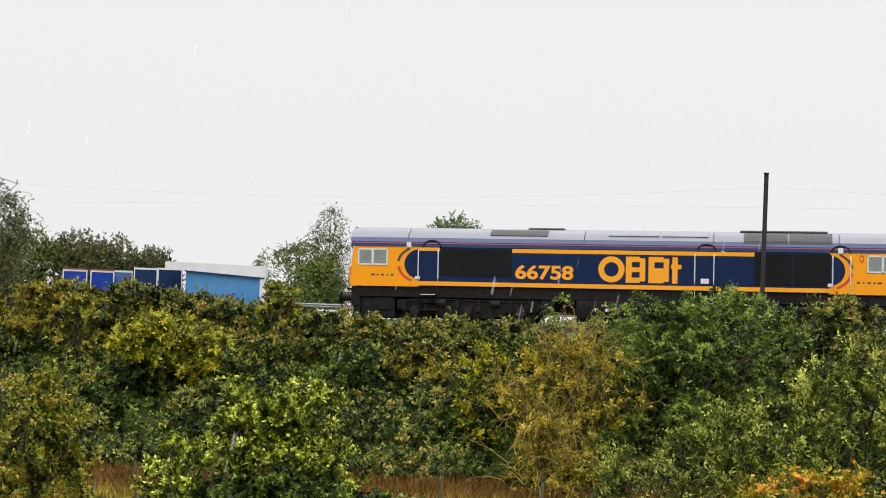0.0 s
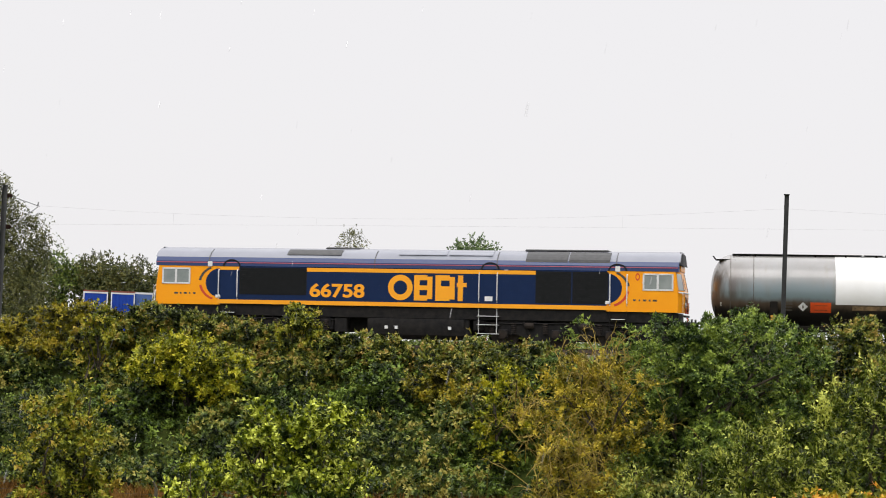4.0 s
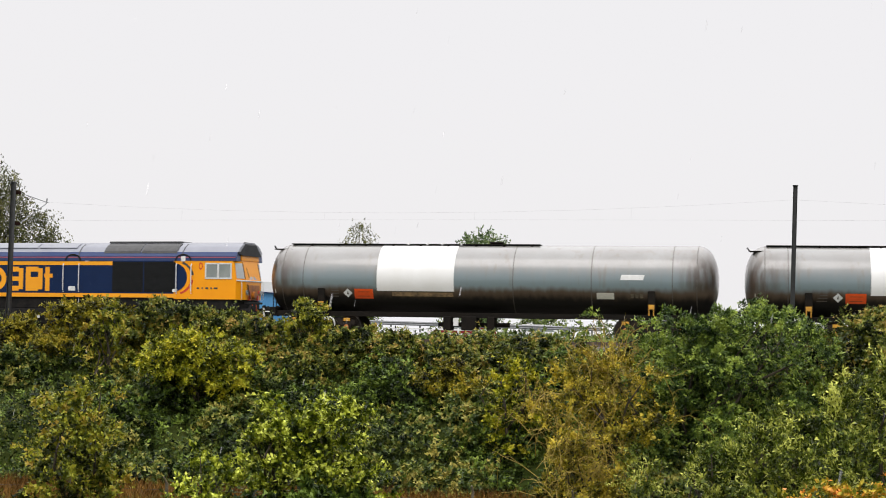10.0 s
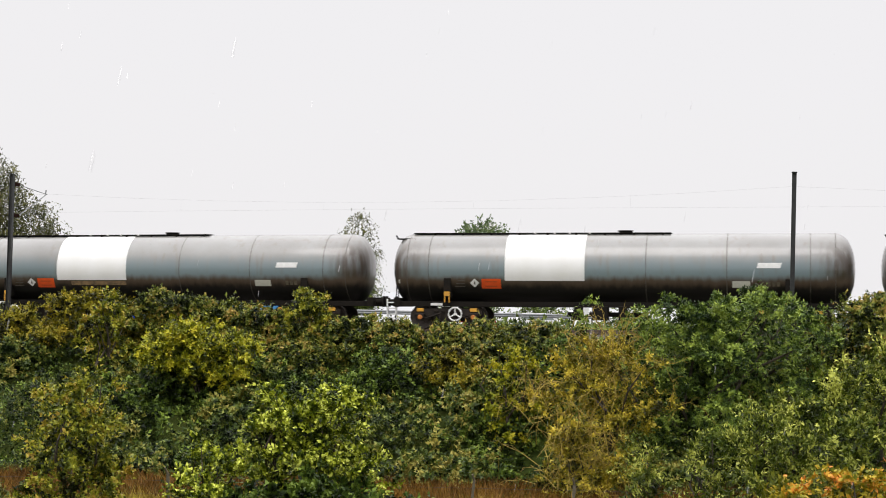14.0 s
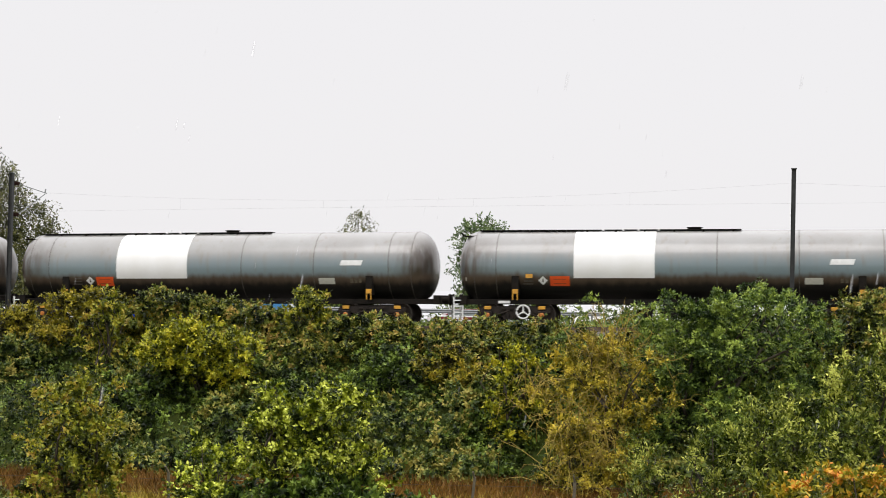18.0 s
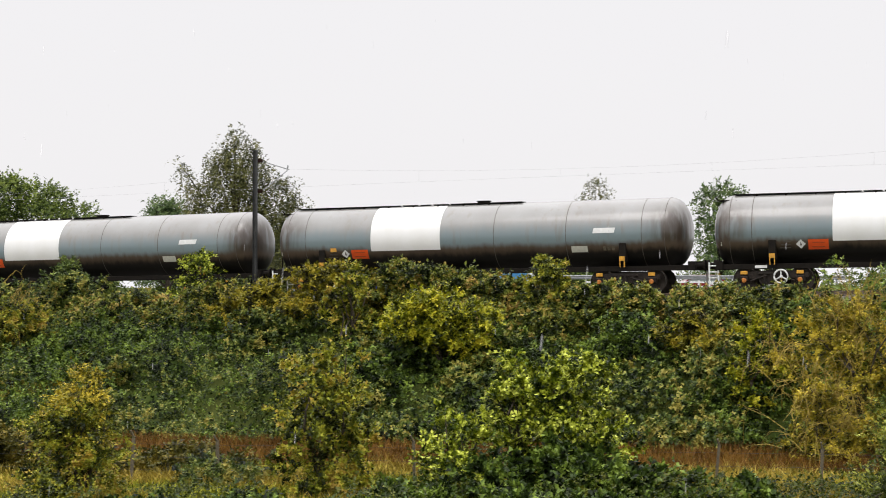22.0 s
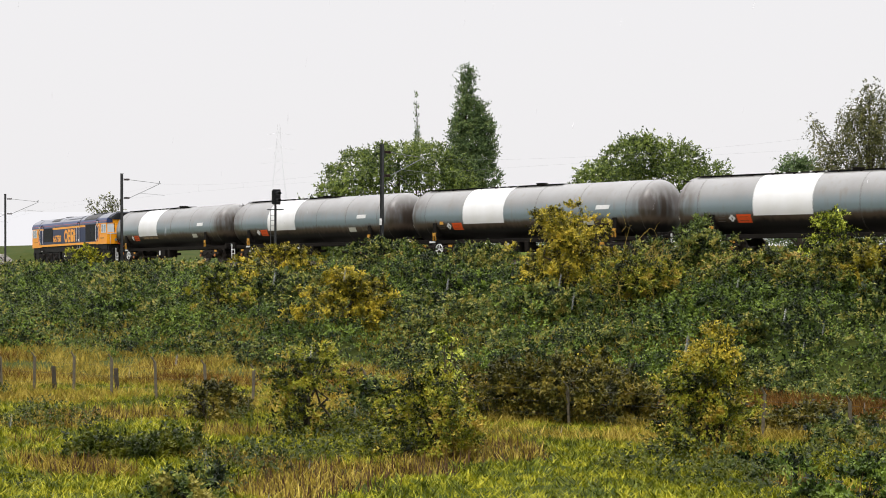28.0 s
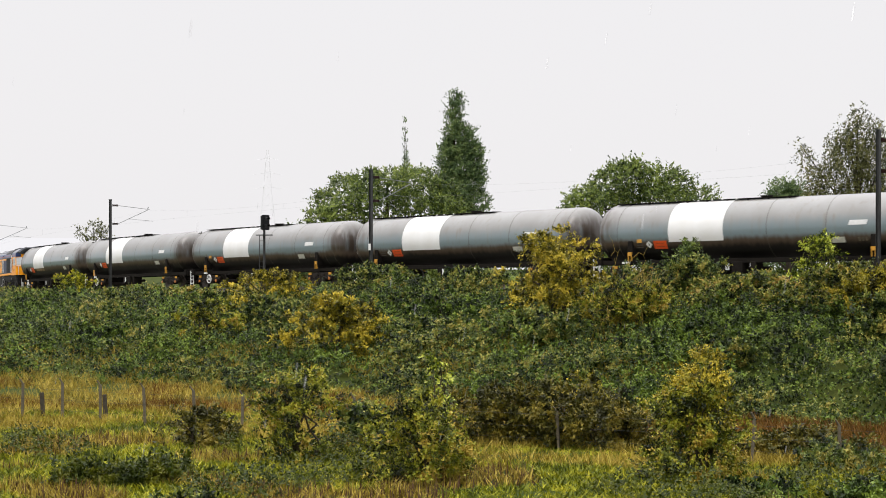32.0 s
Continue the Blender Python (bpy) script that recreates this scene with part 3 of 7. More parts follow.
def side_bar(parent, name, o0, o1, z0, z1, mat, label="", lift=0.004, side=1, c=10.15):
    """A plate on the body side from o0 to o1 metres behind the leading corner."""
    y0, y1 = sorted((side * (W - 0.01), side * (W + lift)))
    return part(name, Geo().box(c - o1, c - o0, y0, y1, z0, z1), mat, parent, label)


def locomotive():
    t = thing("locomotive", "blue and orange diesel freight locomotive hauling tank wagons", "locomotive")
    part("body", Geo().box(-7.65, 7.65, -W, W, 1.57, 3.05, 0.02), M_NAVY, t, "navy blue body side with fine ribs")
    # ribs of the lower side sheets
    ribs = Geo()
    for k in range(11):
        z = 1.83 + 0.095 * k
        ribs.box(-5.0, 4.0, W - 0.005, W + 0.003, z, z + 0.03)
    part("side_ribs", ribs, M_NAVY, t)
    band, roof = Geo(), Geo()
    ring = [(1.335, 3.05), (1.32, 3.24), (1.25, 3.40)]
    band.prism_x(ring + [(-a, b) for a, b in reversed(ring)], -10.42, 10.42)
    ring = [(1.25, 3.40), (1.03, 3.60), (0.75, 3.73), (0.35, 3.81)]
    roof.prism_x(ring + [(-a, b) for a, b in reversed(ring)], -10.5, 10.5)
    part("roof_band", band, M_BLUE, t, "royal blue cantrail band")
    roof_ob = part("roof", roof, M_ROOF, t, "pale grey roof panels, wet and shiny", 50)
    for side in (1, -1):
        side_bar(t, "cantrail_line", -0.2, 20.5, 3.17, 3.205, M_PINK, "thin magenta line", 0.018, side)
        side_bar(t, "upper_stripe", 6.08, 15.1, 2.87, 3.02, M_LINE, "orange stripe under the cantrail", 0.006, side)
        side_bar(t, "upper_stripe", 2.5, 3.3, 2.90, 3.03, M_LINE, "", 0.006, side)
        side_bar(t, "sill_stripe", 2.4, 17.9, 1.58, 1.74, M_LINE, "orange stripe along the sill", 0.008, side)
        for o0, o1, z0 in ((3.32, 6.08, 1.95), (15.1, 16.46, 1.80), (16.5, 17.85, 1.80)):
            g = Geo()
            y0, y1 = sorted((side * (W - 0.01), side * (W + 0.006)))
            g.box(10.15 - o1, 10.15 - o0, y0, y1, z0, 3.0)
            n = 14
            for k in range(n):
                z = z0 + (3.0 - z0) * (k + 0.3) / n
                y0, y1 = sorted((side * (W - 0.005), side * (W + 0.022)))
                g.box(10.15 - o1 + 0.05, 10.15 - o0 - 0.05, y0, y1, z, z + 0.035)
            part("louvre_grille", g, M_GRILLE, t, "black louvred radiator grille")
    # roof grilles and hatches on the shoulders
    for side in (1, -1):
        def shoulder(x0, x1, z0, z1, lift):
            def at(z):
                return np.interp(z, [3.40, 3.60, 3.73, 3.81], [1.25, 1.03, 0.75, 0.35])
            r = [(side * (at(z) + lift), z + lift * 0.6) for z in np.linspace(z0, z1, 5)]
            r2 = [(side * (at(z) - 0.05), z - 0.05) for z in np.linspace(z1, z0, 5)]
            return Geo().prism_x(r + r2, x0, x1)
        part("fan_grille", shoulder(10.15 - 16.3, 10.15 - 14.7, 3.33, 3.74, 0.03), M_DKROOF, t, "dark fan grille in the roof shoulder")
        part("fan_grille", shoulder(10.15 - 17.9, 10.15 - 16.35, 3.33, 3.74, 0.03), M_DKROOF, t)
        part("silencer_hatch", shoulder(10.15 - 7.4, 10.15 - 5.2, 3.52, 3.74, 0.025), M_DKROOF, t, "sooty exhaust hatch")
        part("roof_hatch", shoulder(10.15 - 11.6, 10.15 - 9.7, 3.56, 3.76, 0.03), M_ROOF, t)
        part("roof_hatch", shoulder(10.15 - 13.4, 10.15 - 11.7, 3.56, 3.76, 0.03), M_ROOF, t)
    part("fan_cover", Geo().box(-7.6, -4.4, -0.55, 0.55, 3.78, 3.86, 0.03), M_DKROOF, t)
    part("exhaust", Geo().box(2.2, 3.6, -0.4, 0.4, 3.78, 3.87, 0.04), M_DKROOF, t)
    for x in (1.35, 8.1, -3.45, -8.0):
        part("roof_joint", Geo().prism_x([(1.343, 3.05), (1.328, 3.245), (1.258, 3.41), (1.035, 3.61), (0.75, 3.74), (0.75, 3.70), (1.0, 3.55), (1.2, 3.38), (1.30, 3.05)], x - 0.018, x + 0.018), M_DKROOF, t)
    # cabs
    for e in (1, -1):
        c = Geo()
        rings = []
        for z, xc, xn in ((1.53, 10.37, 10.73), (2.2, 10.38, 10.78), (2.36, 10.36, 10.72), (3.02, 10.2, 10.46), (3.08, 10.19, 10.44)):
            r = [(7.65, -W), (xc, -W), (xn, -0.8), (xn, 0.8), (xc, W), (7.65, W)]
            rings.append([(e * x, y, z) for x, y in r])
        c.loft(rings)
        cab = part("cab", c, M_ORANGE, t, "bright orange driving cab")
        for s in (1, -1):
            g = Geo()
            g.add([(e * 10.735, s * 0.06, 2.34), (e * 10.72, s * 0.76, 2.34), (e * 10.45, s * 0.74, 2.97), (e * 10.45, s * 0.06, 2.97),
                   (e * 10.68, s * 0.06, 2.34), (e * 10.68, s * 0.76, 2.34), (e * 10.41, s * 0.74, 2.97), (e * 10.41, s * 0.06, 2.97)],
                  [(0, 1, 2, 3), (4, 5, 6, 7), (0, 1, 5, 4), (1, 2, 6, 5), (2, 3, 7, 6), (3, 0, 4, 7)])
            part("windscreen", g, M_SCREEN_SKY, cab, "sloping cab windscreen")
            g = Geo()
            g.add([(e * 10.72, s * 0.84, 2.36), (e * 10.42, s * 1.27, 2.36), (e * 10.26, s * 1.27, 2.97), (e * 10.49, s * 0.84, 2.97),
                   (e * 10.69, s * 0.81, 2.36), (e * 10.40, s * 1.24, 2.36), (e * 10.24, s * 1.24, 2.97), (e * 10.46, s * 0.81, 2.97)],
                  [(0, 1, 2, 3), (4, 5, 6, 7), (0, 1, 5, 4), (1, 2, 6, 5), (2, 3, 7, 6), (3, 0, 4, 7)])
            part("quarter_light", g, M_SCREEN_SKY, cab)
            part("pillar_gasket", Geo().tube([(e * 10.735, s * 0.80, 2.34), (e * 10.475, s * 0.79, 3.0)], 0.02, 6), M_FRAME, cab)
            part("corner_handrail", Geo().tube([(e * 10.62, s * 1.08, 1.5), (e * 10.70, s * 1.12, 1.55), (e * 10.70, s * 1.12, 2.2), (e * 10.62, s * 1.08, 2.26)], 0.018, 6), M_SILVER, cab)
            part("jumper_socket", Geo().box(*sorted((e * 10.74, e * 10.86)), s * 0.42 - 0.09, s * 0.42 + 0.09, 1.5, 1.7, 0.015), M_RED, cab)
            part("tail_lamp", Geo().tube([(e * 10.78, s * 0.5, 1.84), (e * 10.84, s * 0.5, 1.84)], 0.07, 12), M_RED, cab)
            part("pipe_cock", Geo().tube([(e * 10.76, s * 0.2, 1.42), (e * 10.86, s * 0.2, 1.3), (e * 10.84, s * 0.2, 0.7)], 0.025, 6), M_HAZ, cab)
            # side window: frame and two panes
            fr = Geo()
            x0, x1, z0, z1 = (10.15 - 1.28, 10.15 - 0.10, 2.33, 2.97) if e > 0 else (10.15 - 1.16, 10.15 - 0.02, 2.33, 2.97)
            ya, yb = sorted((s * (W - 0.02), s * (W + 0.02)))
            for a0, a1, b0, b1 in ((x0, x1, z0, z0 + 0.06), (x0, x1, z1 - 0.06, z1), (x0, x0 + 0.06, z0, z1), (x1 - 0.06, x1, z0, z1), (x1 - 0.62, x1 - 0.54, z0, z1)):
                fr.box(min(e * a0, e * a1), max(e * a0, e * a1), ya, yb, b0, b1)
            win = part("side_window_frame", fr, M_SILVER, cab, "pale aluminium window surround")
            ya, yb = sorted((s * (W - 0.02), s * (W + 0.006)))
            for a0, a1 in ((x0 + 0.05, x1 - 0.60), (x1 - 0.55, x1 - 0.05)):
                part("side_pane", Geo().box(min(e * a0, e * a1), max(e * a0, e * a1), ya, yb, z0 + 0.05, z1 - 0.05), M_GLASS, cab)
            # sweeping door surround: navy half disc with red and maroon arcs
            ya, yb = sorted((s * (W - 0.01), s * (W + 0.005)))
            disc = arc_plate(e * 7.62, 2.39, 0.0, 0.60, -90 if e > 0 else 90, 90 if e > 0 else 270, ya, yb, 0.95)
            part("door_panel", disc, M_NAVY, cab, "navy curved door surround")
            part("maroon_arc", arc_plate(e * 7.62, 2.39, 0.80, 0.90, 8 if e > 0 else 172, 62 if e > 0 else 118, ya, yb, 0.78), M_DKROOF, cab)
            part("red_arc", arc_plate(e * 7.62, 2.39, 0.78, 0.88, -8 if e > 0 else 188, -68 if e > 0 else 248, ya, yb, 0.82), M_RED, cab)
            nb = Geo()
            for k, wdt in enumerate((0.16, 0.07, 0.12, 0.05, 0.10)):
                a = e * (9.45 - 0.19 * k)
                nb.box(a - wdt / 2, a + wdt / 2, s * W - 0.004, s * W + 0.004, 1.93, 2.0)
            tagged(part("operator_bars", nb, M_DKROOF, cab, "small unreadable dark lettering"), kind="stuff")
            for o in ((2.48, 3.25) if e > 0 else (2.38, 1.74)):
                x = e * (10.15 - o)
                part("door_handrail", Geo().tube([(x, s * (W + 0.02), 1.75), (x, s * (W + 0.07), 1.85), (x, s * (W + 0.07), 2.85), (x, s * (W + 0.02), 2.93)], 0.022, 8), M_SILVER, t, "white vertical grab rail")
                part("step_handrail", Geo().tube([(x, s * (W + 0.02), 0.75), (x, s * (W + 0.04), 1.55)], 0.016, 8), M_FRAME, t)
            for z in (0.62, 0.92, 1.22):
                part("cab_step", Geo().box(*sorted((e * (6.95 if e > 0 else 7.8), e * (7.62 if e > 0 else 8.38))), s * 1.22 - 0.12, s * 1.22 + 0.12, z, z + 0.04, 0.01), M_FRAME, t)
            part("step_nosing", Geo().box(*sorted((e * (7.0 if e > 0 else 7.83), e * (7.58 if e > 0 else 8.35))), s * 1.335, s * 1.355, 1.225, 1.25), M_SILVER, t)
            lamp = Geo().tube([(e * 10.78, s * 0.72, 1.82), (e * 10.85, s * 0.72, 1.82)], 0.1, 14)
            part("headlight", lamp, M_GLASS, cab, "round headlight cluster")
            part("marker_box", Geo().box(e * 7.7 - 0.1, e * 7.7 + 0.1, s * (W + 0.0), s * (W + 0.04), 1.80, 1.92, 0.01), M_WHITE, cab)
            part("cantrail_marker", Geo().box(e * 8.05 - 0.09, e * 8.05 + 0.09, s * (W + 0.0), s * (W + 0.04), 3.02, 3.22, 0.01), M_WHITE, cab)
        part("visor", Geo().add([(e * 10.40, -1.22, 3.36), (e * 10.40, 1.22, 3.36), (e * 10.66, 0.95, 3.27), (e * 10.66, -0.95, 3.27),
                                 (e * 10.40, -0.55, 3.82), (e * 10.40, 0.55, 3.82), (e * 10.60, 0.5, 3.70), (e * 10.60, -0.5, 3.70)],
                                [(0, 1, 2, 3), (4, 5, 6, 7), (0, 1, 5, 4), (1, 2, 6, 5), (2, 3, 7, 6), (3, 0, 4, 7)]), M_GRILLE, cab, "dark drooping roof visor")
        for s in (1, -1):
            part("coupler_hose", Geo().tube([(e * 10.7, s * 0.35, 1.2), (e * 10.9, s * 0.36, 0.8), (e * 10.75, s * 0.38, 0.5)], 0.03, 8), M_FRAME, cab)
        part("nose_step", Geo().box(min(e * 10.7, e * 10.86), max(e * 10.7, e * 10.86), -0.85, 0.85, 1.36, 1.44, 0.01), M_FRAME, cab)
        part("wiper", Geo().tube([(e * 10.74, 0.4, 2.4), (e * 10.60, 0.55, 2.8)], 0.012, 5), M_FRAME, cab)
        part("nose_rail", Geo().tube([(e * 10.44, -1.30, 2.28), (e * 10.80, -0.82, 2.27), (e * 10.80, 0.82, 2.27), (e * 10.44, 1.30, 2.28)], 0.028, 8), M_SILVER, cab, "pale rail below the windscreens")
        part("coupling_socket", Geo().tube([(e * 10.74, 0, 1.72), (e * 10.92, 0, 1.70), (e * 10.94, 0, 1.70)], [0.16, 0.16, 0.1], 14), M_GRIME, cab, "round sooty orange coupling socket")
        part("multiple_cable", Geo().tube([(e * 10.78, 0.62, 2.12), (e * 10.9, 0.66, 1.9), (e * 10.92, 0.5, 1.6), (e * 10.8, 0.42, 1.56)], 0.03, 8), M_FRAME, cab)
        part("grime_plate", Geo().box(min(e * 10.72, e * 10.785), max(e * 10.72, e * 10.785), -0.62, 0.62, 1.56, 2.12, 0.015), M_GRIME, cab, "soot-streaked orange nose panel")
        part("under_cab_gear", Geo().box(min(e * 8.6, e * 9.95), max(e * 8.6, e * 9.95), -1.16, 1.16, 0.3, 1.12, 0.04), M_FRAME, t, "dark sandboxes and air gear under the cab")
        part("bufferbeam", Geo().box(min(e * 9.95, e * 10.4), max(e * 9.95, e * 10.4), -1.2, 1.2, 0.75, 1.5, 0.03), M_FRAME, t, "black buffer beam")
        for s in (1, -1):
            part("brake_pipe", Geo().tube([(e * 8.3, s * 1.18, 0.98), (e * 6.4, s * 1.2, 1.06), (e * 4.0, s * 1.19, 1.0), (e * 2.7, s * 1.18, 1.04)], 0.024, 6), M_FRAME, t, "dark brake pipe along the frame")
        part("brow", Geo().box(min(e * 9.9, e * 10.5), max(e * 9.9, e * 10.5), -0.9, 0.9, 3.06, 3.3, 0.03), M_ORANGE, cab)
        for s in (1, -1):
            part("buffer", Geo().tube([(e * 10.2, s * 0.87, 1.06), (e * 10.75, s * 0.87, 1.06), (e * 10.76, s * 0.87, 1.06), (e * 10.82, s * 0.87, 1.06)], [0.12, 0.12, 0.24, 0.24], 16), M_FRAME, t)
        part("coupler_hook", Geo().tube([(e * 10.3, 0, 1.02), (e * 10.95, 0, 1.0)], [0.12, 0.07], 8), M_FRAME, t)
        part("obstacle_plate", Geo().add([(e * 10.0, -1.25, 0.25), (e * 10.0, 1.25, 0.25), (e * 10.55, 0.7, 0.2), (e * 10.55, -0.7, 0.2),
                                          (e * 9.9, -1.25, 0.9), (e * 9.9, 1.25, 0.9), (e * 10.35, 0.9, 0.95), (e * 10.35, -0.9, 0.95)],
                                         [(0, 1, 2, 3), (4, 5, 6, 7), (0, 1, 5, 4), (1, 2, 6, 5), (2, 3, 7, 6), (3, 0, 4, 7)]), M_FRAME, t)
    part("underframe", Geo().box(-10.1, 10.1, -1.24, 1.24, 1.12, 1.565, 0.02), M_FRAME, t, "black underframe")
    part("centre_sill", Geo().box(-9.6, 9.6, -0.45, 0.45, 0.55, 1.12, 0.02), M_FRAME, t)
    for x0, x1, z0 in ((2.45, 2.95, 0.55), (3.1, 3.5, 0.75), (-2.4, -1.9, 0.5), (-3.0, -2.55, 0.7), (8.7, 9.4, 0.6), (-9.4, -8.7, 0.6)):
        part("equipment_box", Geo().box(x0, x1, 0.75, 1.2, z0, 1.12, 0.03), M_FRAME, t)
        part("equipment_box", Geo().box(x0, x1, -1.2, -0.75, z0, 1.12, 0.03), M_FRAME, t)
    part("air_reservoir", Geo().tube([(1.35, 1.05, 0.95), (-2.1, 1.05, 0.95)], 0.13, 12), M_FRAME, t)
    ft = Geo()
    prof = [(1.22, 1.15), (1.28, 0.9), (1.2, 0.5), (0.95, 0.32)]
    ft.prism_x(prof + [(-a, b) for a, b in reversed(prof)], 10.15 - 12.35, 10.15 - 8.55)
    tank = part("fuel_tank", ft, M_FRAME, t, "black fuel tank between the bogies", 40)
    for o in (9.3, 9.7, 11.8):
        part("gauge_plate", Geo().box(10.15 - o - 0.06, 10.15 - o + 0.06, 1.27, 1.30, 0.72, 0.84), M_WHITE, tank)
    for z in (0.58, 0.92, 1.25):
        part("middle_step", Geo().box(10.15 - 13.75, 10.15 - 12.85, 1.12, 1.36, z, z + 0.04, 0.01), M_FRAME, t)
        part("step_nosing", Geo().box(10.15 - 13.72, 10.15 - 12.88, 1.36, 1.375, z + 0.01, z + 0.035), M_SILVER, t)
    for o in (12.93, 13.63):
        x = 10.15 - o
        part("middle_handrail", Geo().tube([(x, W + 0.02, 1.8), (x, W + 0.06, 1.88), (x, W + 0.06, 2.85), (x, W + 0.02, 2.93)], 0.02, 8), M_SILVER, t)
        part("step_handrail", Geo().tube([(x, W + 0.02, 0.6), (x, W + 0.02, 1.55)], 0.012, 8), M_SILVER, t)
    for o in (3.0, 13.35, 18.2):
        part("rain_gutter", arc_plate(10.15 - o, 3.05, 0.30, 0.36, 0, 180, W - 0.01, W + 0.03, 0.75), M_GRILLE, t)
    side_bar(t, "data_panel", 13.15, 13.45, 1.84, 2.02, M_WHITE, "white data panel")
    side_bar(t, "data_panel", 13.88, 14.04, 2.88, 3.06, M_WHITE)
    # running number in orange figures
    num = part("running_number", text_mesh("66758", 0.74, M_LINE, 0.022), M_LINE, t, "orange running number on the side")
    num.matrix_basis = Matrix(((-1.2, 0, 0, 10.15 - 6.2), (0, 0, 1, W + 0.006), (0, 0.95, 0, 1.91), (0, 0, 0, 1)))
    part("cab_ring", arc_plate(10.15 - 18.95, 2.84, 0.05, 0.085, 0, 360, W, W + 0.006, 1.7), M_RED, t, "small red ring beside the cab window")
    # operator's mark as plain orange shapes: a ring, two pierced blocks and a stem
    lo, hi = 1.82, 2.80
    mark = [arc_plate(10.15 - 9.84, 2.31, 0.27, 0.49, 0, 360, W, W + 0.006, 1.0, 32)]
    for o0, o1, holes in ((10.38, 11.10, ((2.02, 2.22), (2.40, 2.60))), (11.22, 11.98, ((2.38, 2.60),))):
        x0, x1 = 10.15 - o1, 10.15 - o0
        g = Geo().box(x0, x0 + 0.2, W, W + 0.006, lo + 0.06, hi - 0.06).box(x1 - 0.22, x1, W, W + 0.006, lo, hi)
        edges = [lo] + [v for pair in holes for v in pair] + [hi]
        for k in range(0, len(edges), 2):
            g.box(x0 + 0.2, x1 - 0.22, W, W + 0.006, edges[k], edges[k + 1])
        mark.append(g)
    x0 = 10.15 - 12.30
    mark.append(Geo().box(x0, x0 + 0.2, W, W + 0.006, lo, hi).box(x0 - 0.14, x0, W, W + 0.006, 2.36, 2.52).box(x0 + 0.2, x0 + 0.24, W, W + 0.006, 2.36, 2.52))
    for g in mark:
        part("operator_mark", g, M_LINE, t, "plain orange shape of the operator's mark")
    # bogies
    for e in (1, -1):
        b = Geo()
        for s in (1, -1):
            ring = [(-2.75, 0.60), (-2.75, 1.0), (-1.2, 1.1), (-0.6, 0.95), (0.6, 0.95), (1.2, 1.1), (2.75, 0.95), (2.75, 0.60), (1.5, 0.52), (0.9, 0.30), (-0.9, 0.30), (-1.5, 0.52)]
            y0, y1 = sorted((s * 0.98, s * 1.16))
            b.prism_y(ring, y0, y1)
            for x in (-2.05, 0, 2.05):
                y0, y1 = sorted((s * 1.0, s * 1.24))
                b.box(x - 0.2, x + 0.2, y0, y1, 0.38, 0.72, 0.04)
                for k in (-0.35, 0.35):
                    b.tube([(x + k, s * 1.08, 0.5), (x + k, s * 1.08, 0.95)], 0.09, 10)
            b.box(-2.7, 2.7, -0.62, 0.62, 0.28, 1.05)
            for x in (-1.02, 1.02):
                b.tube([(x, s * 1.14, 0.45), (x + 0.25, s * 1.2, 1.0)], 0.06, 8)
                b.box(x - 0.22, x + 0.22, min(s * 0.62, s * 1.0), max(s * 0.62, s * 1.0), 0.55, 1.05)
        bog = part("bogie", b, M_FRAME, t, "black three-axle bogie")
        bog.matrix_basis = pose(e * 5.75, 0, 0)
        for s in (1, -1):
            for x in (-2.05, 0, 2.05):
                part("axlebox", Geo().tube([(x, s * 1.2, WHEEL_BIG), (x, s * 1.29, WHEEL_BIG), (x, s * 1.30, WHEEL_BIG)], [0.17, 0.17, 0.1], 14), M_BOGIE, bog, "round dusty axlebox cover")
                for k in (-0.42, 0.42):
                    sp = Geo()
                    for j in range(6):
                        sp.tube([(x + k, s * 1.2, 0.56 + 0.07 * j), (x + k, s * 1.2, 0.60 + 0.07 * j)], [0.1, 0.085], 10)
                    part("coil_spring", sp, M_BOGIE, bog)
            for x in (-1.05, 1.05):
                part("brake_cylinder", Geo().tube([(x - 0.2, s * 1.22, 0.86), (x + 0.12, s * 1.22, 0.86), (x + 0.16, s * 1.22, 0.86)], [0.12, 0.12, 0.07], 12), M_BOGIE, bog, "dusty brake cylinder")
        for x in (-2.05, 0, 2.05):
            ws = part("wheelset", ME_WHEEL_BIG, M_STEEL, bog)
            ws.matrix_basis = pose(x, 0, WHEEL_BIG)
    # short noses: both ends drawn in
    for ob in t.children_recursive:
        if ob.name.split(".")[0] not in ("buffer", "coupler_hook", "wheelset", "running_number", "bogie", "coupler_hose"):
            for v in ob.data.vertices:
                if abs(v.co.x) > 10.2:
                    v.co.x = math.copysign(10.2 + (abs(v.co.x) - 10.2) * 0.55, v.co.x)
    # the body rides low on its springs
    for ob in t.children:
        if not ob.name.startswith("bogie"):
            ob.matrix_basis = pose(0, 0, -0.07) @ ob.matrix_basis
    return t


# ---- tank wagon ----
TR, TZ = 1.37, 2.32


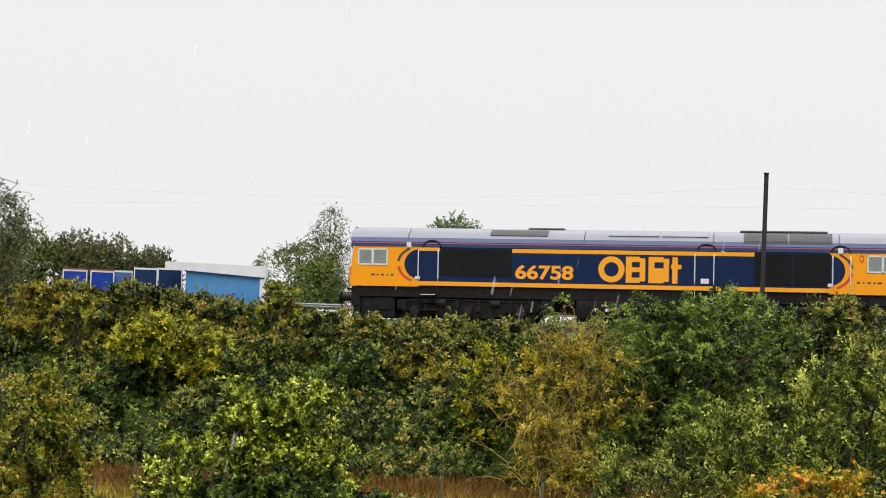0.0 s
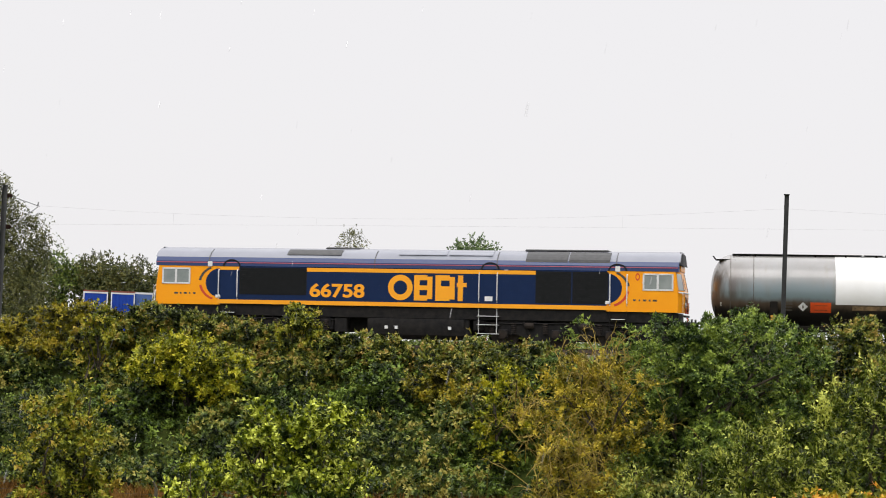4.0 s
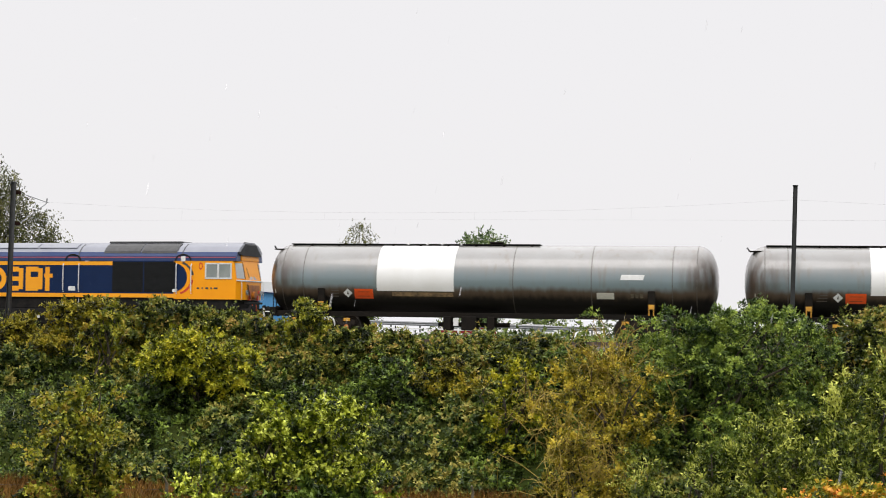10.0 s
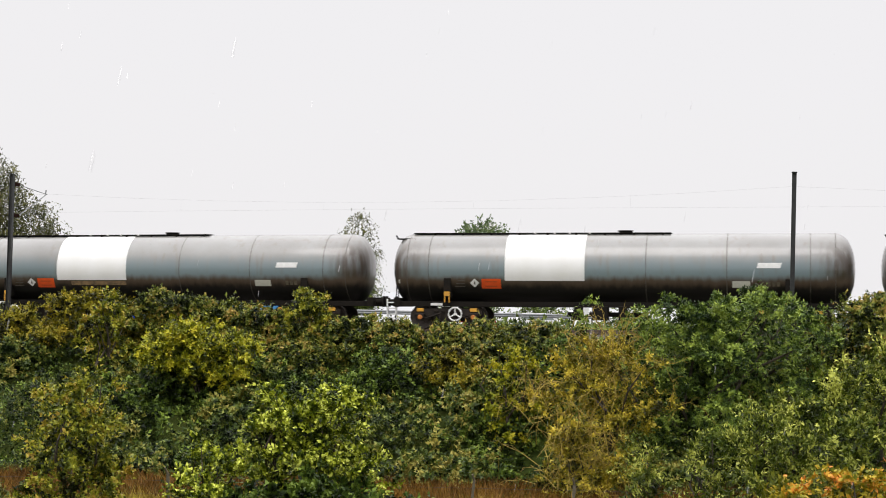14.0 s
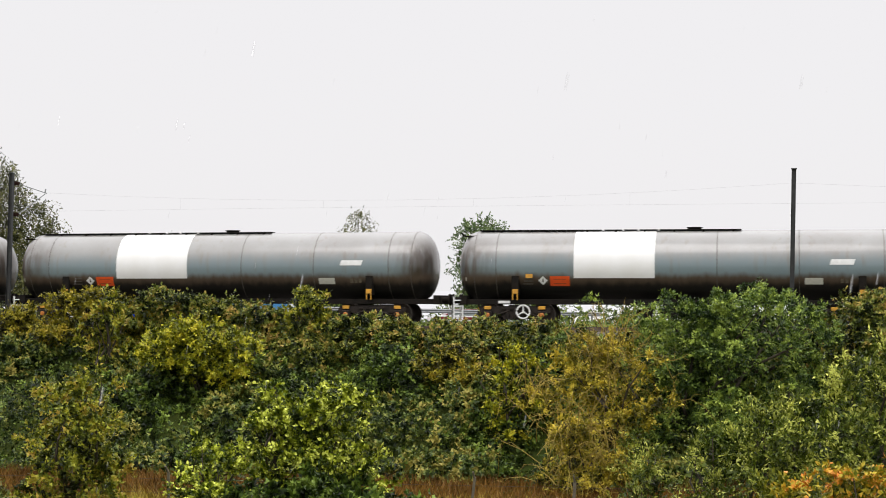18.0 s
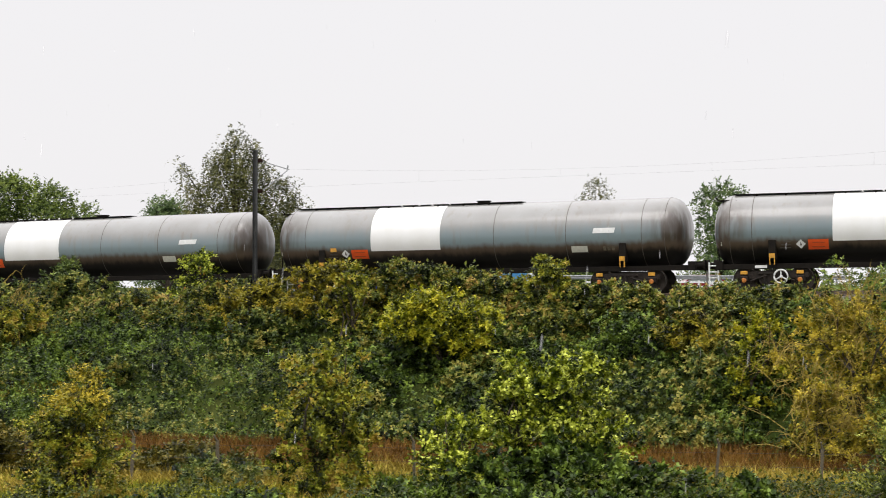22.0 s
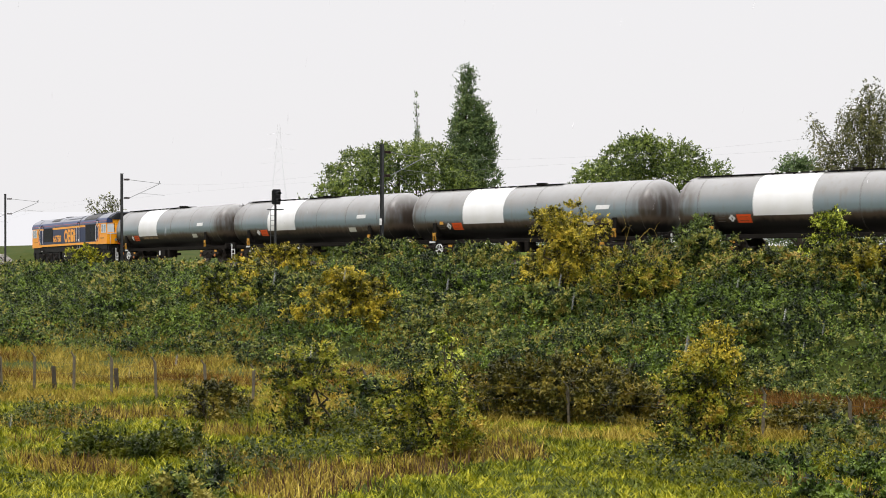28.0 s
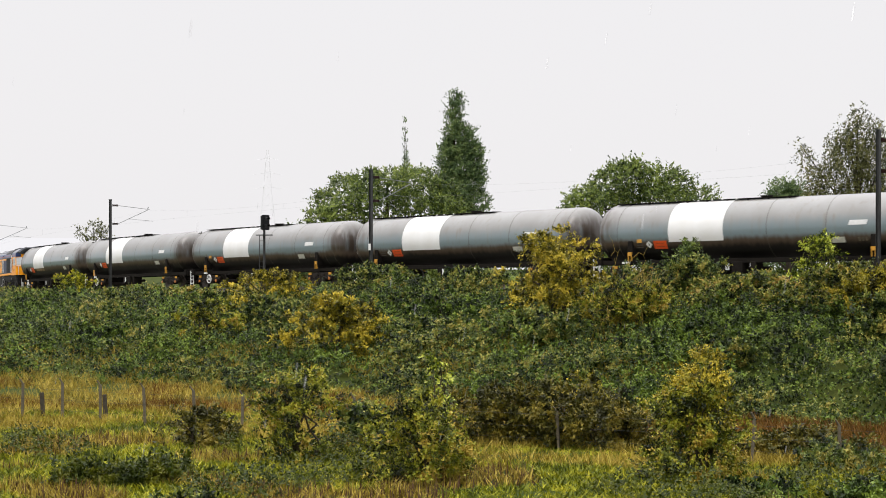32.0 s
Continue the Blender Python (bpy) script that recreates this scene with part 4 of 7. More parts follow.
def tank_wagon():
    t = thing("tank_wagon", "grimy grey bogie tank wagon with a white patch", "tank wagon", "tank wagons of the train")
    end = [(0.73, 0.0), (0.72, 0.3), (0.68, 0.58), (0.61, 0.82), (0.51, 1.03), (0.39, 1.19), (0.26, 1.295), (0.12, 1.352), (0.0, TR)]
    prof = [(8.3 + x, r) for x, r in end] + [(x, TR) for x in (5, 2.5, 0, -2.5, -5)] + [(-7.75 - x, r) for x, r in reversed(end)]
    tank = part("tank", Geo().lathe_x(prof, 0, TZ, 72), M_TANK, t, "wet grey tank barrel, grime below, sky and ground reflections painted in", 35)
    low = math.degrees(math.asin((1.86 - TZ) / TR))
    part("white_patch", Geo().lathe_x([(1.46, TR + 0.004), (4.5, TR + 0.004)], 0, TZ, 60, low, 180 - low), M_PATCH, tank, "plain white painted patch over the barrel", 40)
    for x in (8.3, 7.46, -0.83, -3.82, -6.85, -7.75):
        part("weld_band", Geo().lathe_x([(x - 0.014, TR), (x - 0.01, TR + 0.005), (x + 0.01, TR + 0.004), (x + 0.014, TR - 0.002)], 0, TZ, 60), M_SEAM, tank, "thin dark weld seam")
    def at(z, lift=0.01):
        return math.sqrt(max(TR ** 2 - (z - TZ) ** 2, 0.01)) + lift

    def plate(name, x0, x1, z0, z1, mat, label="", skew=0.0, lift=0.01):
        """A thin plate that follows the curve of the barrel."""
        g, k = Geo(), 5
        rings = []
        for i in range(k):
            z, d = z0 + (z1 - z0) * i / (k - 1), skew * i / (k - 1)
            rings.append([(x0 - d, at(z, lift), z), (x1 - d, at(z, lift), z), (x1 - d, at(z, lift) - 0.012, z), (x0 - d, at(z, lift) - 0.012, z)])
        return part(name, g.loft(rings), mat, tank, label)
    plate("name_plate", -5.76, -4.9, 2.35, 2.55, M_WHITE, "slanting white name board", 0.06)
    plate("cream_panel", -4.67, -4.02, 1.63, 1.87, M_CREAM, "weathered cream lettered panel")
    for k in range(3):
        plate("lettering_bar", -5.75 + 0.17 * k, -5.64 + 0.17 * k, 1.68, 1.84, M_CONC, "worn unreadable lettering")
    haz = plate("hazard_panel", 4.66, 5.40, 1.56, 1.93, M_HAZ, "orange-red hazard panel")
    for z in (1.64, 1.80):
        rings = [[(4.80, at(q, 0.014), q), (5.26, at(q, 0.014), q), (5.26, at(q, 0.008), q), (4.80, at(q, 0.008), q)] for q in (z, z + 0.03)]
        part("hazard_bar", Geo().loft(rings), M_RUSTBAR, haz)
    dm = Geo().add([(5.67, at(1.60), 1.60), (5.85, at(1.77, 0.016), 1.77), (5.67, at(1.94), 1.94), (5.49, at(1.77, 0.016), 1.77), (5.67, at(1.60, -0.02), 1.60), (5.85, at(1.77, -0.02), 1.77), (5.67, at(1.94, -0.02), 1.94), (5.49, at(1.77, -0.02), 1.77)],
                   [(0, 1, 2, 3), (4, 5, 6, 7), (0, 1, 5, 4), (1, 2, 6, 5), (2, 3, 7, 6), (3, 0, 4, 7)])
    part("hazard_diamond", dm, M_WHITE, tank, "white hazard diamond")
    for k in range(3):
        plate("lettering_bar", 6.05, 6.45 - 0.06 * k, 1.62 + 0.11 * k, 1.66 + 0.11 * k, M_SEAM)
    part("low_plate", Geo().box(6.95, 7.4, 1.1, 1.13, 0.90, 1.0, 0.005), M_WHITE, t, "small white plate on the sole bar")
    plate("end_plate", 8.58, 8.66, 1.75, 1.9, M_CREAM, "", 0, -0.14)
    # top walkway with hatch and end bracket
    wk = Geo()
    wk.box(-1.7, 8.25, -0.15, 0.4, 3.69, 3.72)
    for x in np.arange(-1.4, 8.2, 1.1):
        wk.box(x - 0.03, x + 0.03, -0.15, 0.42, 3.57, 3.69)
    walkway = part("walkway", wk, M_BLACK, t, "black grating walkway on the tank top")
    for x in (3.48, 2.72, 2.14, 1.38):
        part("walkway_clip", Geo().box(x - 0.035, x + 0.035, 0.39, 0.43, 3.66, 3.735, 0.005), M_WHITE, walkway, "white grating clip")
    part("filler_hatch", Geo().tube([(0.05, 0, 3.66), (0.05, 0, 3.77), (0.05, 0, 3.78), (0.05, 0, 3.81)], [0.26, 0.26, 0.31, 0.29], 20), M_BLACK, t, "black filler hatch")
    br = Geo()
    br.box(8.1, 8.85, 0.1, 0.7, 3.46, 3.50)
    br.tube([(8.85, 0.4, 3.48), (8.95, 0.4, 3.62)], 0.03, 6)
    br.tube([(8.1, 0.4, 3.45), (8.7, 0.4, 3.2), (8.82, 0.4, 2.5), (8.85, 0.4, 1.1)], 0.025, 6)
    br.tube([(8.1, 0.75, 3.45), (8.7, 0.75, 3.2), (8.82, 0.75, 2.5), (8.85, 0.75, 1.1)], 0.025, 6)
    part("end_ladder_frame", br, M_BLACK, t)
    # underframe
    uf = Geo()
    for s in (1, -1):
        y0, y1 = sorted((s * 0.95, s * 1.1))
        uf.box(-8.9, 8.9, y0, y1, 0.86, 1.06, 0.01)
    uf.box(8.6, 8.85, -1.2, 1.2, 0.85, 1.2, 0.02)
    uf.box(-8.85, -8.6, -1.2, 1.2, 0.85, 1.2, 0.02)
    uf.box(-8.6, 8.6, -0.35, 0.35, 0.9, 1.0)
    part("underframe", uf, M_BLACK, t, "black sole bars and headstocks")
    for x in (6.72, -6.08):
        for s in (-1, 1):
            y0, y1 = sorted((s * 1.0, s * 1.36))
            sad = part("saddle_bracket", Geo().box(x - 0.14, x + 0.14, y0, y1, 1.2, 1.95, 0.02), M_BLACK, t, "black saddle bracket")
        g = Geo()
        g.prism_y([(x - 0.10, 1.02), (x - 0.07, 1.02), (x - 0.07, 1.27), (x + 0.07, 1.27), (x + 0.07, 1.02), (x + 0.10, 1.02), (x + 0.11, 1.44), (x - 0.11, 1.44)], 1.34, 1.40)
        part("yellow_bracket", g, M_YELLOW, sad, "yellow lifting bracket")
    for e in (1, -1):
        for s in (1, -1):
            part("buffer", Geo().tube([(e * 8.8, s * 0.87, 1.04), (e * 9.15, s * 0.87, 1.04), (e * 9.16, s * 0.87, 1.04), (e * 9.22, s * 0.87, 1.04)], [0.1, 0.1, 0.22, 0.22], 14), M_BLACK, t)
        part("coupler", Geo().tube([(e * 8.8, 0, 0.98), (e * 9.25, 0, 0.95)], [0.1, 0.06], 8), M_BLACK, t)
        lad = Geo()
        x0 = e * 8.95
        for dx in (-0.17, 0.17):
            lad.tube([(x0 + dx, e * 1.12, 0.25), (x0 + dx, e * 1.12, 1.15)], 0.034, 6)
        for z in (0.32, 0.55, 0.78, 1.01):
            lad.tube([(x0 - 0.17, e * 1.12, z), (x0 + 0.17, e * 1.12, z)], 0.026, 6)
        part("shunter_ladder", lad, M_WHITE, t, "white shunter's step ladder")
    # discharge gear amidships
    for x, w0 in ((1.75, 0.16), (0.9, 0.3), (0.05, 0.15)):
        part("discharge_valve", Geo().box(x - w0, x + w0, 0.55, 1.15, 0.38, 0.92, 0.03), M_BLACK, t, "black discharge valve box")
    part("discharge_pipe", Geo().tube([(2.2, 0.6, 0.6), (-0.6, 0.6, 0.6)], 0.09, 10), M_BLACK, t)
    part("valve_label", Geo().box(1.3, 1.5, 1.152, 1.165, 0.55, 0.85), M_WHITE, t)
    for e in (1, -1):
        b = Geo()
        for s in (1, -1):
            ring = [(-1.35, 0.55), (-1.35, 0.72), (-0.5, 0.80), (0.5, 0.80), (1.35, 0.72), (1.35, 0.55), (0.55, 0.50), (0.4, 0.28), (-0.4, 0.28), (-0.55, 0.50)]
            y0, y1 = sorted((s * 0.98, s * 1.12))
            b.prism_y(ring, y0, y1)
            for k in (-0.28, 0, 0.28):
                b.tube([(k, s * 1.1, 0.32), (k, s * 1.1, 0.72)], 0.08, 10)
        b.box(-0.25, 0.25, -1.0, 1.0, 0.5, 0.85)
        for x in (-0.62, 0.62):
            b.box(x - 0.05, x + 0.05, -0.9, 0.9, 0.3, 0.55)
        for s in (1, -1):
            for x in (-0.55, 0.55):
                b.tube([(x * 1.5, s * 1.15, 0.42), (x * 0.35, s * 1.16, 0.62)], 0.035, 6)
            b.box(-0.5, 0.5, min(s * 1.1, s * 1.17), max(s * 1.1, s * 1.17), 0.66, 0.74, 0.01)
        bog = part("bogie", b, M_BOGIE, t, "rusty black two-axle bogie")
        bog.matrix_basis = pose(6.77 if e > 0 else -6.13, 0, 0)
        for x in (-1.04, 1.04):
            for s in (1, -1):
                y0, y1 = sorted((s * 1.0, s * 1.2))
                part("axlebox", Geo().box(x - 0.16, x + 0.16, y0, y1, 0.40, 0.62, 0.03), M_BOGIE, bog)
                part("axlebox_cap", Geo().box(x - 0.13, x + 0.13, min(s * 1.12, s * 1.17), max(s * 1.12, s * 1.17), 0.67, 0.80, 0.01), M_YELLOW, bog, "yellow bearing cap")
                part("axle_end", Geo().tube([(x, s * 1.19, 0.46), (x, s * 1.225, 0.46), (x, s * 1.235, 0.46)], [0.09, 0.09, 0.055], 16), M_AXLE, bog, "round orange axle end cap")
            ws = part("wheelset", ME_WHEEL_SMALL, M_STEEL, bog)
            ws.matrix_basis = pose(x, 0, WHEEL_SMALL)
    # parking brake wheel
    hw = Geo()
    n = 24
    ring = [(6.42 + 0.25 * math.cos(2 * math.pi * k / n), 1.3, 0.58 + 0.25 * math.sin(2 * math.pi * k / n)) for k in range(n + 1)]
    hw.tube(ring, 0.032, 8, cap=False)
    for k in range(3):
        a = math.pi / 2 + 2 * math.pi * k / 3
        hw.tube([(6.42, 1.3, 0.58), (6.42 + 0.25 * math.cos(a), 1.3, 0.58 + 0.25 * math.sin(a))], 0.026, 6)
    hw.tube([(6.42, 1.1, 0.58), (6.42, 1.34, 0.58)], 0.05, 8)
    part("brake_wheel", hw, M_WHITE, t, "white three-spoked parking brake wheel")
    return t


LOCO = locomotive()
WAGONS = [tank_wagon()]
for k in range(5):
    WAGONS.append(copy_thing(WAGONS[0], pose(0, 0, 0)))
for k in (2, 4):
    tankbody = next(o for o in WAGONS[k].children if o.name.startswith("tank"))
    yy = math.sqrt(TR ** 2 - (1.97 - TZ) ** 2) + 0.01
    part("yellow_label", Geo().box(6.06, 6.32, yy - 0.03, yy, 1.86, 2.08), M_YELLOW, tankbody, "small yellow label")
low = math.degrees(math.asin((1.86 - TZ) / TR))
part("fuel_stain", Geo().lathe_x([(1.5, TR + 0.003), (3.9, TR + 0.003)], 0, TZ, 6, low - 9, low - 2), material("dried_spill", (0.38, 0.25, 0.12), (0.10, 0.07, 0.045), rough=0.5, scale=3, fine=12), next(o for o in WAGONS[0].children if o.name.startswith("tank")), "tan spill stain under the patch")
tagged(WAGONS[0], "grimy grey bogie tank wagon coupled behind the locomotive")
tagged(WAGONS[2], "grimy grey bogie tank wagon with a small yellow label")
tagged(WAGONS[4], "grimy grey bogie tank wagon with a small yellow label")


# ---- overhead line masts, wires and signal ----
def mast(s, top, plate=False):
    p = on_track(s, 2.75, 0)
    d = on_track(s + 1) - on_track(s)
    ang = math.degrees(math.atan2(d.y, d.x))
    t = thing("catenary_mast", "dark steel overhead line mast beside the track", "mast", "masts along the line")
    t.matrix_basis = pose(p.x, p.y, p.z, 0, 0, ang + 180)
    # local +x against travel, +y away from the field
    g = Geo()
    for x in (-0.08, 0.065):
        g.box(x, x + 0.015, -0.075, 0.075, -1.2, top, 0.004)
    g.box(-0.07, 0.07, -0.008, 0.008, -1.2, top)
    post = part("post", g, M_MAST, t, "dark H-section steel post")
    part("foundation", Geo().box(-0.35, 0.35, -0.35, 0.35, -1.6, -0.75, 0.03), M_CONC, t)
    part("mast_cap", Geo().box(-0.1, 0.1, -0.09, 0.09, top, top + 0.04, 0.01), M_MAST, t)
    a = Geo()
    a.tube([(0, 0.1, top - 0.35), (0, 0.55, top - 0.38)], 0.05, 8)
    arm = Geo()
    arm.tube([(0, 0.55, top - 0.38), (0, 2.85, top - 0.62)], 0.016, 8)
    arm.tube([(0, 0.55, top - 1.62), (0, 2.7, top - 0.66)], 0.02, 8)
    arm.tube([(0, 1.3, top - 1.28), (0, 3.1, top - 1.42)], 0.011, 8)
    arm.tube([(0, 2.7, top - 0.62), (0, 2.75, top - 0.45)], 0.03, 8)
    part("cantilever", arm, M_GALV, t, "grey tubular cantilever over the track")
    for z in (top - 0.37, top - 1.62):
        ins = Geo()
        for k in range(5):
            y = 0.16 + 0.085 * k
            ins.tube([(0, y, z), (0, y + 0.05, z)], [0.085, 0.05], 12)
        part("insulator", ins, M_PORC, t, "brown ribbed insulator")
    if plate:
        part("label_plate", Geo().box(-0.1, 0.1, -0.1, -0.08, 1.9, 2.25, 0.01), M_WHITE, t)
    return t


MASTS = ((-13.15, 5.75), (17.4, 6.05), (48.4, 6.15), (80.0, 6.1), (112.0, 6.1), (145.0, 6.1))
for s, top in MASTS:
    mast(s, top, s == 48.4)


def wires():
    def run(name, side, heights, sag, r):
        pts = []
        ss = [-47] + [m[0] for m in MASTS] + [178]
        for a, b in zip(ss[:-1], ss[1:]):
            for k in range(8):
                u = k / 8
                pts.append(on_track(a + (b - a) * u, side, heights - sag * 4 * u * (1 - u)))
        pts.append(on_track(ss[-1], side, heights))
        return tagged(new(name, Geo().tube(pts, r, 5).mesh(name, M_WIRE)), "thin grey overhead line wire above the track", "overhead wire", "overhead wires")
    run("overhead_wire", 0.0, 5.45, 0.5, 0.0022)
    run("overhead_wire", 0.0, 4.68, 0.0, 0.0022)
    dr = Geo()
    for a, b in zip(MASTS[:-1], MASTS[1:]):
        for k in range(1, 5):
            u = k / 5
            s = a[0] + (b[0] - a[0]) * u
            dr.tube([on_track(s, 0, 4.68), on_track(s, 0, 5.45 - 0.5 * 4 * u * (1 - u))], 0.0025, 4)
    tagged(new("dropper_wires", dr.mesh("dropper_wires", M_WIRE)), "thin droppers between the overhead wires", "droppers", kind="stuff")


wires()


def signal():
    p = on_track(59.0, 2.6, 0)
    d = on_track(60.0) - on_track(59.0)
    t = thing("colour_light_signal", "black colour-light signal on a dark post beside the line", "signal")
    t.matrix_basis = pose(p.x, p.y, p.z, 0, 0, math.degrees(math.atan2(d.y, d.x)) + 180)
    part("post", Geo().tube([(0, 0, -1), (0, 0, 3.4)], 0.07, 14), M_MAST, t, "dark tubular post")
    part("footing", Geo().box(-0.3, 0.3, -0.3, 0.3, -1.2, -0.3, 0.03), M_CONC, t)
    part("platform", Geo().box(-0.35, 0.35, -0.35, 0.35, 3.0, 3.06), M_MAST, t)
    head = part("signal_head", Geo().box(-0.13, 0.13, -0.19, 0.19, 3.35, 4.15, 0.03), M_GRILLE, t, "black signal head")
    part("backplate", Geo().box(0.13, 0.17, -0.25, 0.25, 3.32, 4.2, 0.01), M_GRILLE, head)
    for z in (3.55, 3.95):
        part("lens", Geo().tube([(0.17, 0, z), (0.20, 0, z)], 0.1, 16), M_LENS, head)
        part("hood", Geo().lathe_x([(0.17, 0.13), (0.48, 0.12)], 0, z, 12, -10, 190), M_GRILLE, head)
    lad = Geo()
    for y in (-0.16, 0.16):
        lad.tube([(-0.3, y, -0.9), (-0.25, y, 3.05)], 0.02, 6)
    for z in np.arange(-0.6, 3.0, 0.3):
        lad.tube([(-0.28, -0.16, z), (-0.28, 0.16, z)], 0.012, 6)
    part("ladder", lad, M_MAST, t)
    part("equipment_cabinet", Geo().box(0.5, 1.1, -0.2, 0.2, -0.6, 0.6, 0.02), M_GALV, t)


signal()


# ---- yard behind the line ----
def polar(az, dist):
    """Plan position by bearing to the left of north and distance from the viewer."""
    return -dist * math.sin(radians(az)), dist * math.cos(radians(az))


def container(az, dist, width, top, mat, label, roof=None, doors=2):
    x, y = polar(az, dist)
    z0 = height_at(x, y)
    t = thing("shipping_container", label, "container", "containers in the yard")
    t.matrix_basis = pose(x, y, z0, 0, 0, az)
    h, w = top - z0, width / 2
    b = Geo().box(-w, w, 0.08, 6.0, -0.4, h, 0.03)
    for k in range(24):
        b.box(-w - 0.03, -w, 0.3 + k * 0.235, 0.42 + k * 0.235, 0.1, h - 0.1)
        b.box(w, w + 0.03, 0.3 + k * 0.235, 0.42 + k * 0.235, 0.1, h - 0.1)
    part("body", b, mat, t)
    fr = Geo()
    fr.box(-w, w, -0.03, 0.08, h - 0.14, h + 0.02)
    fr.box(-w, -w + 0.1, -0.03, 0.08, -0.3, h - 0.14)
    fr.box(w - 0.1, w, -0.03, 0.08, -0.3, h - 0.14)
    part("end_frame", fr, M_SHEDW, t, "pale steel end frame")
    n = doors
    for k in range(n):
        a0, a1 = -w + 0.1 + (2 * w - 0.2) * k / n, -w + 0.1 + (2 * w - 0.2) * (k + 1) / n
        d = part("door", Geo().box(a0 + 0.01, a1 - 0.01, 0.0, 0.07, -0.2, h - 0.15, 0.01), mat, t)
        lk = Geo()
        for u in (0.3, 0.7):
            lk.tube([(a0 + (a1 - a0) * u, -0.03, -0.1), (a0 + (a1 - a0) * u, -0.03, h - 0.2)], 0.02, 6)
        part("lock_rod", lk, mat, d)
    if roof:
        part("roof_sheet", Geo().box(-w, w, -0.05, 6.0, h, h + 0.12), roof, t)


container(10.95, 150, 2.05, 6.95, M_CONTB, "bright ultramarine steel container with pale frame", M_CONTR)
container(10.08, 150, 2.0, 6.95, M_CONTB, "bright ultramarine steel container with pale frame", M_CONTR)
container(9.45, 150.5, 1.75, 7.02, M_CONTL, "faded blue steel container")
container(8.70, 149.5, 2.0, 7.32, M_CONTN, "dark navy steel container, taller than its neighbours")
container(7.92, 149.5, 2.1, 7.38, M_CONTN, "dark navy steel container, taller than its neighbours")


def shed():
    t = thing("blue_shed", "sky-blue sheet-steel shed with a white roof fascia", "shed")
    x0, y0 = polar(7.42, 137)
    x1, y1 = polar(4.85, 133)
    d = Vector((x1 - x0, y1 - y0, 0))
    length = d.length
    z0 = min(height_at(x0, y0), height_at(x1, y1)) - 0.5
    t.matrix_basis = pose(x0, y0, z0, 0, 0, math.degrees(math.atan2(d.y, d.x)))
    h0, h1 = 7.15 - z0, 6.95 - z0
    part("wall_core", Geo().prism_y([(0, 0), (length - 0.35, 0), (length - 0.35, h1), (0, h0)], 0.05, 9.0), M_SHEDB, t)
    rib = Geo()
    n = int(length / 0.3)
    for k in range(n):
        a = 0.05 + (length - 0.45) * k / n
        top = h0 + (h1 - h0) * a / length - 0.05
        rib.box(a, a + 0.12, 0.035, 0.06, 0, top)
    tagged(part("corrugated_wall", rib, M_SHEDB, t, "corrugated sky-blue cladding"), kind="stuff")
    part("roof_fascia", Geo().prism_y([(-1.9, h0 + 0.05), (length + 0.1, h1 - 0.15), (length + 0.1, h1 + 0.72), (-1.9, h0 + 0.66)], -0.1, 0.25), M_SHEDW, t, "white roof fascia")
    part("corner_post", Geo().box(length - 0.35, length + 0.1, -0.1, 9.0, 0, h1 - 0.1), M_SHEDW, t, "white corner flashing")
    part("gutter", Geo().prism_y([(0, h0 - 0.08), (length, h1 - 0.24), (length, h1 - 0.15), (0, h0 + 0.02)], -0.16, -0.1), M_CONTN, t)
    part("roof", Geo().box(-1.9, length + 0.1, 0.25, 9.2, h1 + 0.35, h1 + 0.6), M_SHEDW, t)
    # the plot is a skewed one: the side walls run back at an angle
    for ob in t.children:
        for v in ob.data.vertices:
            if v.co.y > 0.3:
                v.co.x -= 0.68 * v.co.y


shed()


def yard_barrier():
    t = thing("guard_rail", "grey steel guard rail along the yard road", "guard rail")
    x, y = polar(-0.3, 101)
    z0 = height_at(x, y)
    t.matrix_basis = pose(x, y, z0, 0, 0, 8)
    part("beam", Geo().prism_x([(0, 5.02 - z0), (-0.05, 5.08 - z0), (0, 5.14 - z0), (-0.05, 5.2 - z0), (0, 5.26 - z0), (0.03, 5.26 - z0), (0.03, 5.02 - z0)], -9, 9), M_GALV, t, "galvanised beam")
    for k in range(-5, 6):
        part("post", Geo().box(k * 1.7 - 0.05, k * 1.7 + 0.05, 0.03, 0.15, -0.2, 5.2 - z0), M_GALV, t)
    w = thing("white_fence", "low white post-and-rail fence behind the line", "fence")
    w.matrix_basis = pose(x + 0.5, y - 3, z0, 0, 0, 8)
    for k in range(-4, 5):
        part("post", Geo().box(k * 1.5 - 0.05, k * 1.5 + 0.05, -0.04, 0.04, -0.1, 4.98 - z0, 0.01), M_WHITE, w)
    for z in (4.9, 4.66):
        part("fence_rail", Geo().box(-6.3, 6.3, 0.04, 0.08, z - z0 - 0.05, z - z0 + 0.03, 0.01), M_WHITE, w)


yard_barrier()


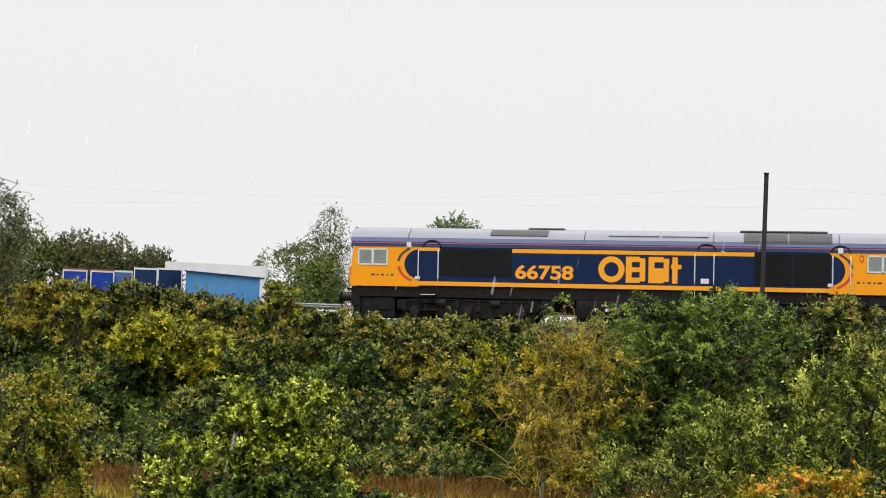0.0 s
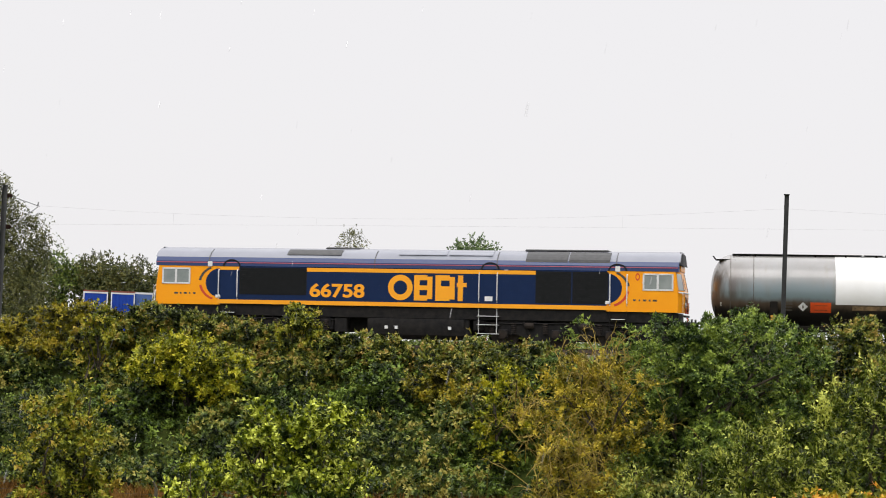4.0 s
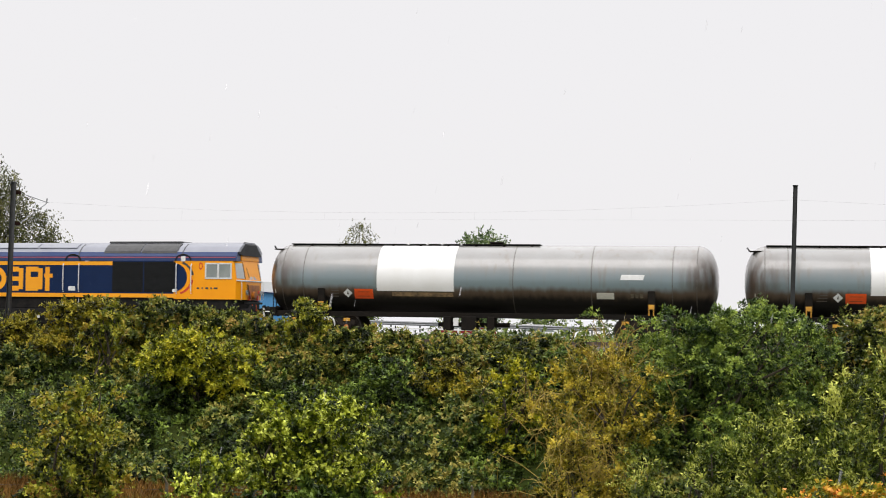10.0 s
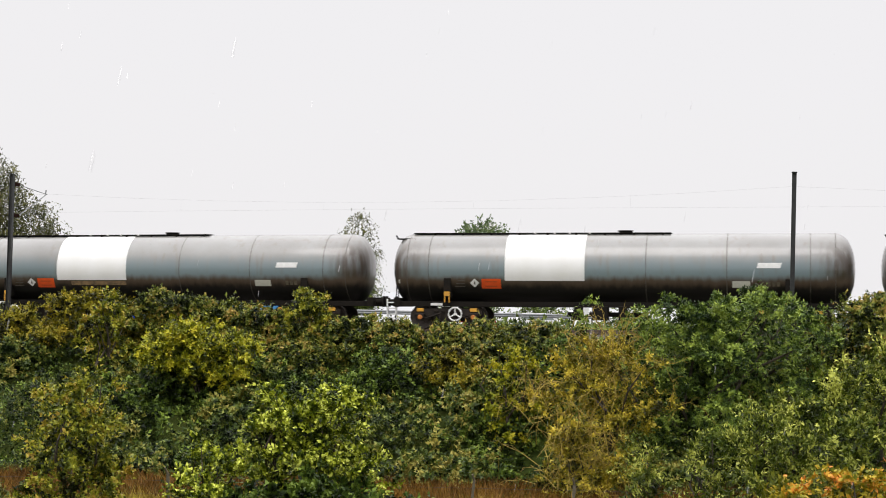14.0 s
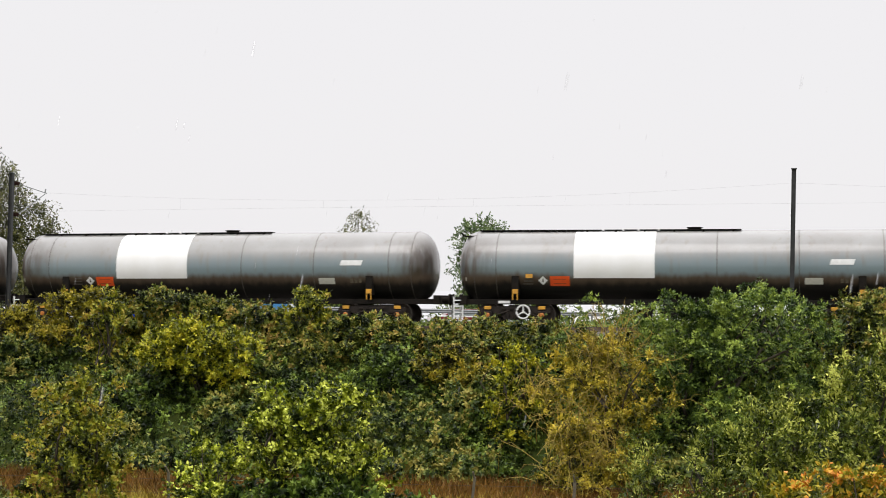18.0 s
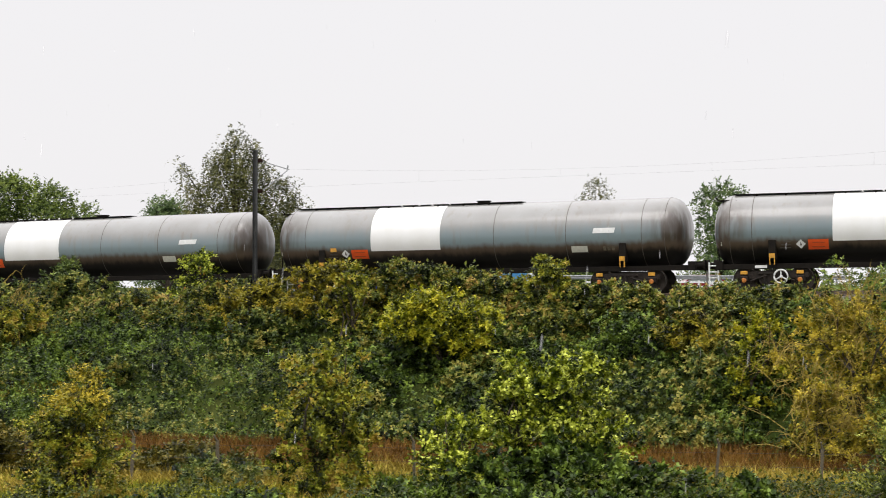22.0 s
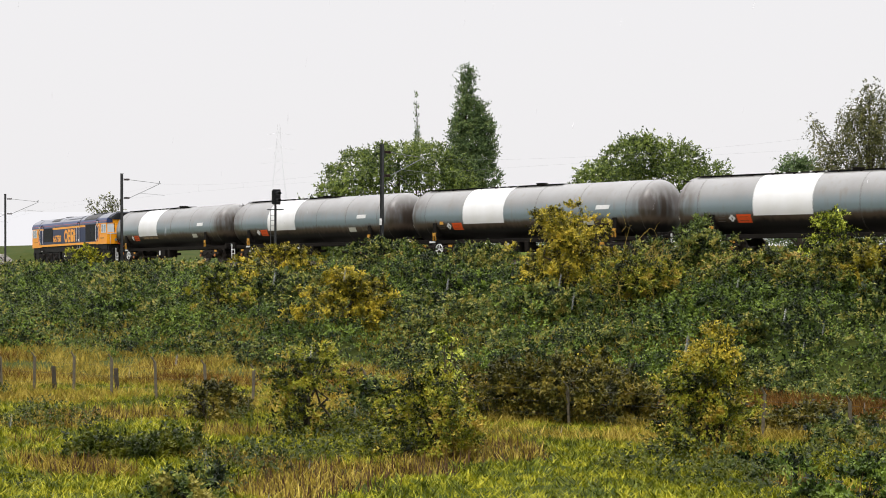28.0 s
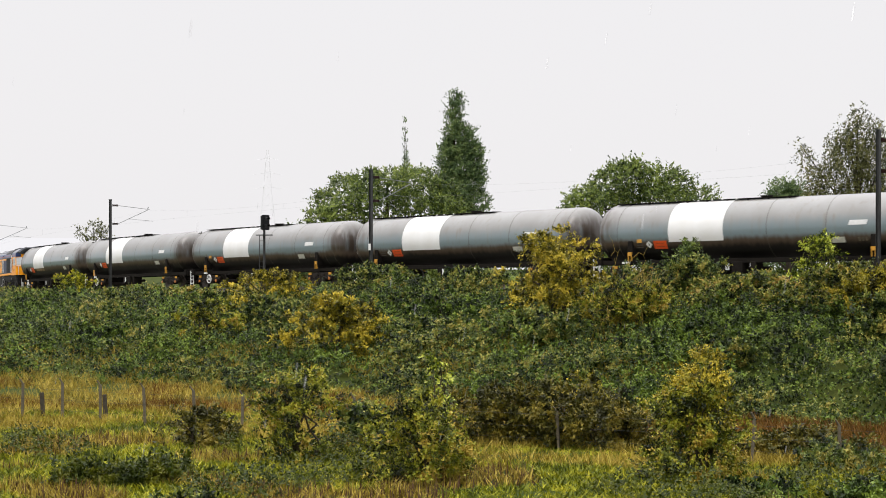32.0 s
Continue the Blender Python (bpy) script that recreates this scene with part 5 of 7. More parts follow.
def parked_car(az, dist, mat, label):
    x, y = polar(az, dist)
    t = thing("parked_car", label, "car")
    z0 = height_at(x, y)
    t.matrix_basis = pose(x, y, max(z0, 3.85), 0, 0, 8)
    ring = [(-2.0, 0.3), (-2.05, 0.75), (-1.7, 0.9), (-1.2, 0.95), (-0.6, 1.4), (0.8, 1.42), (1.4, 0.98), (2.0, 0.9), (2.05, 0.35)]
    part("body", Geo().prism_y(ring, -0.82, 0.82), mat, t, "", 30)
    for s in (-0.825, 0.825):
        part("side_glass", Geo().prism_y([(-1.0, 0.97), (-0.5, 1.34), (0.7, 1.36), (1.15, 1.0)], s - 0.005, s + 0.005), M_GLASS, t)
    for a in (-1.25, 1.25):
        for s in (-0.75, 0.75):
            part("wheel", Geo().tube([(a, s - 0.1, 0.31), (a, s + 0.1, 0.31)], 0.31, 18), M_RUBBER, t)


parked_car(-0.7, 106, M_CARRED, "red hatchback car parked beyond the line")
parked_car(-3.1, 106, M_WHITE, "white hatchback car parked beyond the line")


def yard_road():
    rings = []
    for s in np.linspace(-60, 62, 62):
        a, b = on_track(s, -8.5), on_track(s, -52)
        za, zb = ground_height([a.x, b.x], [a.y, b.y])
        rings.append([(a.x, a.y, za - 0.3), (b.x, b.y, zb - 0.3), (b.x, b.y, zb + 0.08), (a.x, a.y, za + 0.08)])
    tagged(new("road", Geo().loft(rings).mesh("road", M_ROAD)), "wet grey asphalt yard road behind the line", "road", kind="structure")


yard_road()


# ---- plants ----
def tubes_geo(rng, base, ends, r0, wobble=0.15, seg=5, n=5):
    g = Geo()
    for end in ends:
        b = Vector(base) + Vector((rng.normal(0, r0), rng.normal(0, r0), 0))
        e = Vector(end)
        pts = []
        for k in range(n):
            u = k / (n - 1)
            p = b.lerp(e, u)
            p.z = b.z + (e.z - b.z) * u ** 0.85
            if 0 < k < n - 1:
                p += Vector(rng.normal(0, wobble, 3))
            pts.append(p)
        g.tube(pts, [r0 * (1 - 0.8 * k / (n - 1)) for k in range(n)], seg, cap=False)
    return g


def crown_clumps(rng, w, dpt, h, square, low, size, full):
    """Leaf clumps over the outside of an uneven crown, with gaps between them: across, deep, up, and three radii."""
    out, tall = [], h > 1.35 * w
    n = int(full * (w + dpt) * h / (size * size * 3.0)) + 6
    seed = rng.uniform(0, 90)
    for k in range(n):
        a, zf = math.acos(rng.uniform(-1, 1)) * rng.choice((-1, 1)), rng.uniform(low, 1.0)
        if math.sin(a) > 0.2 and rng.uniform() < 0.55:
            continue
        if tall:
            half = max(1 - zf ** 1.9, 0.0) ** 0.6 * min(0.7 + zf, 1.0) + 0.08
        else:
            half = max(1 - zf ** square, 0.0) ** 0.5 * (1.0 if low < 0.2 else min(0.55 + 1.6 * (zf - low), 1.0))
        rag = 1 + 0.55 * noise.noise(Vector((2.2 * math.cos(a) + seed, 2.2 * math.sin(a), 4.0 * zf)))
        q = half * rag * rng.uniform(0.55, 1.0) ** 0.5
        r = size * rng.uniform(0.6, 1.3)
        drop = 1 + 0.32 * noise.noise(Vector((1.7 * math.cos(a) * q * w / 2, seed, 0)))
        out.append((q * math.cos(a) * max(w / 2 - 0.55 * r, 0.1), q * math.sin(a) * max(dpt / 2 - 0.6 * r, 0.1), max(zf * h * drop - 0.6 * r, 0.3 * r), r * 1.15, r * 1.1, r * 0.72))
    for k in range(int(w / (0.9 * size)) + 1):
        u, r = rng.uniform(-0.88, 0.88), size * rng.uniform(0.6, 1.1)
        z = h * max(1 - abs(u) ** (square if not tall else 1.6), 0.05) ** 0.5 * rng.uniform(0.9, 1.0)
        out.append((u * w / 2, rng.uniform(-0.35, 0.25) * dpt, max(z - 0.6 * r, 0.3 * r), r * 1.1, r, r * 0.7))
    top, room = max(c[2] for c in out), max(h - 0.72 * size - 0.1, 0.3 * h)
    return [(a, b, c * room / top, d, e, f) for a, b, c, d, e, f in out]


def shoots_in(rng, lobes, n, length, up=0.45, inner=0.45, bunch=10, loose=0.16):
    """Shoots in bunches: each bunch is a spray of foliage with a gap round it."""
    L = np.array(lobes)
    vol = L[:, 3] * L[:, 4] * L[:, 5]
    m = max(n // bunch, 1)
    pick = rng.choice(len(L), m, p=vol ** 0.7 / (vol ** 0.7).sum())
    d = unit(unit(rng.normal(size=(m, 3))) + np.array([0, -0.3, 0.35]))
    r = rng.uniform(inner, 1.0, (m, 1)) ** 0.5
    c = L[pick, :3] + d * r * L[pick, 3:]
    c, d = np.repeat(c, bunch, axis=0), np.repeat(d, bunch, axis=0)
    k = len(c)
    start = c + rng.normal(size=(k, 3)) * loose * length
    way = unit(d * 0.7 + np.array([0, 0, up]) + rng.normal(size=(k, 3)) * 0.55)
    grow = np.repeat(rng.uniform(0.6, 1.5, m), bunch)
    return start, way, length * rng.uniform(0.5, 1.2, k) * grow, unit(d * 0.9 + np.array([0, -0.05, 0.45]))


def bush(name, label, az, dist, w, top, mat, seed, leaf=0.13, dens=1.0, slim=0.6, shoot=0.32, clump=0.0, droop=0.25, up=0.45, stems=6, category="bush", group="", depth=None, twigs=0, lift=0.0, square=2.8, skirt=True):
    rng = np.random.default_rng(seed)
    x, y = polar(az, dist)
    z0 = height_at(x, y) + lift
    h = max(top - z0, 0.5)
    dpt = depth or min(w, 3.2)
    t = thing(name, label, category, group)
    t.matrix_basis = pose(x, y, z0, 0, 0, az)
    lobes = crown_clumps(rng, w, dpt, h, square, 0.05 if skirt else 0.38, clump or min(max(0.13 * min(w, h), 0.3), 0.55), 1.25 if dist < 50 else 0.8)
    area = w * h + 0.5 * w * dpt
    leaf = leaf * (1.35 if dist < 50 else 1.22) if az < 12 else leaf
    n = int(area * 62 * dens * ((0.135 if az < 12 else 0.118) / leaf) ** 1.9)
    st, wy, ln, fc = shoots_in(rng, lobes, n, shoot, up, 0.25)
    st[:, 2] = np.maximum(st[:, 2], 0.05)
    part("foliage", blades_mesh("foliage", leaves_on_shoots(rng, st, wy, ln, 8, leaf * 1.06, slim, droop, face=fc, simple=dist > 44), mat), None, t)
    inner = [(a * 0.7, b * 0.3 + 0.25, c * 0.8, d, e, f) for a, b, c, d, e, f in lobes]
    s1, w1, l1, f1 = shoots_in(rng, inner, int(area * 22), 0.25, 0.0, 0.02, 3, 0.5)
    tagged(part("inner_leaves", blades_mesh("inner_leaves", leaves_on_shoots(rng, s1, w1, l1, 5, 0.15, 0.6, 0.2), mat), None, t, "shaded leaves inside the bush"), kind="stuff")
    for l in sorted(lobes, key=lambda c: -c[2])[:stems * 3:3]:
        part("stem", tubes_geo(rng, (0, 0, -0.15), [(l[0], l[1], l[2])], 0.03 + 0.01 * h, 0.06 * h), M_BARK, t)
    if twigs:
        g = Geo()
        s2, w2, l2, f2 = shoots_in(rng, lobes, twigs, 0.9, up * 0.6, 0.5, 4, 0.3)
        for a, b, c in zip(s2, w2, l2):
            p = Vector(a)
            q = p + Vector(b) * c
            bend = Vector(rng.normal(0, 0.16, 3)) * c
            arc = [p, p.lerp(q, 0.28) + Vector((0, 0, 0.14 * c)) + bend * 0.5, p.lerp(q, 0.55) + Vector((0, 0, 0.17 * c)) + bend, p.lerp(q, 0.8) + Vector((0, 0, 0.02 * c)) + bend * 0.6, q - Vector((0, 0, 0.3 * c))]
            g.tube(arc, [0.014, 0.012, 0.010, 0.008, 0.005], 3, cap=False)
            for r0 in arc[1:4]:
                r1 = r0 + (Vector(b) * 0.5 + Vector(rng.normal(0, 0.45, 3))) * c * 0.3
                g.tube([r0, r0.lerp(r1, 0.5) + Vector((0, 0, 0.06 * c)), r1], [0.008, 0.007, 0.004], 3, cap=False)
        tagged(part("bare_twig_tangle", g, M_TWIG, t, "bare lichen-yellow twigs"), kind="stuff")
    return t


def tree(name, label, az, dist, base, lobes, mat, seed, leaf=0.22, shoot=0.9, count=9000, trunk=0.25, slim=0.6, droop=0.2, up=0.3, inner=0.35, limbs=8):
    """lobes: across, deep, up, and three radii, in metres from the trunk's foot."""
    rng = np.random.default_rng(seed)
    x, y = polar(az, dist)
    t = thing(name, label, "tree")
    t.matrix_basis = pose(x, y, base, 0, 0, az)
    st, wy, ln, fc = shoots_in(rng, lobes, count // 8, shoot, up, inner, 4, 0.3)
    part("crown", blades_mesh("crown", leaves_on_shoots(rng, st, wy, ln, 8, leaf, slim, droop, face=fc), mat), None, t)
    top = max(l[2] for l in lobes)
    g = Geo()
    g.tube([(0, 0, -0.3), (0.05, 0, top * 0.35), (-0.08, 0.05, top * 0.7), (0, 0, top)], [trunk, trunk * 0.8, trunk * 0.45, trunk * 0.12], 9)
    part("trunk", g, M_BARK, t)
    for l in lobes[:limbs]:
        e = Vector(l[:3])
        b = Vector((0, 0, max(e.z * 0.55, 0.4)))
        part("limb", Geo().tube([b, b.lerp(e, 0.5) + Vector(rng.normal(0, 0.1, 3)), e], [trunk * 0.45, trunk * 0.28, trunk * 0.1], 6, cap=False), M_BARK, t)
    return t


# embankment cover: brambles, nettles and ivy in billowing mounds, too many to count
def billow(x, y, scale, seed):
    return np.array([noise.noise(Vector((a * scale, b * scale, seed))) for a, b in zip(x, y)])


def bank_mounds(seed, n, span, size, brow):
    """Mounds of scrub over the slope: centres, radii, distance from the line and a patch value each."""
    rng = np.random.default_rng(seed)
    x = rng.uniform(span[0], span[1], n)
    toe = 57.0 + np.clip(-x, -30, 200) * 0.07
    sx, sy = TRACK_X[::8], TRACK_Y[::8]
    line = np.interp(x, sx[::-1], sy[::-1])
    y = toe - 1.6 + (line - 0.7 - toe) * rng.uniform(0, 1, n)
    dist = np.sqrt(((x[:, None] - sx) ** 2 + (y[:, None] - sy) ** 2).min(1))
    keep = dist > (3.0 if brow < 3 else 4.4)
    x, y, dist = x[keep], y[keep], dist[keep]
    m = len(x)
    patch = billow(x, y, 0.16, 4.0) + rng.normal(0, 0.1, m)
    tame = np.clip((dist - 2.4) / brow, 0.5 if brow < 3 else 0.16, 1)
    r = size * rng.uniform(0.55, 1.4, m) * (0.75 + 0.9 * np.abs(billow(x, y, 0.3, 9.0)))
    z = ground_height(x, y) + 0.12 * r
    return np.stack([x, y, z, r * 1.25, r * 0.95, r * 0.85 * tame], 1), dist, patch, tame


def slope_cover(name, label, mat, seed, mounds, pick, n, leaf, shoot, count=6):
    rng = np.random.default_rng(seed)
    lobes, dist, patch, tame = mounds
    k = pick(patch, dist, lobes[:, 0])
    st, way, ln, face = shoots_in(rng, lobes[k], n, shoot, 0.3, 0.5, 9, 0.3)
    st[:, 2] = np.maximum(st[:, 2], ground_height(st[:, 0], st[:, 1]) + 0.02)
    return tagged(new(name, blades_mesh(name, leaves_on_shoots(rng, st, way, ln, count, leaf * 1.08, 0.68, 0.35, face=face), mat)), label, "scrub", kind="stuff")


NEAR, FAR = bank_mounds(11, 900, (-50, 22), 0.85, 2.2), bank_mounds(12, 950, (-125, -50), 1.2, 12.0)
BEND = -13.0
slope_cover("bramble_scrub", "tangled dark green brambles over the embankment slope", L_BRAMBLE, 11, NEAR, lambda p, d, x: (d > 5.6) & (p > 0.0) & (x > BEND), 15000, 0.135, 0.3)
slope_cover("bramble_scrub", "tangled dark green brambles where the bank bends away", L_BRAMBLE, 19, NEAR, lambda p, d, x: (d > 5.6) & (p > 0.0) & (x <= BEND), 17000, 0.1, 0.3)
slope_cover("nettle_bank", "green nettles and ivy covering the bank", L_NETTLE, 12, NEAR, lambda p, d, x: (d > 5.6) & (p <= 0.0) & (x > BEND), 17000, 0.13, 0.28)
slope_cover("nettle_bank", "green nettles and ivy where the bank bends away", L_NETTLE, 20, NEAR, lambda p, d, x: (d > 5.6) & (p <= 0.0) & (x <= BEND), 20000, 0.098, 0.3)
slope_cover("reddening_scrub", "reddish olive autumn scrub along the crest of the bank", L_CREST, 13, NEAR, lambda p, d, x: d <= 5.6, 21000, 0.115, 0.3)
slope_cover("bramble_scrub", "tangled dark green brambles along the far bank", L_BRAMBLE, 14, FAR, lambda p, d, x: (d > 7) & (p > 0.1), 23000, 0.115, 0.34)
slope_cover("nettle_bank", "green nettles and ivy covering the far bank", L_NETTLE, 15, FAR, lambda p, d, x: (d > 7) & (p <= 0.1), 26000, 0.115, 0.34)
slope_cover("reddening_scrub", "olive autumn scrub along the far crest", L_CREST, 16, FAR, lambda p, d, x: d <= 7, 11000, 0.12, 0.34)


def ground_ivy():
    """A low carpet of ivy and nettle shoots under the scrub of the bank."""
    rng = np.random.default_rng(17)
    n = 15000
    x = rng.uniform(-70, 22, n)
    toe = 57.0 + np.clip(-x, -30, 200) * 0.07
    y = toe - 0.6 + (np.interp(x, TRACK_X[::-8], TRACK_Y[::-8]) - 3.0 - toe) * rng.uniform(0, 1, n)
    st = np.stack([x, y, ground_height(x, y) + rng.uniform(0.0, 0.3, n)], 1)
    way = unit(np.stack([rng.normal(0, 0.6, n), rng.normal(-0.5, 0.5, n), rng.uniform(0.2, 1, n)], 1))
    tagged(new("ground_ivy", blades_mesh("ground_ivy", leaves_on_shoots(rng, st, way, 0.4 * rng.uniform(0.5, 1.3, n), 5, 0.14, 0.7, 0.3), L_NETTLE)), "low carpet of dark green ivy on the bank", "ivy", kind="stuff")


ground_ivy()


def back_scrub():
    """Rough grass and brambles on the far shoulder of the line."""
    rng = np.random.default_rng(18)
    n = 9000
    s = rng.uniform(-30, 130, n)
    side = -rng.uniform(3.4, np.where(s < 62, 9.5, 26))
    pts = np.array([on_track(a, b) for a, b in zip(s, side)])
    pts[:, 2] = ground_height(pts[:, 0], pts[:, 1]) + np.abs(billow(pts[:, 0], pts[:, 1], 0.3, 2.0)) * 0.9
    way = unit(np.stack([rng.normal(0, 0.5, n), rng.normal(-0.3, 0.5, n), rng.uniform(0.2, 1, n)], 1))
    q = leaves_on_shoots(rng, pts, way, 0.6 * rng.uniform(0.5, 1.4, n), 6, 0.24, 0.6, 0.3)
    tagged(new("back_scrub", blades_mesh("back_scrub", q, L_TREE)), "rough green scrub on the far shoulder of the line", "scrub", kind="stuff")


back_scrub()

G1 = "shrubs on the embankment"
bush("elder_bush", "large bright green leafy bush at the crest of the bank", -8.45, 58.5, 9.8, 6.45, L_GREEN, 21, 0.1, 1.15, slim=0.45, droop=0.5, square=7.0, group=G1, depth=4, clump=0.5)
bush("elder_bush", "bright green elder top with upright shoots", -10.3, 60.2, 5.4, 6.75, L_GREEN, 121, 0.1, 1.0, slim=0.45, group=G1, up=0.8, clump=0.4)
bush("blackthorn_bush", "twiggy olive-brown bush with bare yellowish shoots", -5.4, 55.5, 4.9, 5.15, L_GOLD, 22, 0.085, 0.75, group=G1, twigs=260, depth=3, clump=0.5)
bush("blackthorn_bush", "arching tangle of bare yellow twigs at the foot of the bank", -4.75, 53, 2.5, 2.6, L_GOLD, 122, 0.085, 0.6, group=G1, twigs=110, depth=1.8, clump=0.4)
bush("yellow_shrub", "thin yellow-green shrub on the bank", -2.4, 58.5, 2.17, 4.81, L_YELLOW, 23, 0.1, 0.55, group=G1, clump=0.32)
bush("hawthorn_bush", "brownish olive hawthorn low on the bank", -0.4, 61, 2.73, 4.32, L_OLIVE, 123, 0.095, 0.9, group=G1)
bush("field_maple_bush", "rounded bush turning bright yellow-green", 7.74, 62, 4.79, 5.18, L_YELLOW, 24, 0.1, 1.1, group=G1, depth=3.2, skirt=False, square=2.4, clump=0.42, up=0.1, droop=0.1)
bush("hawthorn_bush", "reddish olive hawthorn behind the yellow maple", 8.1, 66, 2.60, 5.95, L_CREST, 124, 0.095, 1.1, group=G1)
bush("hawthorn_bush", "upright olive hawthorn at the top of the bank", 4.5, 64.5, 2.4, 6.25, L_HAW, 25, 0.095, 1.2, group=G1, up=0.7)
bush("hawthorn_bush", "broad reddish olive hawthorn mound at the crest", 11.2, 67.5, 6.07, 6.05, L_OLIVE, 26, 0.095, 1.2, group=G1, depth=3, square=3.0)
bush("hawthorn_bush", "slim pale olive hawthorn growing through the crest scrub", 10.9, 64.5, 2.03, 5.89, L_HAW, 126, 0.1, 0.9, group=G1, up=0.7, depth=1.6)
bush("hawthorn_bush", "olive thicket below the mast", 13.9, 68, 3.79, 5.28, L_OLIVE, 127, 0.1, 1.0, group=G1)
bush("hawthorn_bush", "olive hawthorn thicket at the crest of the bank", -14.0, 61, 5.13, 6.51, L_CREST, 28, 0.1, 1.2, group=G1, square=3.0)
for az_c, d_c, w_c, top_c in ((9.4, 67, 3.8, 6.1), (7.1, 66, 3.4, 5.85), (5.8, 65.5, 2.8, 5.5), (2.4, 64, 3.3, 5.3), (0.6, 63.5, 3.4, 5.2), (-1.4, 63, 3.4, 5.1), (-3.6, 62.5, 3.6, 5.15), (14.6, 69.5, 4.2, 5.3), (17.6, 72, 3.6, 5.0)):
    bush("hawthorn_bush", "low dark reddish olive scrub at the crest", az_c, d_c, w_c * 1.1, top_c, L_CREST, 140 + int(az_c * 3), 0.1, 1.1, group=G1, stems=4, square=3.0)
bush("elder_bush", "small bright green bush beside the track", 15.95, 72.5, 2.20, 6.49, L_LIME, 29, 0.1, 1.2, group=G1, clump=0.3)
bush("bramble_bush", "dark green bramble mound beside the line", 19.7, 75, 3.41, 5.49, L_BRAMBLE, 129, 0.11, 1.2, group=G1)
bush("elder_bush", "dark green shoots rising beside the line", 20.05, 75.5, 1.89, 6.22, L_TREE, 130, 0.1, 0.9, group=G1, up=0.8)
bush("bramble_bush", "broad dark bramble mound beside the line", 21.4, 76, 4.05, 5.21, L_BRAMBLE, 131, 0.12, 1.2, group=G1)
bush("yellow_shrub", "layered olive-yellow shrub on the bank", 21.85, 71, 5.0, 4.65, L_HAW, 30, 0.1, 1.2, group=G1, skirt=False, twigs=60, clump=0.4)
bush("golden_hawthorn", "tall brownish gold hawthorn bush beside the line", 24.3, 75, 5.0, 6.75, L_GOLD, 31, 0.105, 1.4, group=G1, clump=0.5, square=2.2, depth=3.6)
bush("bramble_bush", "dark green bramble mound at the crest", 27.2, 85, 4.04, 4.99, L_BRAMBLE, 132, 0.12, 1.2, group=G1)
bush("bramble_bush", "dark green bramble mound at the crest", 30.3, 91, 4.85, 5.03, L_BRAMBLE, 133, 0.12, 1.2, group=G1)
bush("yellow_shrub", "olive-yellow shrub at the crest", 33.8, 90, 5.4, 4.95, L_GOLD, 33, 0.12, 1.2, group=G1)
bush("yellow_shrub", "olive-yellow shrub sloping down from the crest", 35.8, 82, 3.6, 3.4, L_HAW, 134, 0.12, 1.0, group=G1)
bush("golden_shrub", "rounded golden-yellow shrub on the slope", 31.5, 75, 4.9, 3.95, L_GOLD, 34, 0.115, 1.3, group=G1)
bush("yellow_shrub", "small yellowing shrub far along the crest", 40.05, 118, 3.34, 4.22, L_YELLOW, 35, 0.14, 0.9, group=G1)

G2 = "shrubs in the field"
bush("spindle_bush", "pale lime-green broad-leaved bush in the field", 3.85, 43.8, 3.6, 3.85, L_LIME, 41, 0.085, 1.0, 0.66, group=G2, depth=3, clump=0.45)
bush("spindle_bush", "lime-green shoot beside the broad-leaved bush", 5.3, 44, 1.3, 3.95, L_LIME, 141, 0.085, 0.6, 0.66, group=G2, up=0.7, clump=0.26)
bush("spindle_bush", "pale lime-green low bush in the field", 7.3, 43.2, 2.3, 2.5, L_LIME, 42, 0.085, 1.0, 0.66, group=G2)
bush("hawthorn_sapling", "upright olive-brown hawthorn sapling in the field", 11.6, 45, 2.95, 3.95, L_HAW, 43, 0.085, 1.25, group=G2, depth=2.6, clump=0.36)
bush("sallow_bush", "large grey-green sallow bush with upright shoots", -15.0, 38, 6.4, 5.45, L_SALLOW, 44, 0.075, 0.75, 0.4, 0.4, group=G2, up=0.9, depth=4)
bush("sallow_bush", "grey-green sallow bush with pale shoot tips", -11.1, 38.5, 3.2, 4.5, L_SALLOW, 144, 0.075, 0.75, 0.4, 0.4, group=G2, up=0.9)
bush("guelder_bush", "low yellow and scarlet autumn bush", -13.2, 32.5, 3.2, 3.25, L_BERRY, 45, 0.08, 0.85, group=G2, lift=0.6)
bush("sallow_bush", "small grey-green sallow shoots in the field", -6.8, 40, 1.7, 3.0, L_SALLOW, 46, 0.08, 0.7, 0.3, 0.5, group=G2, up=1.0)
bush("sallow_bush", "small grey-green sallow shoots in the field", -8.7, 39.5, 1.7, 3.3, L_SALLOW, 146, 0.08, 0.7, 0.3, 0.5, group=G2, up=1.0)
bush("hawthorn_bush", "dark olive hawthorn bush in the field", 19.85, 44.5, 3.1, 2.6, L_HAW, 47, 0.08, 1.2, group=G2)
bush("golden_hawthorn", "thin golden-brown branches above the field hawthorn", 19.5, 44.6, 2.0, 3.5, L_GOLD, 147, 0.08, 0.7, group=G2, skirt=False)
bush("hawthorn_bush", "dark olive hawthorn bush in the grass", 32.75, 48, 2.7, 2.6, L_HAW, 48, 0.085, 1.0, group=G2)
bush("hawthorn_bush", "olive-gold hawthorn bush in the grass", 28.8, 44, 3.1, 2.3, L_HAW, 49, 0.08, 1.2, group=G2)
bush("elder_sapling", "thin light green sapling above the hawthorns", 28.3, 46, 0.9, 3.2, L_LIME, 50, 0.085, 0.5, group=G2, clump=0.22)
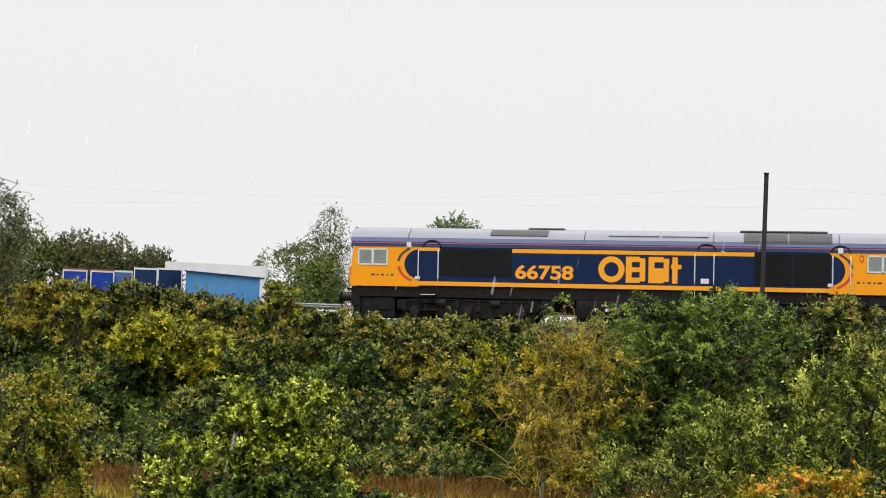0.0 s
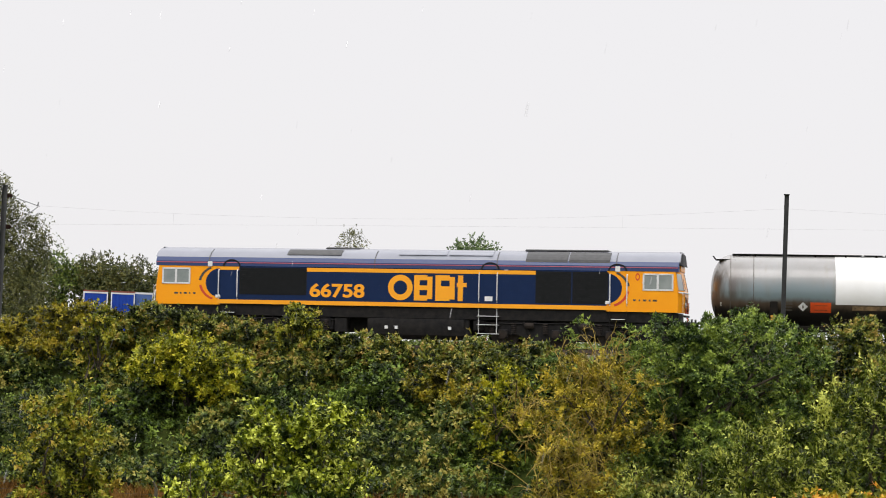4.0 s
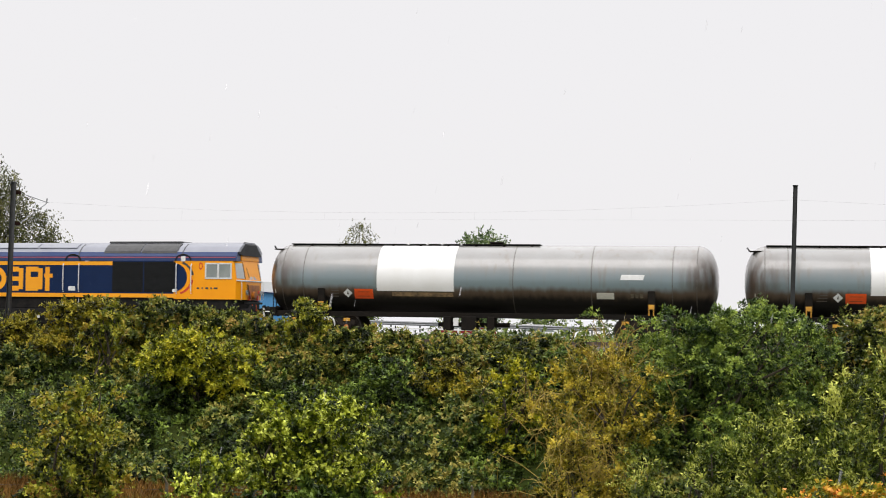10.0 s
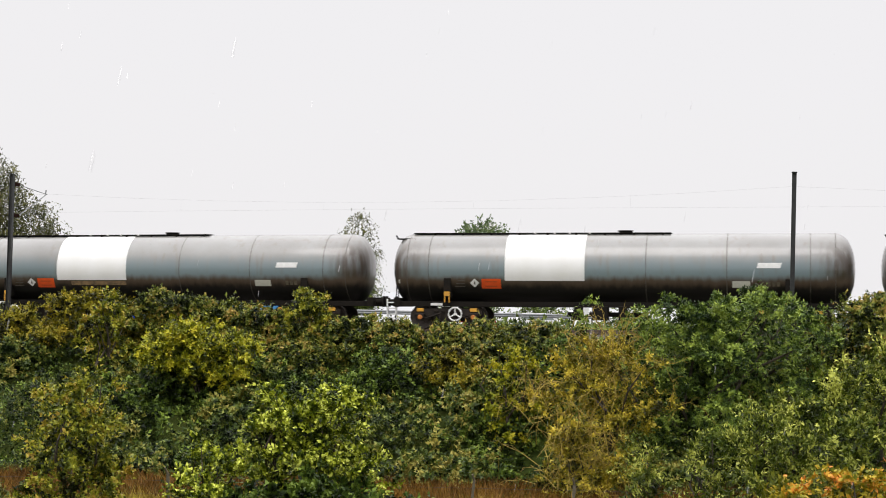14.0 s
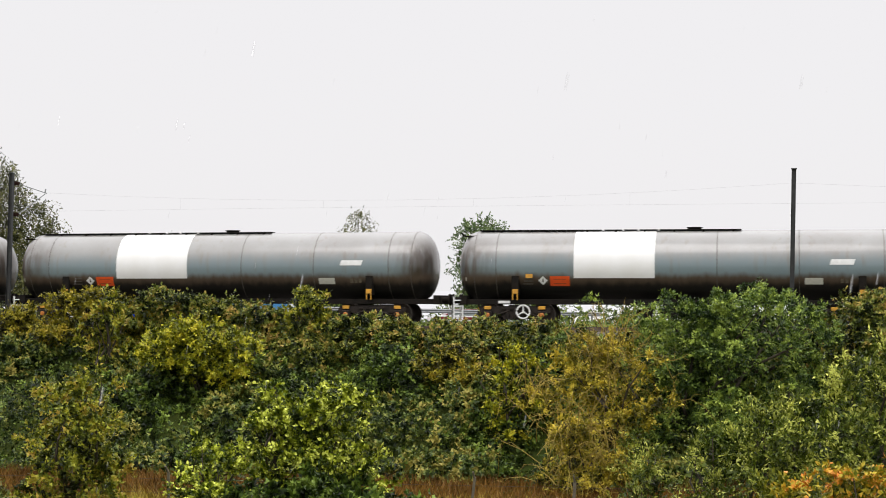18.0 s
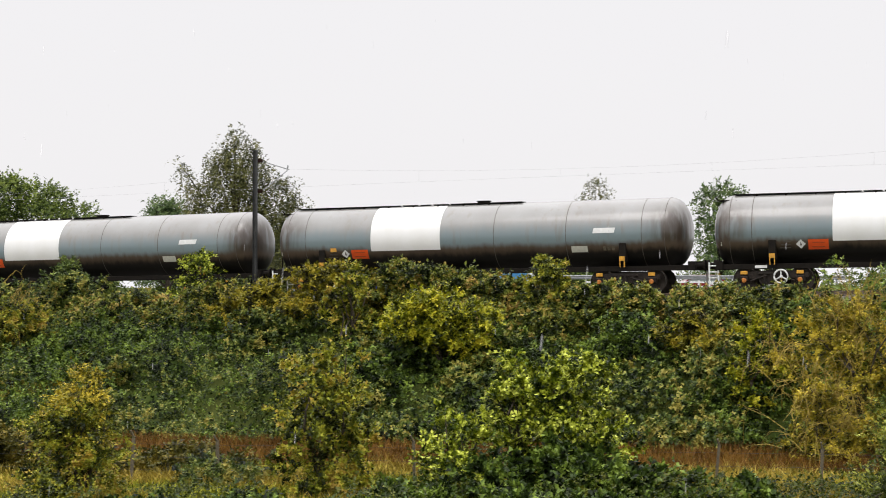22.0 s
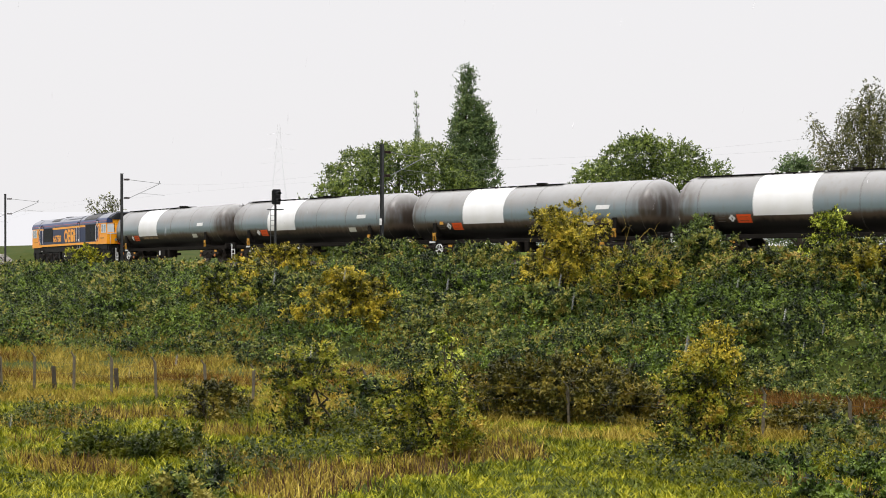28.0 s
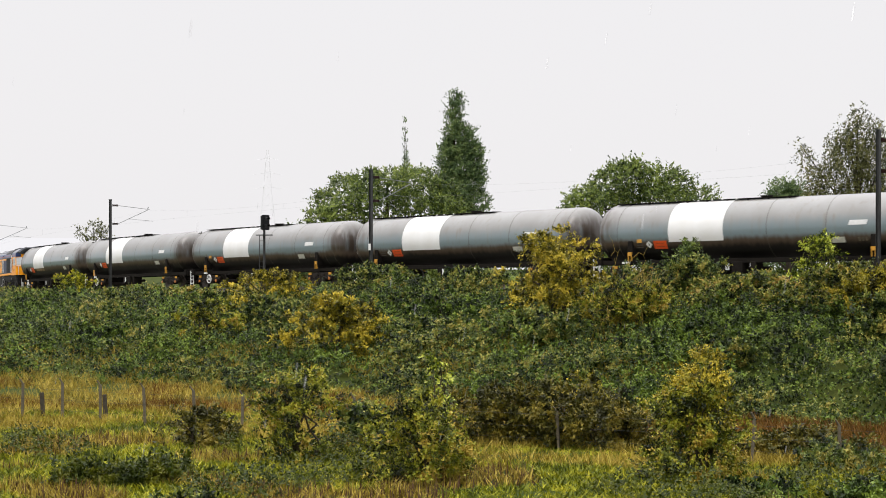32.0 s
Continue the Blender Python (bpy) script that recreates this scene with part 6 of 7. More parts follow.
bush("brown_scrub", "low brown bramble scrub by the fence", 24.2, 52, 4.8, 1.85, L_BROWN, 51, 0.115, 1.2, group=G2, square=3.2)
bush("brown_scrub", "low brown bramble scrub by the fence", 22.5, 51, 3.8, 1.7, L_BROWN, 53, 0.115, 1.2, group=G2, square=3.2)
bush("brown_scrub", "dark olive bramble scrub by the fence", 26.5, 52.5, 4.4, 1.85, L_BROWN, 54, 0.115, 1.2, group=G2, square=3.2)
bush("brown_scrub", "dark olive bramble scrub by the fence", 30.7, 51.8, 2.8, 1.4, L_BRAMBLE, 55, 0.115, 1.2, group=G2)
bush("brown_scrub", "golden-brown shrub at the foot of the bank", 23.3, 55, 1.7, 2.1, L_GOLD, 56, 0.11, 0.8, group=G2)
bush("brown_scrub", "brown bramble scrub by the fence", 36.0, 52, 2.2, 1.2, L_BROWN, 52, 0.115, 1.2, group=G2)
bush("brown_scrub", "low brown bramble scrub by the fence", 15.7, 50.0, 3.4, 0.8, L_BROWN, 60, 0.115, 1.2, group=G2, square=3.2)
bush("brown_scrub", "low brown bramble scrub by the fence", 18.0, 50.0, 2.4, 0.7, L_BROWN, 160, 0.115, 1.2, group=G2, square=3.2)
bush("bramble_bush", "low dark bramble clump in the long grass", 36.6, 37, 2.2, 0.7, L_BRAMBLE, 57, 0.1, 1.2, group=G2)
bush("bramble_bush", "low dark bramble clump in the grass", 39.6, 44, 2.4, 0.62, L_WEED, 58, 0.1, 1.2, group=G2)
bush("bramble_bush", "low dark bramble clump in the grass", 37.6, 44.5, 3.0, 0.66, L_WEED, 158, 0.1, 1.2, group=G2)
bush("bramble_bush", "low dark bramble clump in the grass", 15.0, 47.5, 2.9, 0.7, L_BRAMBLE, 59, 0.1, 1.2, group=G2)
for az_c, d_c, w_c, top_c in ((1.0, 42, 3.4, 1.3), (3.9, 42, 4.4, 1.75), (6.6, 42, 3.0, 1.2), (4.6, 40, 3.2, 0.9), (8.6, 41, 2.6, 0.8), (-1.8, 42, 2.8, 0.9), (2.9, 39.5, 2.8, 0.8), (10.4, 40, 2.4, 0.5), (13.0, 38.4, 2.6, 0.4), (16.2, 38.0, 1.8, 0.3), (17.6, 41.0, 2.4, 0.45), (14.3, 41.6, 2.4, 0.5)):
    bush("bramble_bush", "low dark bramble and nettle clump in the field", az_c, d_c, w_c, top_c, L_NETTLE, 170 + int(az_c * 3), 0.11, 1.3, group=G2, stems=3)


# lesser shrubs that close the gaps on the bank
FILL = np.random.default_rng(77)
for k in range(30):
    s = -24 + 3.3 * k + FILL.uniform(-1, 1)
    reach = max((on_track(s).y - 57.5 - 0.07 * s) * 0.9, 8)
    p = on_track(s, FILL.uniform(0.35, 0.95) * reach)
    kind_k = k % 4
    bush(("bramble_bush", "hawthorn_bush", "bramble_bush", "bramble_bush")[kind_k], ("mounded green bramble bush on the bank", "olive hawthorn bush low on the bank", "mounded green bramble bush on the bank", "mounded dark green bramble bush on the bank")[kind_k],
         math.degrees(math.atan2(-p.x, p.y)), math.hypot(p.x, p.y), FILL.uniform(2.4, 4.0), min(height_at(p.x, p.y) + FILL.uniform(0.9, 1.6), on_track(s).z + 0.1), (L_BRAMBLE, L_CREST if s < 8 else L_BRAMBLE, L_NETTLE, L_BRAMBLE)[kind_k], 200 + k, 0.135, 0.8, group=G1, stems=4)


def seen(x, y):
    """The part of the field beyond the viewer's bank that lies open to view."""
    return (np.hypot(x, y) > 36.3) & (np.arctan2(-x, y) < 0.76)


def field_weeds():
    """Docks, nettles and seedlings in low leafy patches among the grass."""
    rng = np.random.default_rng(66)
    n = 40000
    x, y = rng.uniform(-48, 12, n), rng.uniform(25, 46, n)
    p = billow(x, y, 0.28, 6.0)
    k = seen(x, y) & (p > 0.3 - 0.7 * np.clip((x + 9) / 4, 0, 1))
    x, y, p = x[k], y[k], p[k]
    m = len(x)
    st = np.stack([x, y, ground_height(x, y) + np.clip(p - 0.10 + 0.5 * np.clip((x + 9) / 4, 0, 1), 0, 0.7) * rng.uniform(0.2, 1.6, m)], 1)
    way = unit(np.stack([rng.normal(0, 0.6, m), rng.normal(-0.2, 0.6, m), rng.uniform(0.2, 1, m)], 1))
    q = leaves_on_shoots(rng, st, way, 0.3 * rng.uniform(0.5, 1.5, m), 7, 0.1, 0.55, 0.3)
    tagged(new("field_weeds", blades_mesh("field_weeds", q, L_WEED)), "low green weeds in patches across the field", "weeds", kind="stuff")


field_weeds()


# field grass, too many blades to count
def blades(name, label, mat, seed, n, box, height, width, lean=0.35, where=None):
    rng = np.random.default_rng(seed)
    x, y = rng.uniform(box[0], box[1], n), rng.uniform(box[2], box[3], n)
    if where is not None:
        p = np.array([noise.noise(Vector((a * 0.22, b * 0.42, 6.1))) for a, b in zip(x, y)])
        k = where(p, x, y)
        x, y = x[k], y[k]
    m = len(x)
    z = ground_height(x, y)
    h = height * rng.uniform(0.45, 1.25, m)
    base = np.stack([x, y, z - 0.03], 1)
    a = rng.uniform(0, 2 * np.pi, m)
    side = np.stack([np.cos(a), np.sin(a), 0 * a], 1) * (width * rng.uniform(0.6, 1.3, m))[:, None]
    tip = base + np.stack([rng.normal(0, lean, m) * h, rng.normal(0, lean, m) * h, h], 1)
    q = np.stack([base - side, base + side, tip], 1)
    return tagged(new(name, blades_mesh(name, q, mat)), label, "grass", kind="stuff")


blades("field_grass", "rough bright green field grass", L_GRASS, 61, 250000, (-52, 6, 26, 50), 0.2, 0.034, 0.85, lambda p, x, y: seen(x, y) & (p < 0.22))
blades("straw_grass", "pale dry tufts among the field grass", L_STRAW, 65, 130000, (-52, 6, 26, 50), 0.32, 0.028, 0.6, lambda p, x, y: seen(x, y) & (p > np.where((x > -20) & (y < 41), 0.3, np.where(y > 42, 0.0, 0.13))))
blades("straw_grass", "pale dry grass along the field fence", L_STRAW, 62, 100000, (-75, 6, 43.5, 66), 0.4, 0.02, 0.55, lambda p, x, y: ((x < -22) & (p > -0.22) & (p < 0.3)) | ((x >= -22) & (y < 50.5) & (p > -0.05)))
blades("rust_grass", "rust-brown tall grass between fence and bank", L_RUST, 63, 85000, (-60, 14, 48.5, 57.5), 0.4, 0.018, 0.5, lambda p, x, y: ((x > -21) & (y > 49.5) & (y < 56.6)) | ((x <= -21) & (p > 0.12)))
blades("dock_stalks", "dead brown dock stalks in the field", L_DOCK, 64, 30000, (-50, 6, 26, 42), 0.4, 0.022, 0.14, lambda p, x, y: (p > np.where(x < -19, 0.14, 0.26)) & seen(x, y))


# field fence: concrete posts and wires
def field_fence():
    rng = np.random.default_rng(70)
    g = "posts of the field fence"
    xs = [-42.2, -40.6, -39.0, -37.3, -35.5, -33.5, -31.7, -29.6, -27.5, -24.0, -20.6, -17.2, -14.8, -12.35, -9.6, -7.0, -3.0, 0.9, 3.6, 7.0]
    line = []
    for i, x in enumerate(xs):
        y = 45.8 + rng.normal(0, 0.1)
        z = height_at(x, y)
        h = 1.2 + rng.normal(0, 0.05)
        t = thing("fence_post", "weathered concrete fence post with a cranked top", "fence post", g)
        t.matrix_basis = pose(x, y, z, rng.normal(0, 2), rng.normal(0, 2), rng.normal(0, 4))
        part("shaft", Geo().loft([[(a * 0.036, b * 0.036, zz) for a, b in ((-1, -1), (1, -1), (1, 1), (-1, 1))] for zz in (-0.3, h)]), M_CONC, t)
        part("cranked_top", Geo().tube([(0, 0, h - 0.02), (-0.06, -0.1, h + 0.16)], [0.034, 0.025], 6), M_CONC, t)
        line.append((x, y, z))
    for x, y in ((-40.15, 46.2), (-37.75, 46.6)):
        t = thing("wooden_post", "dark tarred wooden post beside the field fence", "fence post", g)
        t.matrix_basis = pose(x, y, height_at(x, y), 2, -3, 10)
        part("shaft", Geo().loft([[(a * r, b * r, zz) for a, b in ((-1, -1), (1, -1), (1, 1), (-1, 1))] for zz, r in ((-0.3, 0.06), (0.86, 0.052), (0.88, 0.04))]), M_BARK, t)
    for k in (0.35, 0.7, 1.05):
        tagged(new("fence_wire", Geo().tube([(a, b - 0.06, c + k) for a, b, c in line], 0.003, 4).mesh("fence_wire", M_MAST)), "thin rusty fence wire strung between concrete posts", "wire", "wires of the field fence")


field_fence()


# ---- trees beyond the line ----
def blob(rng, n, w, d, z0, z1, r):
    out = []
    for k in range(n):
        u = rng.uniform(0, 1)
        a, q = rng.uniform(0, 2 * math.pi), math.sqrt(rng.uniform(0, 1))
        rim = math.sqrt(max(1 - (2 * u - 0.75) ** 2 * 0.7, 0.1))
        out.append((q * math.cos(a) * w / 2 * rim, q * math.sin(a) * d / 2 * rim, z0 + (z1 - z0) * u, r * rng.uniform(0.7, 1.3), r * rng.uniform(0.7, 1.3), r * rng.uniform(0.6, 1.1)))
    return out


def dome(rng, w, d, z0, z1, r):
    """Lobes over a rounded crown: even cover with an uneven rim."""
    out = []
    for i in range(9):
        u = -1 + 2 * i / 8
        for zf in (0.15, 0.45, 0.75, 1.0):
            edge = math.sqrt(max(1 - (u * 0.93) ** 2.6 if u >= 0 else 1 - (-u * 0.93) ** 2.6, 0.05))
            out.append((u * w / 2 * (1.0 if zf < 0.8 else 0.9) + rng.normal(0, 0.25), rng.uniform(-1, 1) * d / 2, z0 + (z1 - z0) * edge * zf - r * 0.5 + rng.normal(0, 0.2), r * rng.uniform(0.75, 1.2), r, r * rng.uniform(0.6, 1.0)))
    return out


def far_trees():
    R = np.random.default_rng
    z = 2.0
    tree("broad_tree", "wide dark green dome-shaped tree beyond the line", 29.85, 140, z, dome(R(81), 13.8, 7, 2.0, 9.6, 1.5), L_TREE, 81, 0.21, 0.6, 92000, 0.4)
    tree("broad_tree", "rounded green tree beyond the line", 21.55, 130, z, dome(R(82), 12.2, 7, 2.0, 9.5, 1.4), L_TREE, 82, 0.21, 0.6, 78000, 0.35)
    pop = [(0.25, 0, 16.3, 0.42, 0.4, 0.8), (0.2, 0, 15.2, 0.6, 0.6, 1.2), (0.1, 0, 13.6, 0.85, 0.8, 1.4), (0.35, 0, 12.0, 1.15, 1.0, 1.5), (1.1, 0.1, 11.6, 0.75, 0.7, 1.2), (0.8, 0, 13.2, 0.55, 0.6, 1.0), (-0.5, 0, 11.2, 0.7, 0.8, 1.5), (0.6, 0, 10.2, 1.4, 1.0, 1.5), (1.5, 0.2, 9.4, 0.95, 0.8, 1.4),
           (-0.5, 0, 9.0, 0.9, 1.0, 1.5), (0.5, 0, 8.0, 1.5, 1.3, 1.6), (1.9, 0, 7.2, 1.1, 0.9, 1.5), (-0.6, 0, 6.6, 1.0, 1.1, 1.6), (0.9, 0, 5.6, 1.8, 1.3, 1.6), (-0.4, 0, 4.4, 1.4, 1.2, 1.6), (1.4, 0, 4.0, 1.3, 1.2, 1.5), (1.45, 0, 12.9, 0.5, 0.6, 0.9), (1.75, 0, 11.6, 0.65, 0.7, 1.1), (2.0, 0, 10.0, 0.6, 0.7, 1.2), (-1.0, 0, 8.0, 0.7, 0.8, 1.2)]
    pop = [(a * 1.12, b, c, d * 1.08, e, f) for a, b, c, d, e, f in pop]
    tree("lombardy_poplar", "tall dark columnar poplar beyond the line", 27.72, 150, z, pop, L_POPLAR, 83, 0.16, 0.5, 80000, 0.35, up=1.3, inner=0.3)
    tree("lombardy_poplar", "thin distant poplar, half bare", 29.28, 165, z, [(0, 0, 14.9, 0.07, 0.07, 1.2), (0, 0, 13.0, 0.12, 0.12, 1.4), (0.05, 0, 11.3, 0.2, 0.2, 1.4), (0, 0, 9.6, 0.36, 0.36, 1.4), (-0.05, 0, 8, 0.5, 0.4, 1.4)], L_POPLAR, 84, 0.12, 0.35, 7000, 0.12, up=3.0, droop=0.0)
    wil = [(0, 0, 12.0, 0.45, 0.5, 0.8), (-0.5, 0.3, 11.1, 0.6, 0.6, 0.8), (0.9, 0, 11.2, 0.5, 0.5, 0.8), (-1.2, 0, 10.3, 0.55, 0.6, 0.8), (0.3, 0, 10.0, 0.9, 0.8, 0.9), (1.5, 0, 9.9, 0.55, 0.6, 0.8),
           (-3.2, 0, 10.4, 0.3, 0.3, 0.5), (-2.9, 0, 9.5, 0.4, 0.4, 0.8), (-2.3, 0.2, 8.5, 0.55, 0.6, 0.8), (-1.3, -0.4, 8.9, 0.8, 0.7, 0.9), (0.2, 0.4, 8.6, 1.0, 0.9, 1.0), (1.6, 0, 8.4, 0.8, 0.8, 0.9),
           (2.6, 0, 9.1, 0.4, 0.4, 0.6), (3.0, 0, 9.1, 0.35, 0.4, 0.5), (3.5, 0, 8.2, 0.4, 0.4, 1.0), (3.5, 0, 7.0, 0.45, 0.5, 1.0), (2.7, 0, 7.3, 0.7, 0.7, 1.0), (-2.2, 0, 7.0, 0.8, 0.8, 0.8),
           (-0.6, 0, 7.0, 1.1, 1.0, 1.0), (1.2, 0, 6.8, 1.1, 1.0, 1.0), (0, 0, 5.2, 1.8, 1.4, 1.0), (2.6, 0, 5.4, 1.2, 1.2, 1.0), (-2, 0, 5.2, 1.2, 1.2, 1.0)]
    tree("weeping_birch", "loose grey-green birch with drooping sprays", 14.6, 110, z, [(a * 1.06, b, c * 0.965, d * 0.55, e * 0.7, f * 1.1) for a, b, c, d, e, f in wil], L_BIRCH, 85, 0.19, 0.7, 40000, 0.2, 0.45, 1.0, -0.7, 0.25, 7)
    tree("dark_shrub_tree", "low dark green tree beyond the line", 16.8, 118, z, blob(R(86), 16, 5.6, 4, 2.5, 7.0, 1.0), L_POPLAR, 86, 0.18, 0.6, 18000, 0.22)
    def farther(lobes, k):
        return [(a * k, b * k, (c - 4) * k + 4, d * k, e * k, f * k) for a, b, c, d, e, f in lobes]
    tree("airy_birch", "slender birch tip above the yard trees", 2.75, 150, z, farther([(0, 0, 9.0, 0.45, 0.4, 0.9), (0.5, 0, 7.9, 0.6, 0.5, 0.8), (-0.9, 0, 8.0, 0.4, 0.4, 0.7), (-0.2, 0, 7, 1.0, 0.8, 0.9), (0.9, 0, 6.5, 0.7, 0.6, 0.9), (-1.2, 0, 6.6, 0.5, 0.5, 0.8), (0, 0, 5.5, 1.5, 1.2, 1.1), (-0.3, 0, 4.0, 1.7, 1.3, 1.2)], 1.25), L_BIRCH, 87, 0.17, 0.85, 13000, 0.1, 0.5, 1.0, 0.0, 0.2)
    tree("broad_tree", "small round tree showing over the train", -1.3, 130, z, [(0, 0, 9.0, 1.1, 1, 0.8), (0.8, 0, 8.6, 0.9, 1, 0.7), (-0.9, 0, 8.4, 0.9, 1, 0.7), (0.2, 0, 7.3, 1.6, 1.4, 1.0), (-0.5, 0, 5.8, 1.7, 1.4, 1.2), (0.6, 0, 5.0, 1.6, 1.4, 1.4), (-0.2, 0, 3.6, 1.8, 1.5, 1.4)], L_POPLAR, 88, 0.22, 0.6, 11000, 0.2)
    tree("yard_tree", "airy green tree with gaps of sky beside the shed", 3.75, 152, z, farther(blob(R(89), 26, 5.2, 4, 2.2, 6.9, 0.75), 1.35), L_TREE, 89, 0.19, 0.8, 21000, 0.14, droop=0.5, inner=0.25, limbs=14)
    tree("yard_tree", "leafy tree beside the shed", 3.0, 149, z, farther(blob(R(90), 16, 3.4, 3, 1.5, 5.4, 0.8), 1.35), L_TREE, 90, 0.2, 0.8, 18000, 0.16)
    tree("distant_tree", "small distant tree in the mist", 39.4, 220, 0.5, [(0, 0, 7.3, 1.0, 1, 0.8), (-1.2, 0, 6.6, 0.8, 1, 0.8), (1.1, 0, 6.6, 0.8, 1, 0.8), (0, 0, 5.8, 1.8, 1.4, 0.9)], L_BIRCH, 91, 0.24, 0.8, 1500, 0.2, inner=0.2)
    for k, (az, top) in enumerate(((9.6, 9.9), (10.8, 10.4), (12.0, 10.3), (13.2, 10.2), (14.9, 10.2), (16.6, 9.6), (8.6, 8.8))):
        tree("hedge_tree", "dark olive hedgerow tree behind the yard", az, 158 + 2 * (k % 3), z, blob(R(100 + k), 18, 5.8, 3.5, 1.0, top - 3.1, 1.45), (L_HEDGE, L_HEDGE, L_TREE)[k % 3], 100 + k, 0.25, 0.7, 14000, 0.2)
    for k, (az, d, top) in enumerate(((19.3, 150, 8.6), (24.8, 150, 8.9), (33.0, 165, 7.5), (-6, 140, 7.2), (-12, 140, 7.4), (-1.2, 152, 6.3), (-3.4, 150, 6.2), (-8.6, 150, 6.4))):
        tree("hedge_tree", "green hedgerow tree beyond the line", az, d, z, blob(R(110 + k), 12, 6, 4, 1.0, top - 3.4, 1.2), L_TREE, 110 + k, 0.26, 0.9, 4200, 0.2)


far_trees()


def pylon():
    x, y = polar(33.8, 420)
    t = thing("pylon", "pale lattice electricity pylon faint in the mist", "pylon")
    t.matrix_basis = pose(x, y, 0, 0, 0, 30)
    g = Geo()
    for a, b in ((-1, -1), (1, -1), (1, 1), (-1, 1)):
        g.tube([(a * 3, b * 3, 0), (a * 1.0, b * 1.0, 18), (a * 0.25, b * 0.25, 28.5)], 0.025, 4)
    for k in range(12):
        z0, z1 = k * 2.3, (k + 1) * 2.3
        r0, r1 = np.interp([z0, z1], [0, 18, 28.5], [3, 1, 0.25])
        for e in (1, -1):
            g.tube([(-r0 * e, -r0, z0), (r1 * e, -r1, z1)], 0.015, 3)
    part("lattice", g, M_MIST, t)
    arm = Geo()
    for z, w in ((19, 4.5), (22.5, 3.6), (26, 2.8)):
        arm.tube([(-w, 0, z), (0, 0, z + 0.6), (w, 0, z)], 0.02, 4)
    part("cross_arms", arm, M_MIST, t)


pylon()


def mist_backdrop():
    """Where the view runs out along the line an added glowing wall closes it off, painted as pale rain mist."""
    m = bpy.data.materials.new("mist_glow")
    m.use_nodes = True
    n, l = m.node_tree.nodes, m.node_tree.links
    # the wall emits a near-sky tone in place of real haze
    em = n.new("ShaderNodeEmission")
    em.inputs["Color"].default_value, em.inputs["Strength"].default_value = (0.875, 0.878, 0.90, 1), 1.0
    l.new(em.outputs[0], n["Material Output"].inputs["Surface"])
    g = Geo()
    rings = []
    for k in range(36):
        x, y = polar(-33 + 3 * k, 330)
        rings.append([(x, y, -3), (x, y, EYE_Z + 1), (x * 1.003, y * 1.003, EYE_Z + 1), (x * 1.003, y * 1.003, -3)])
    tagged(new("backdrop", g.loft(rings).mesh("backdrop", m)), "pale glowing wall imitating rain mist in the distance", "backdrop", kind="structure")


mist_backdrop()


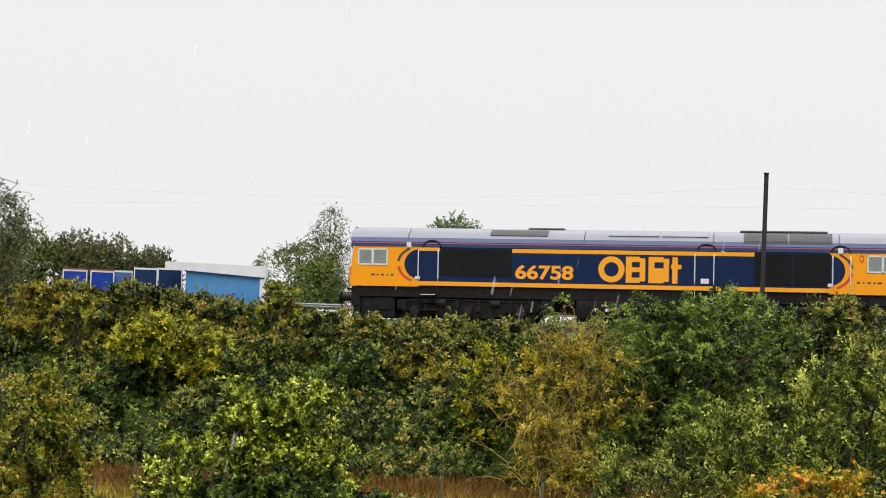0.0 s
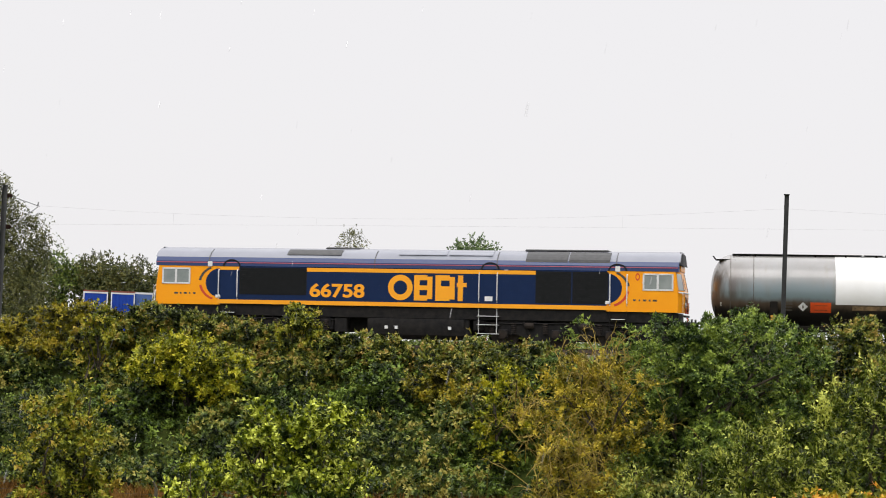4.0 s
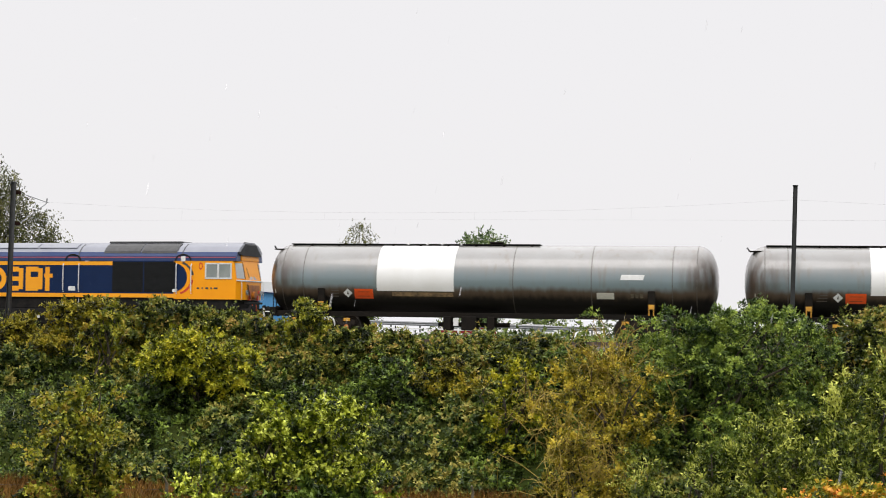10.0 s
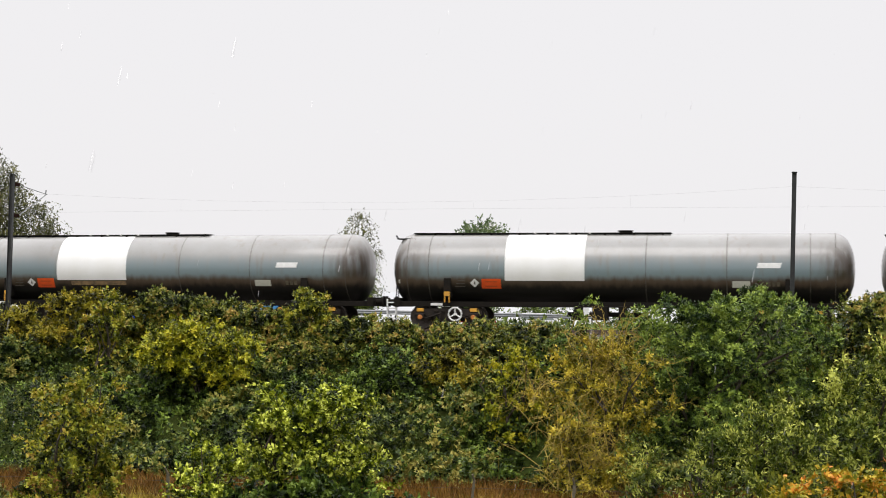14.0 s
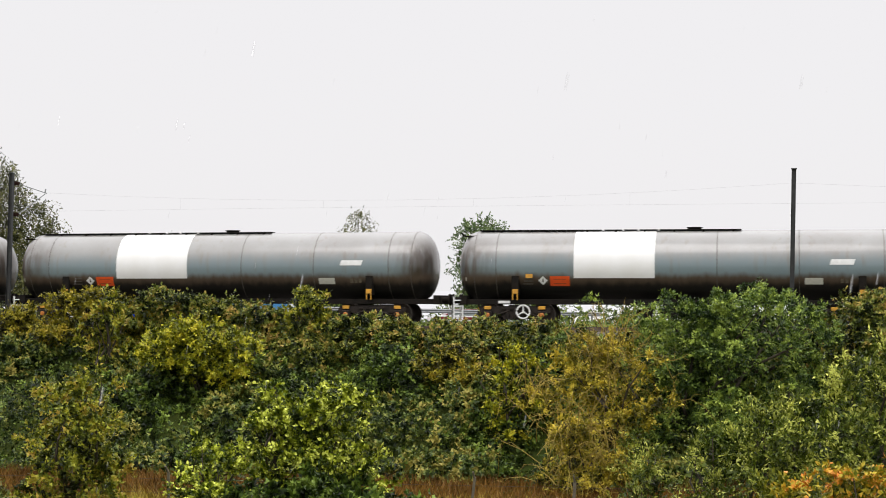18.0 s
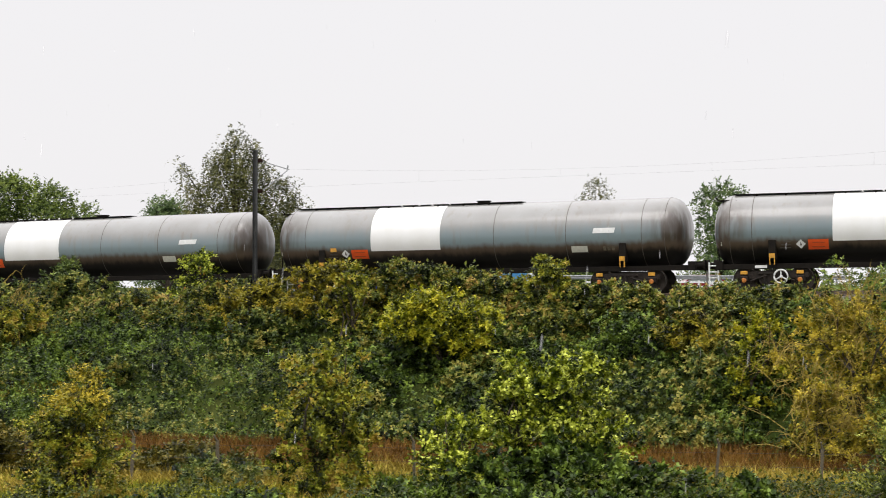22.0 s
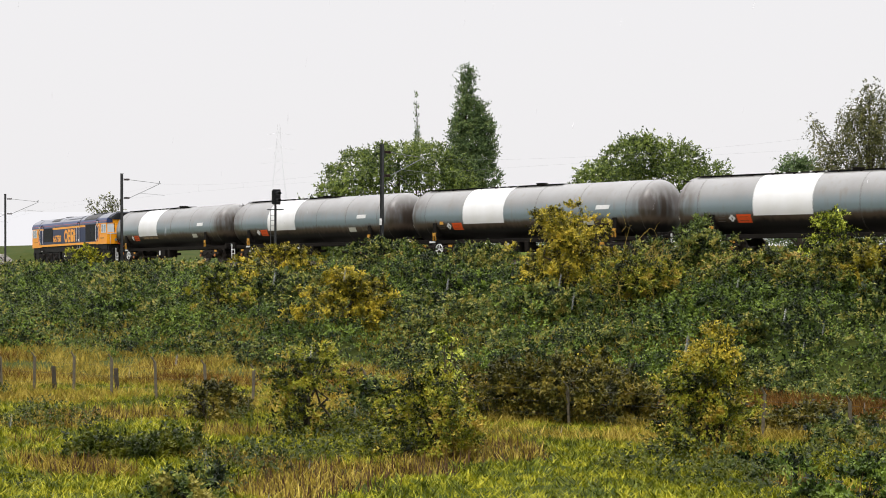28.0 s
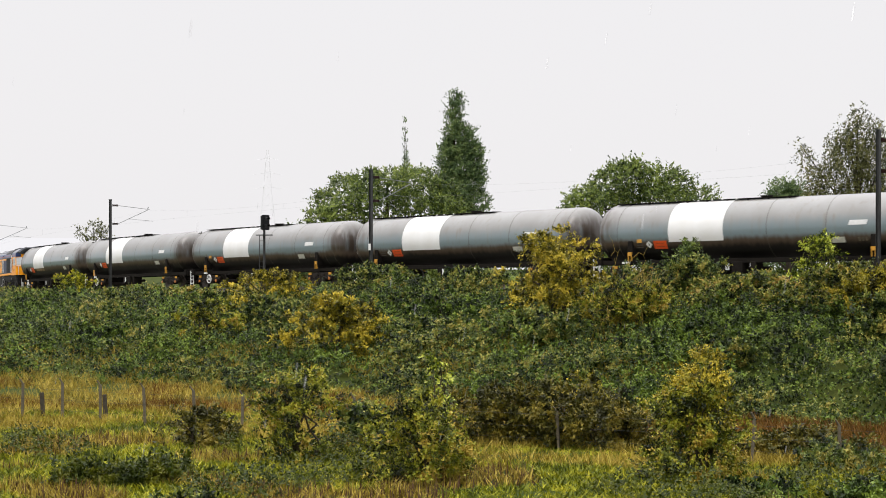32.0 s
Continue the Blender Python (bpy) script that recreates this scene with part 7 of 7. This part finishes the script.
# ---- rain: loose drops that fall together ----
def rain():
    rng = np.random.default_rng(5)
    n = 6000
    az, d = np.radians(rng.uniform(-18, 46, n)), rng.uniform(9, 34, n)
    p = np.stack([-d * np.sin(az), d * np.cos(az), rng.uniform(-2, 232, n)], 1)
    p[:, 0] += 0.16 * p[:, 2]
    r = rng.uniform(0.006, 0.014, n)[:, None]
    L = rng.uniform(2.0, 2.6, n)[:, None] * r
    ax, ay, az_ = np.array([1.0, 0, 0]), np.array([0, 1.0, 0]), np.array([0, 0, 1.0])
    ring = [p + (ax * math.cos(k * math.pi / 3) + ay * math.sin(k * math.pi / 3)) * r for k in range(6)]
    tip, out = p + az_ * L, []
    for k in range(6):
        a, b = ring[k], ring[(k + 1) % 6]
        out.append(np.stack([a, b, b * 0.5 + tip * 0.5, tip], 1))
    out.append(np.stack([ring[0], ring[1], ring[2], ring[3]], 1))
    out.append(np.stack([ring[3], ring[4], ring[5], ring[0]], 1))
    return tagged(new("rain", blades_mesh("rain", np.concatenate(out), M_RAIN)), "falling raindrops in front of the field", "rain", kind="stuff")


RAIN = rain()


# ---- what moves ----
PROGRESS = (
    (0, 2.21), (1, 4.11), (2, 6.12), (3, 8.51), (3.5, 9.77), (5.5, 15.27), (6, 16.69), (7, 19.55),
    (8, 22.55), (9, 25.52), (10, 28.69), (11, 31.87), (12, 35.22), (13, 38.59), (14, 42.18), (14.5, 44.19),
    (16.5, 51.86), (17, 53.88), (18, 58.07), (19, 62.43), (20, 66.9), (21, 71.47), (22, 76.02), (23, 80.86),
    (24, 85.61), (25, 90.62), (26, 95.86), (26.5, 98.51), (28.5, 109.42), (30, 117.8), (32, 129.23),
)


def vehicle_pose(s, middle, pivot):
    a, b = on_track(s - middle + pivot), on_track(s - middle - pivot)
    x = (a - b).normalized()
    y = Vector((0, 0, 1)).cross(x).normalized()
    z = x.cross(y)
    c = (a + b) / 2
    return Matrix(((x.x, y.x, z.x, c.x), (x.y, y.y, z.y, c.y), (x.z, y.z, z.z, c.z), (0, 0, 0, 1)))


def motions():
    times, way = np.array([r[0] for r in PROGRESS]), np.array([r[1] for r in PROGRESS])
    walk(LOCO, [(t, vehicle_pose(s, 10.15, 5.75)) for t, s in PROGRESS])
    for k, wagon in enumerate(WAGONS):
        walk(wagon, [(t, vehicle_pose(s, 30.66 + 18.527 * k, 6.35)) for t, s in PROGRESS])
    for vehicle, radius in [(LOCO, WHEEL_BIG)] + [(w, WHEEL_SMALL) for w in WAGONS]:
        n = int((way[-1] - way[0]) / radius / radians(75)) + 1
        ss = np.linspace(way[0], way[-1], n + 1)
        tt = np.interp(ss, way, times)
        for ws in [o for o in vehicle.children_recursive if o.name.startswith("wheelset")]:
            at = ws.matrix_basis.translation.copy()
            walk(ws, [(t, pose(*at, 0, math.degrees((s - way[0]) / radius), 0)) for t, s in zip(tt, ss)])
    walk(RAIN, [(0, pose(0, 0, 0)), (32, pose(-32 * 1.12, 0, -32 * 7.0))])


motions()
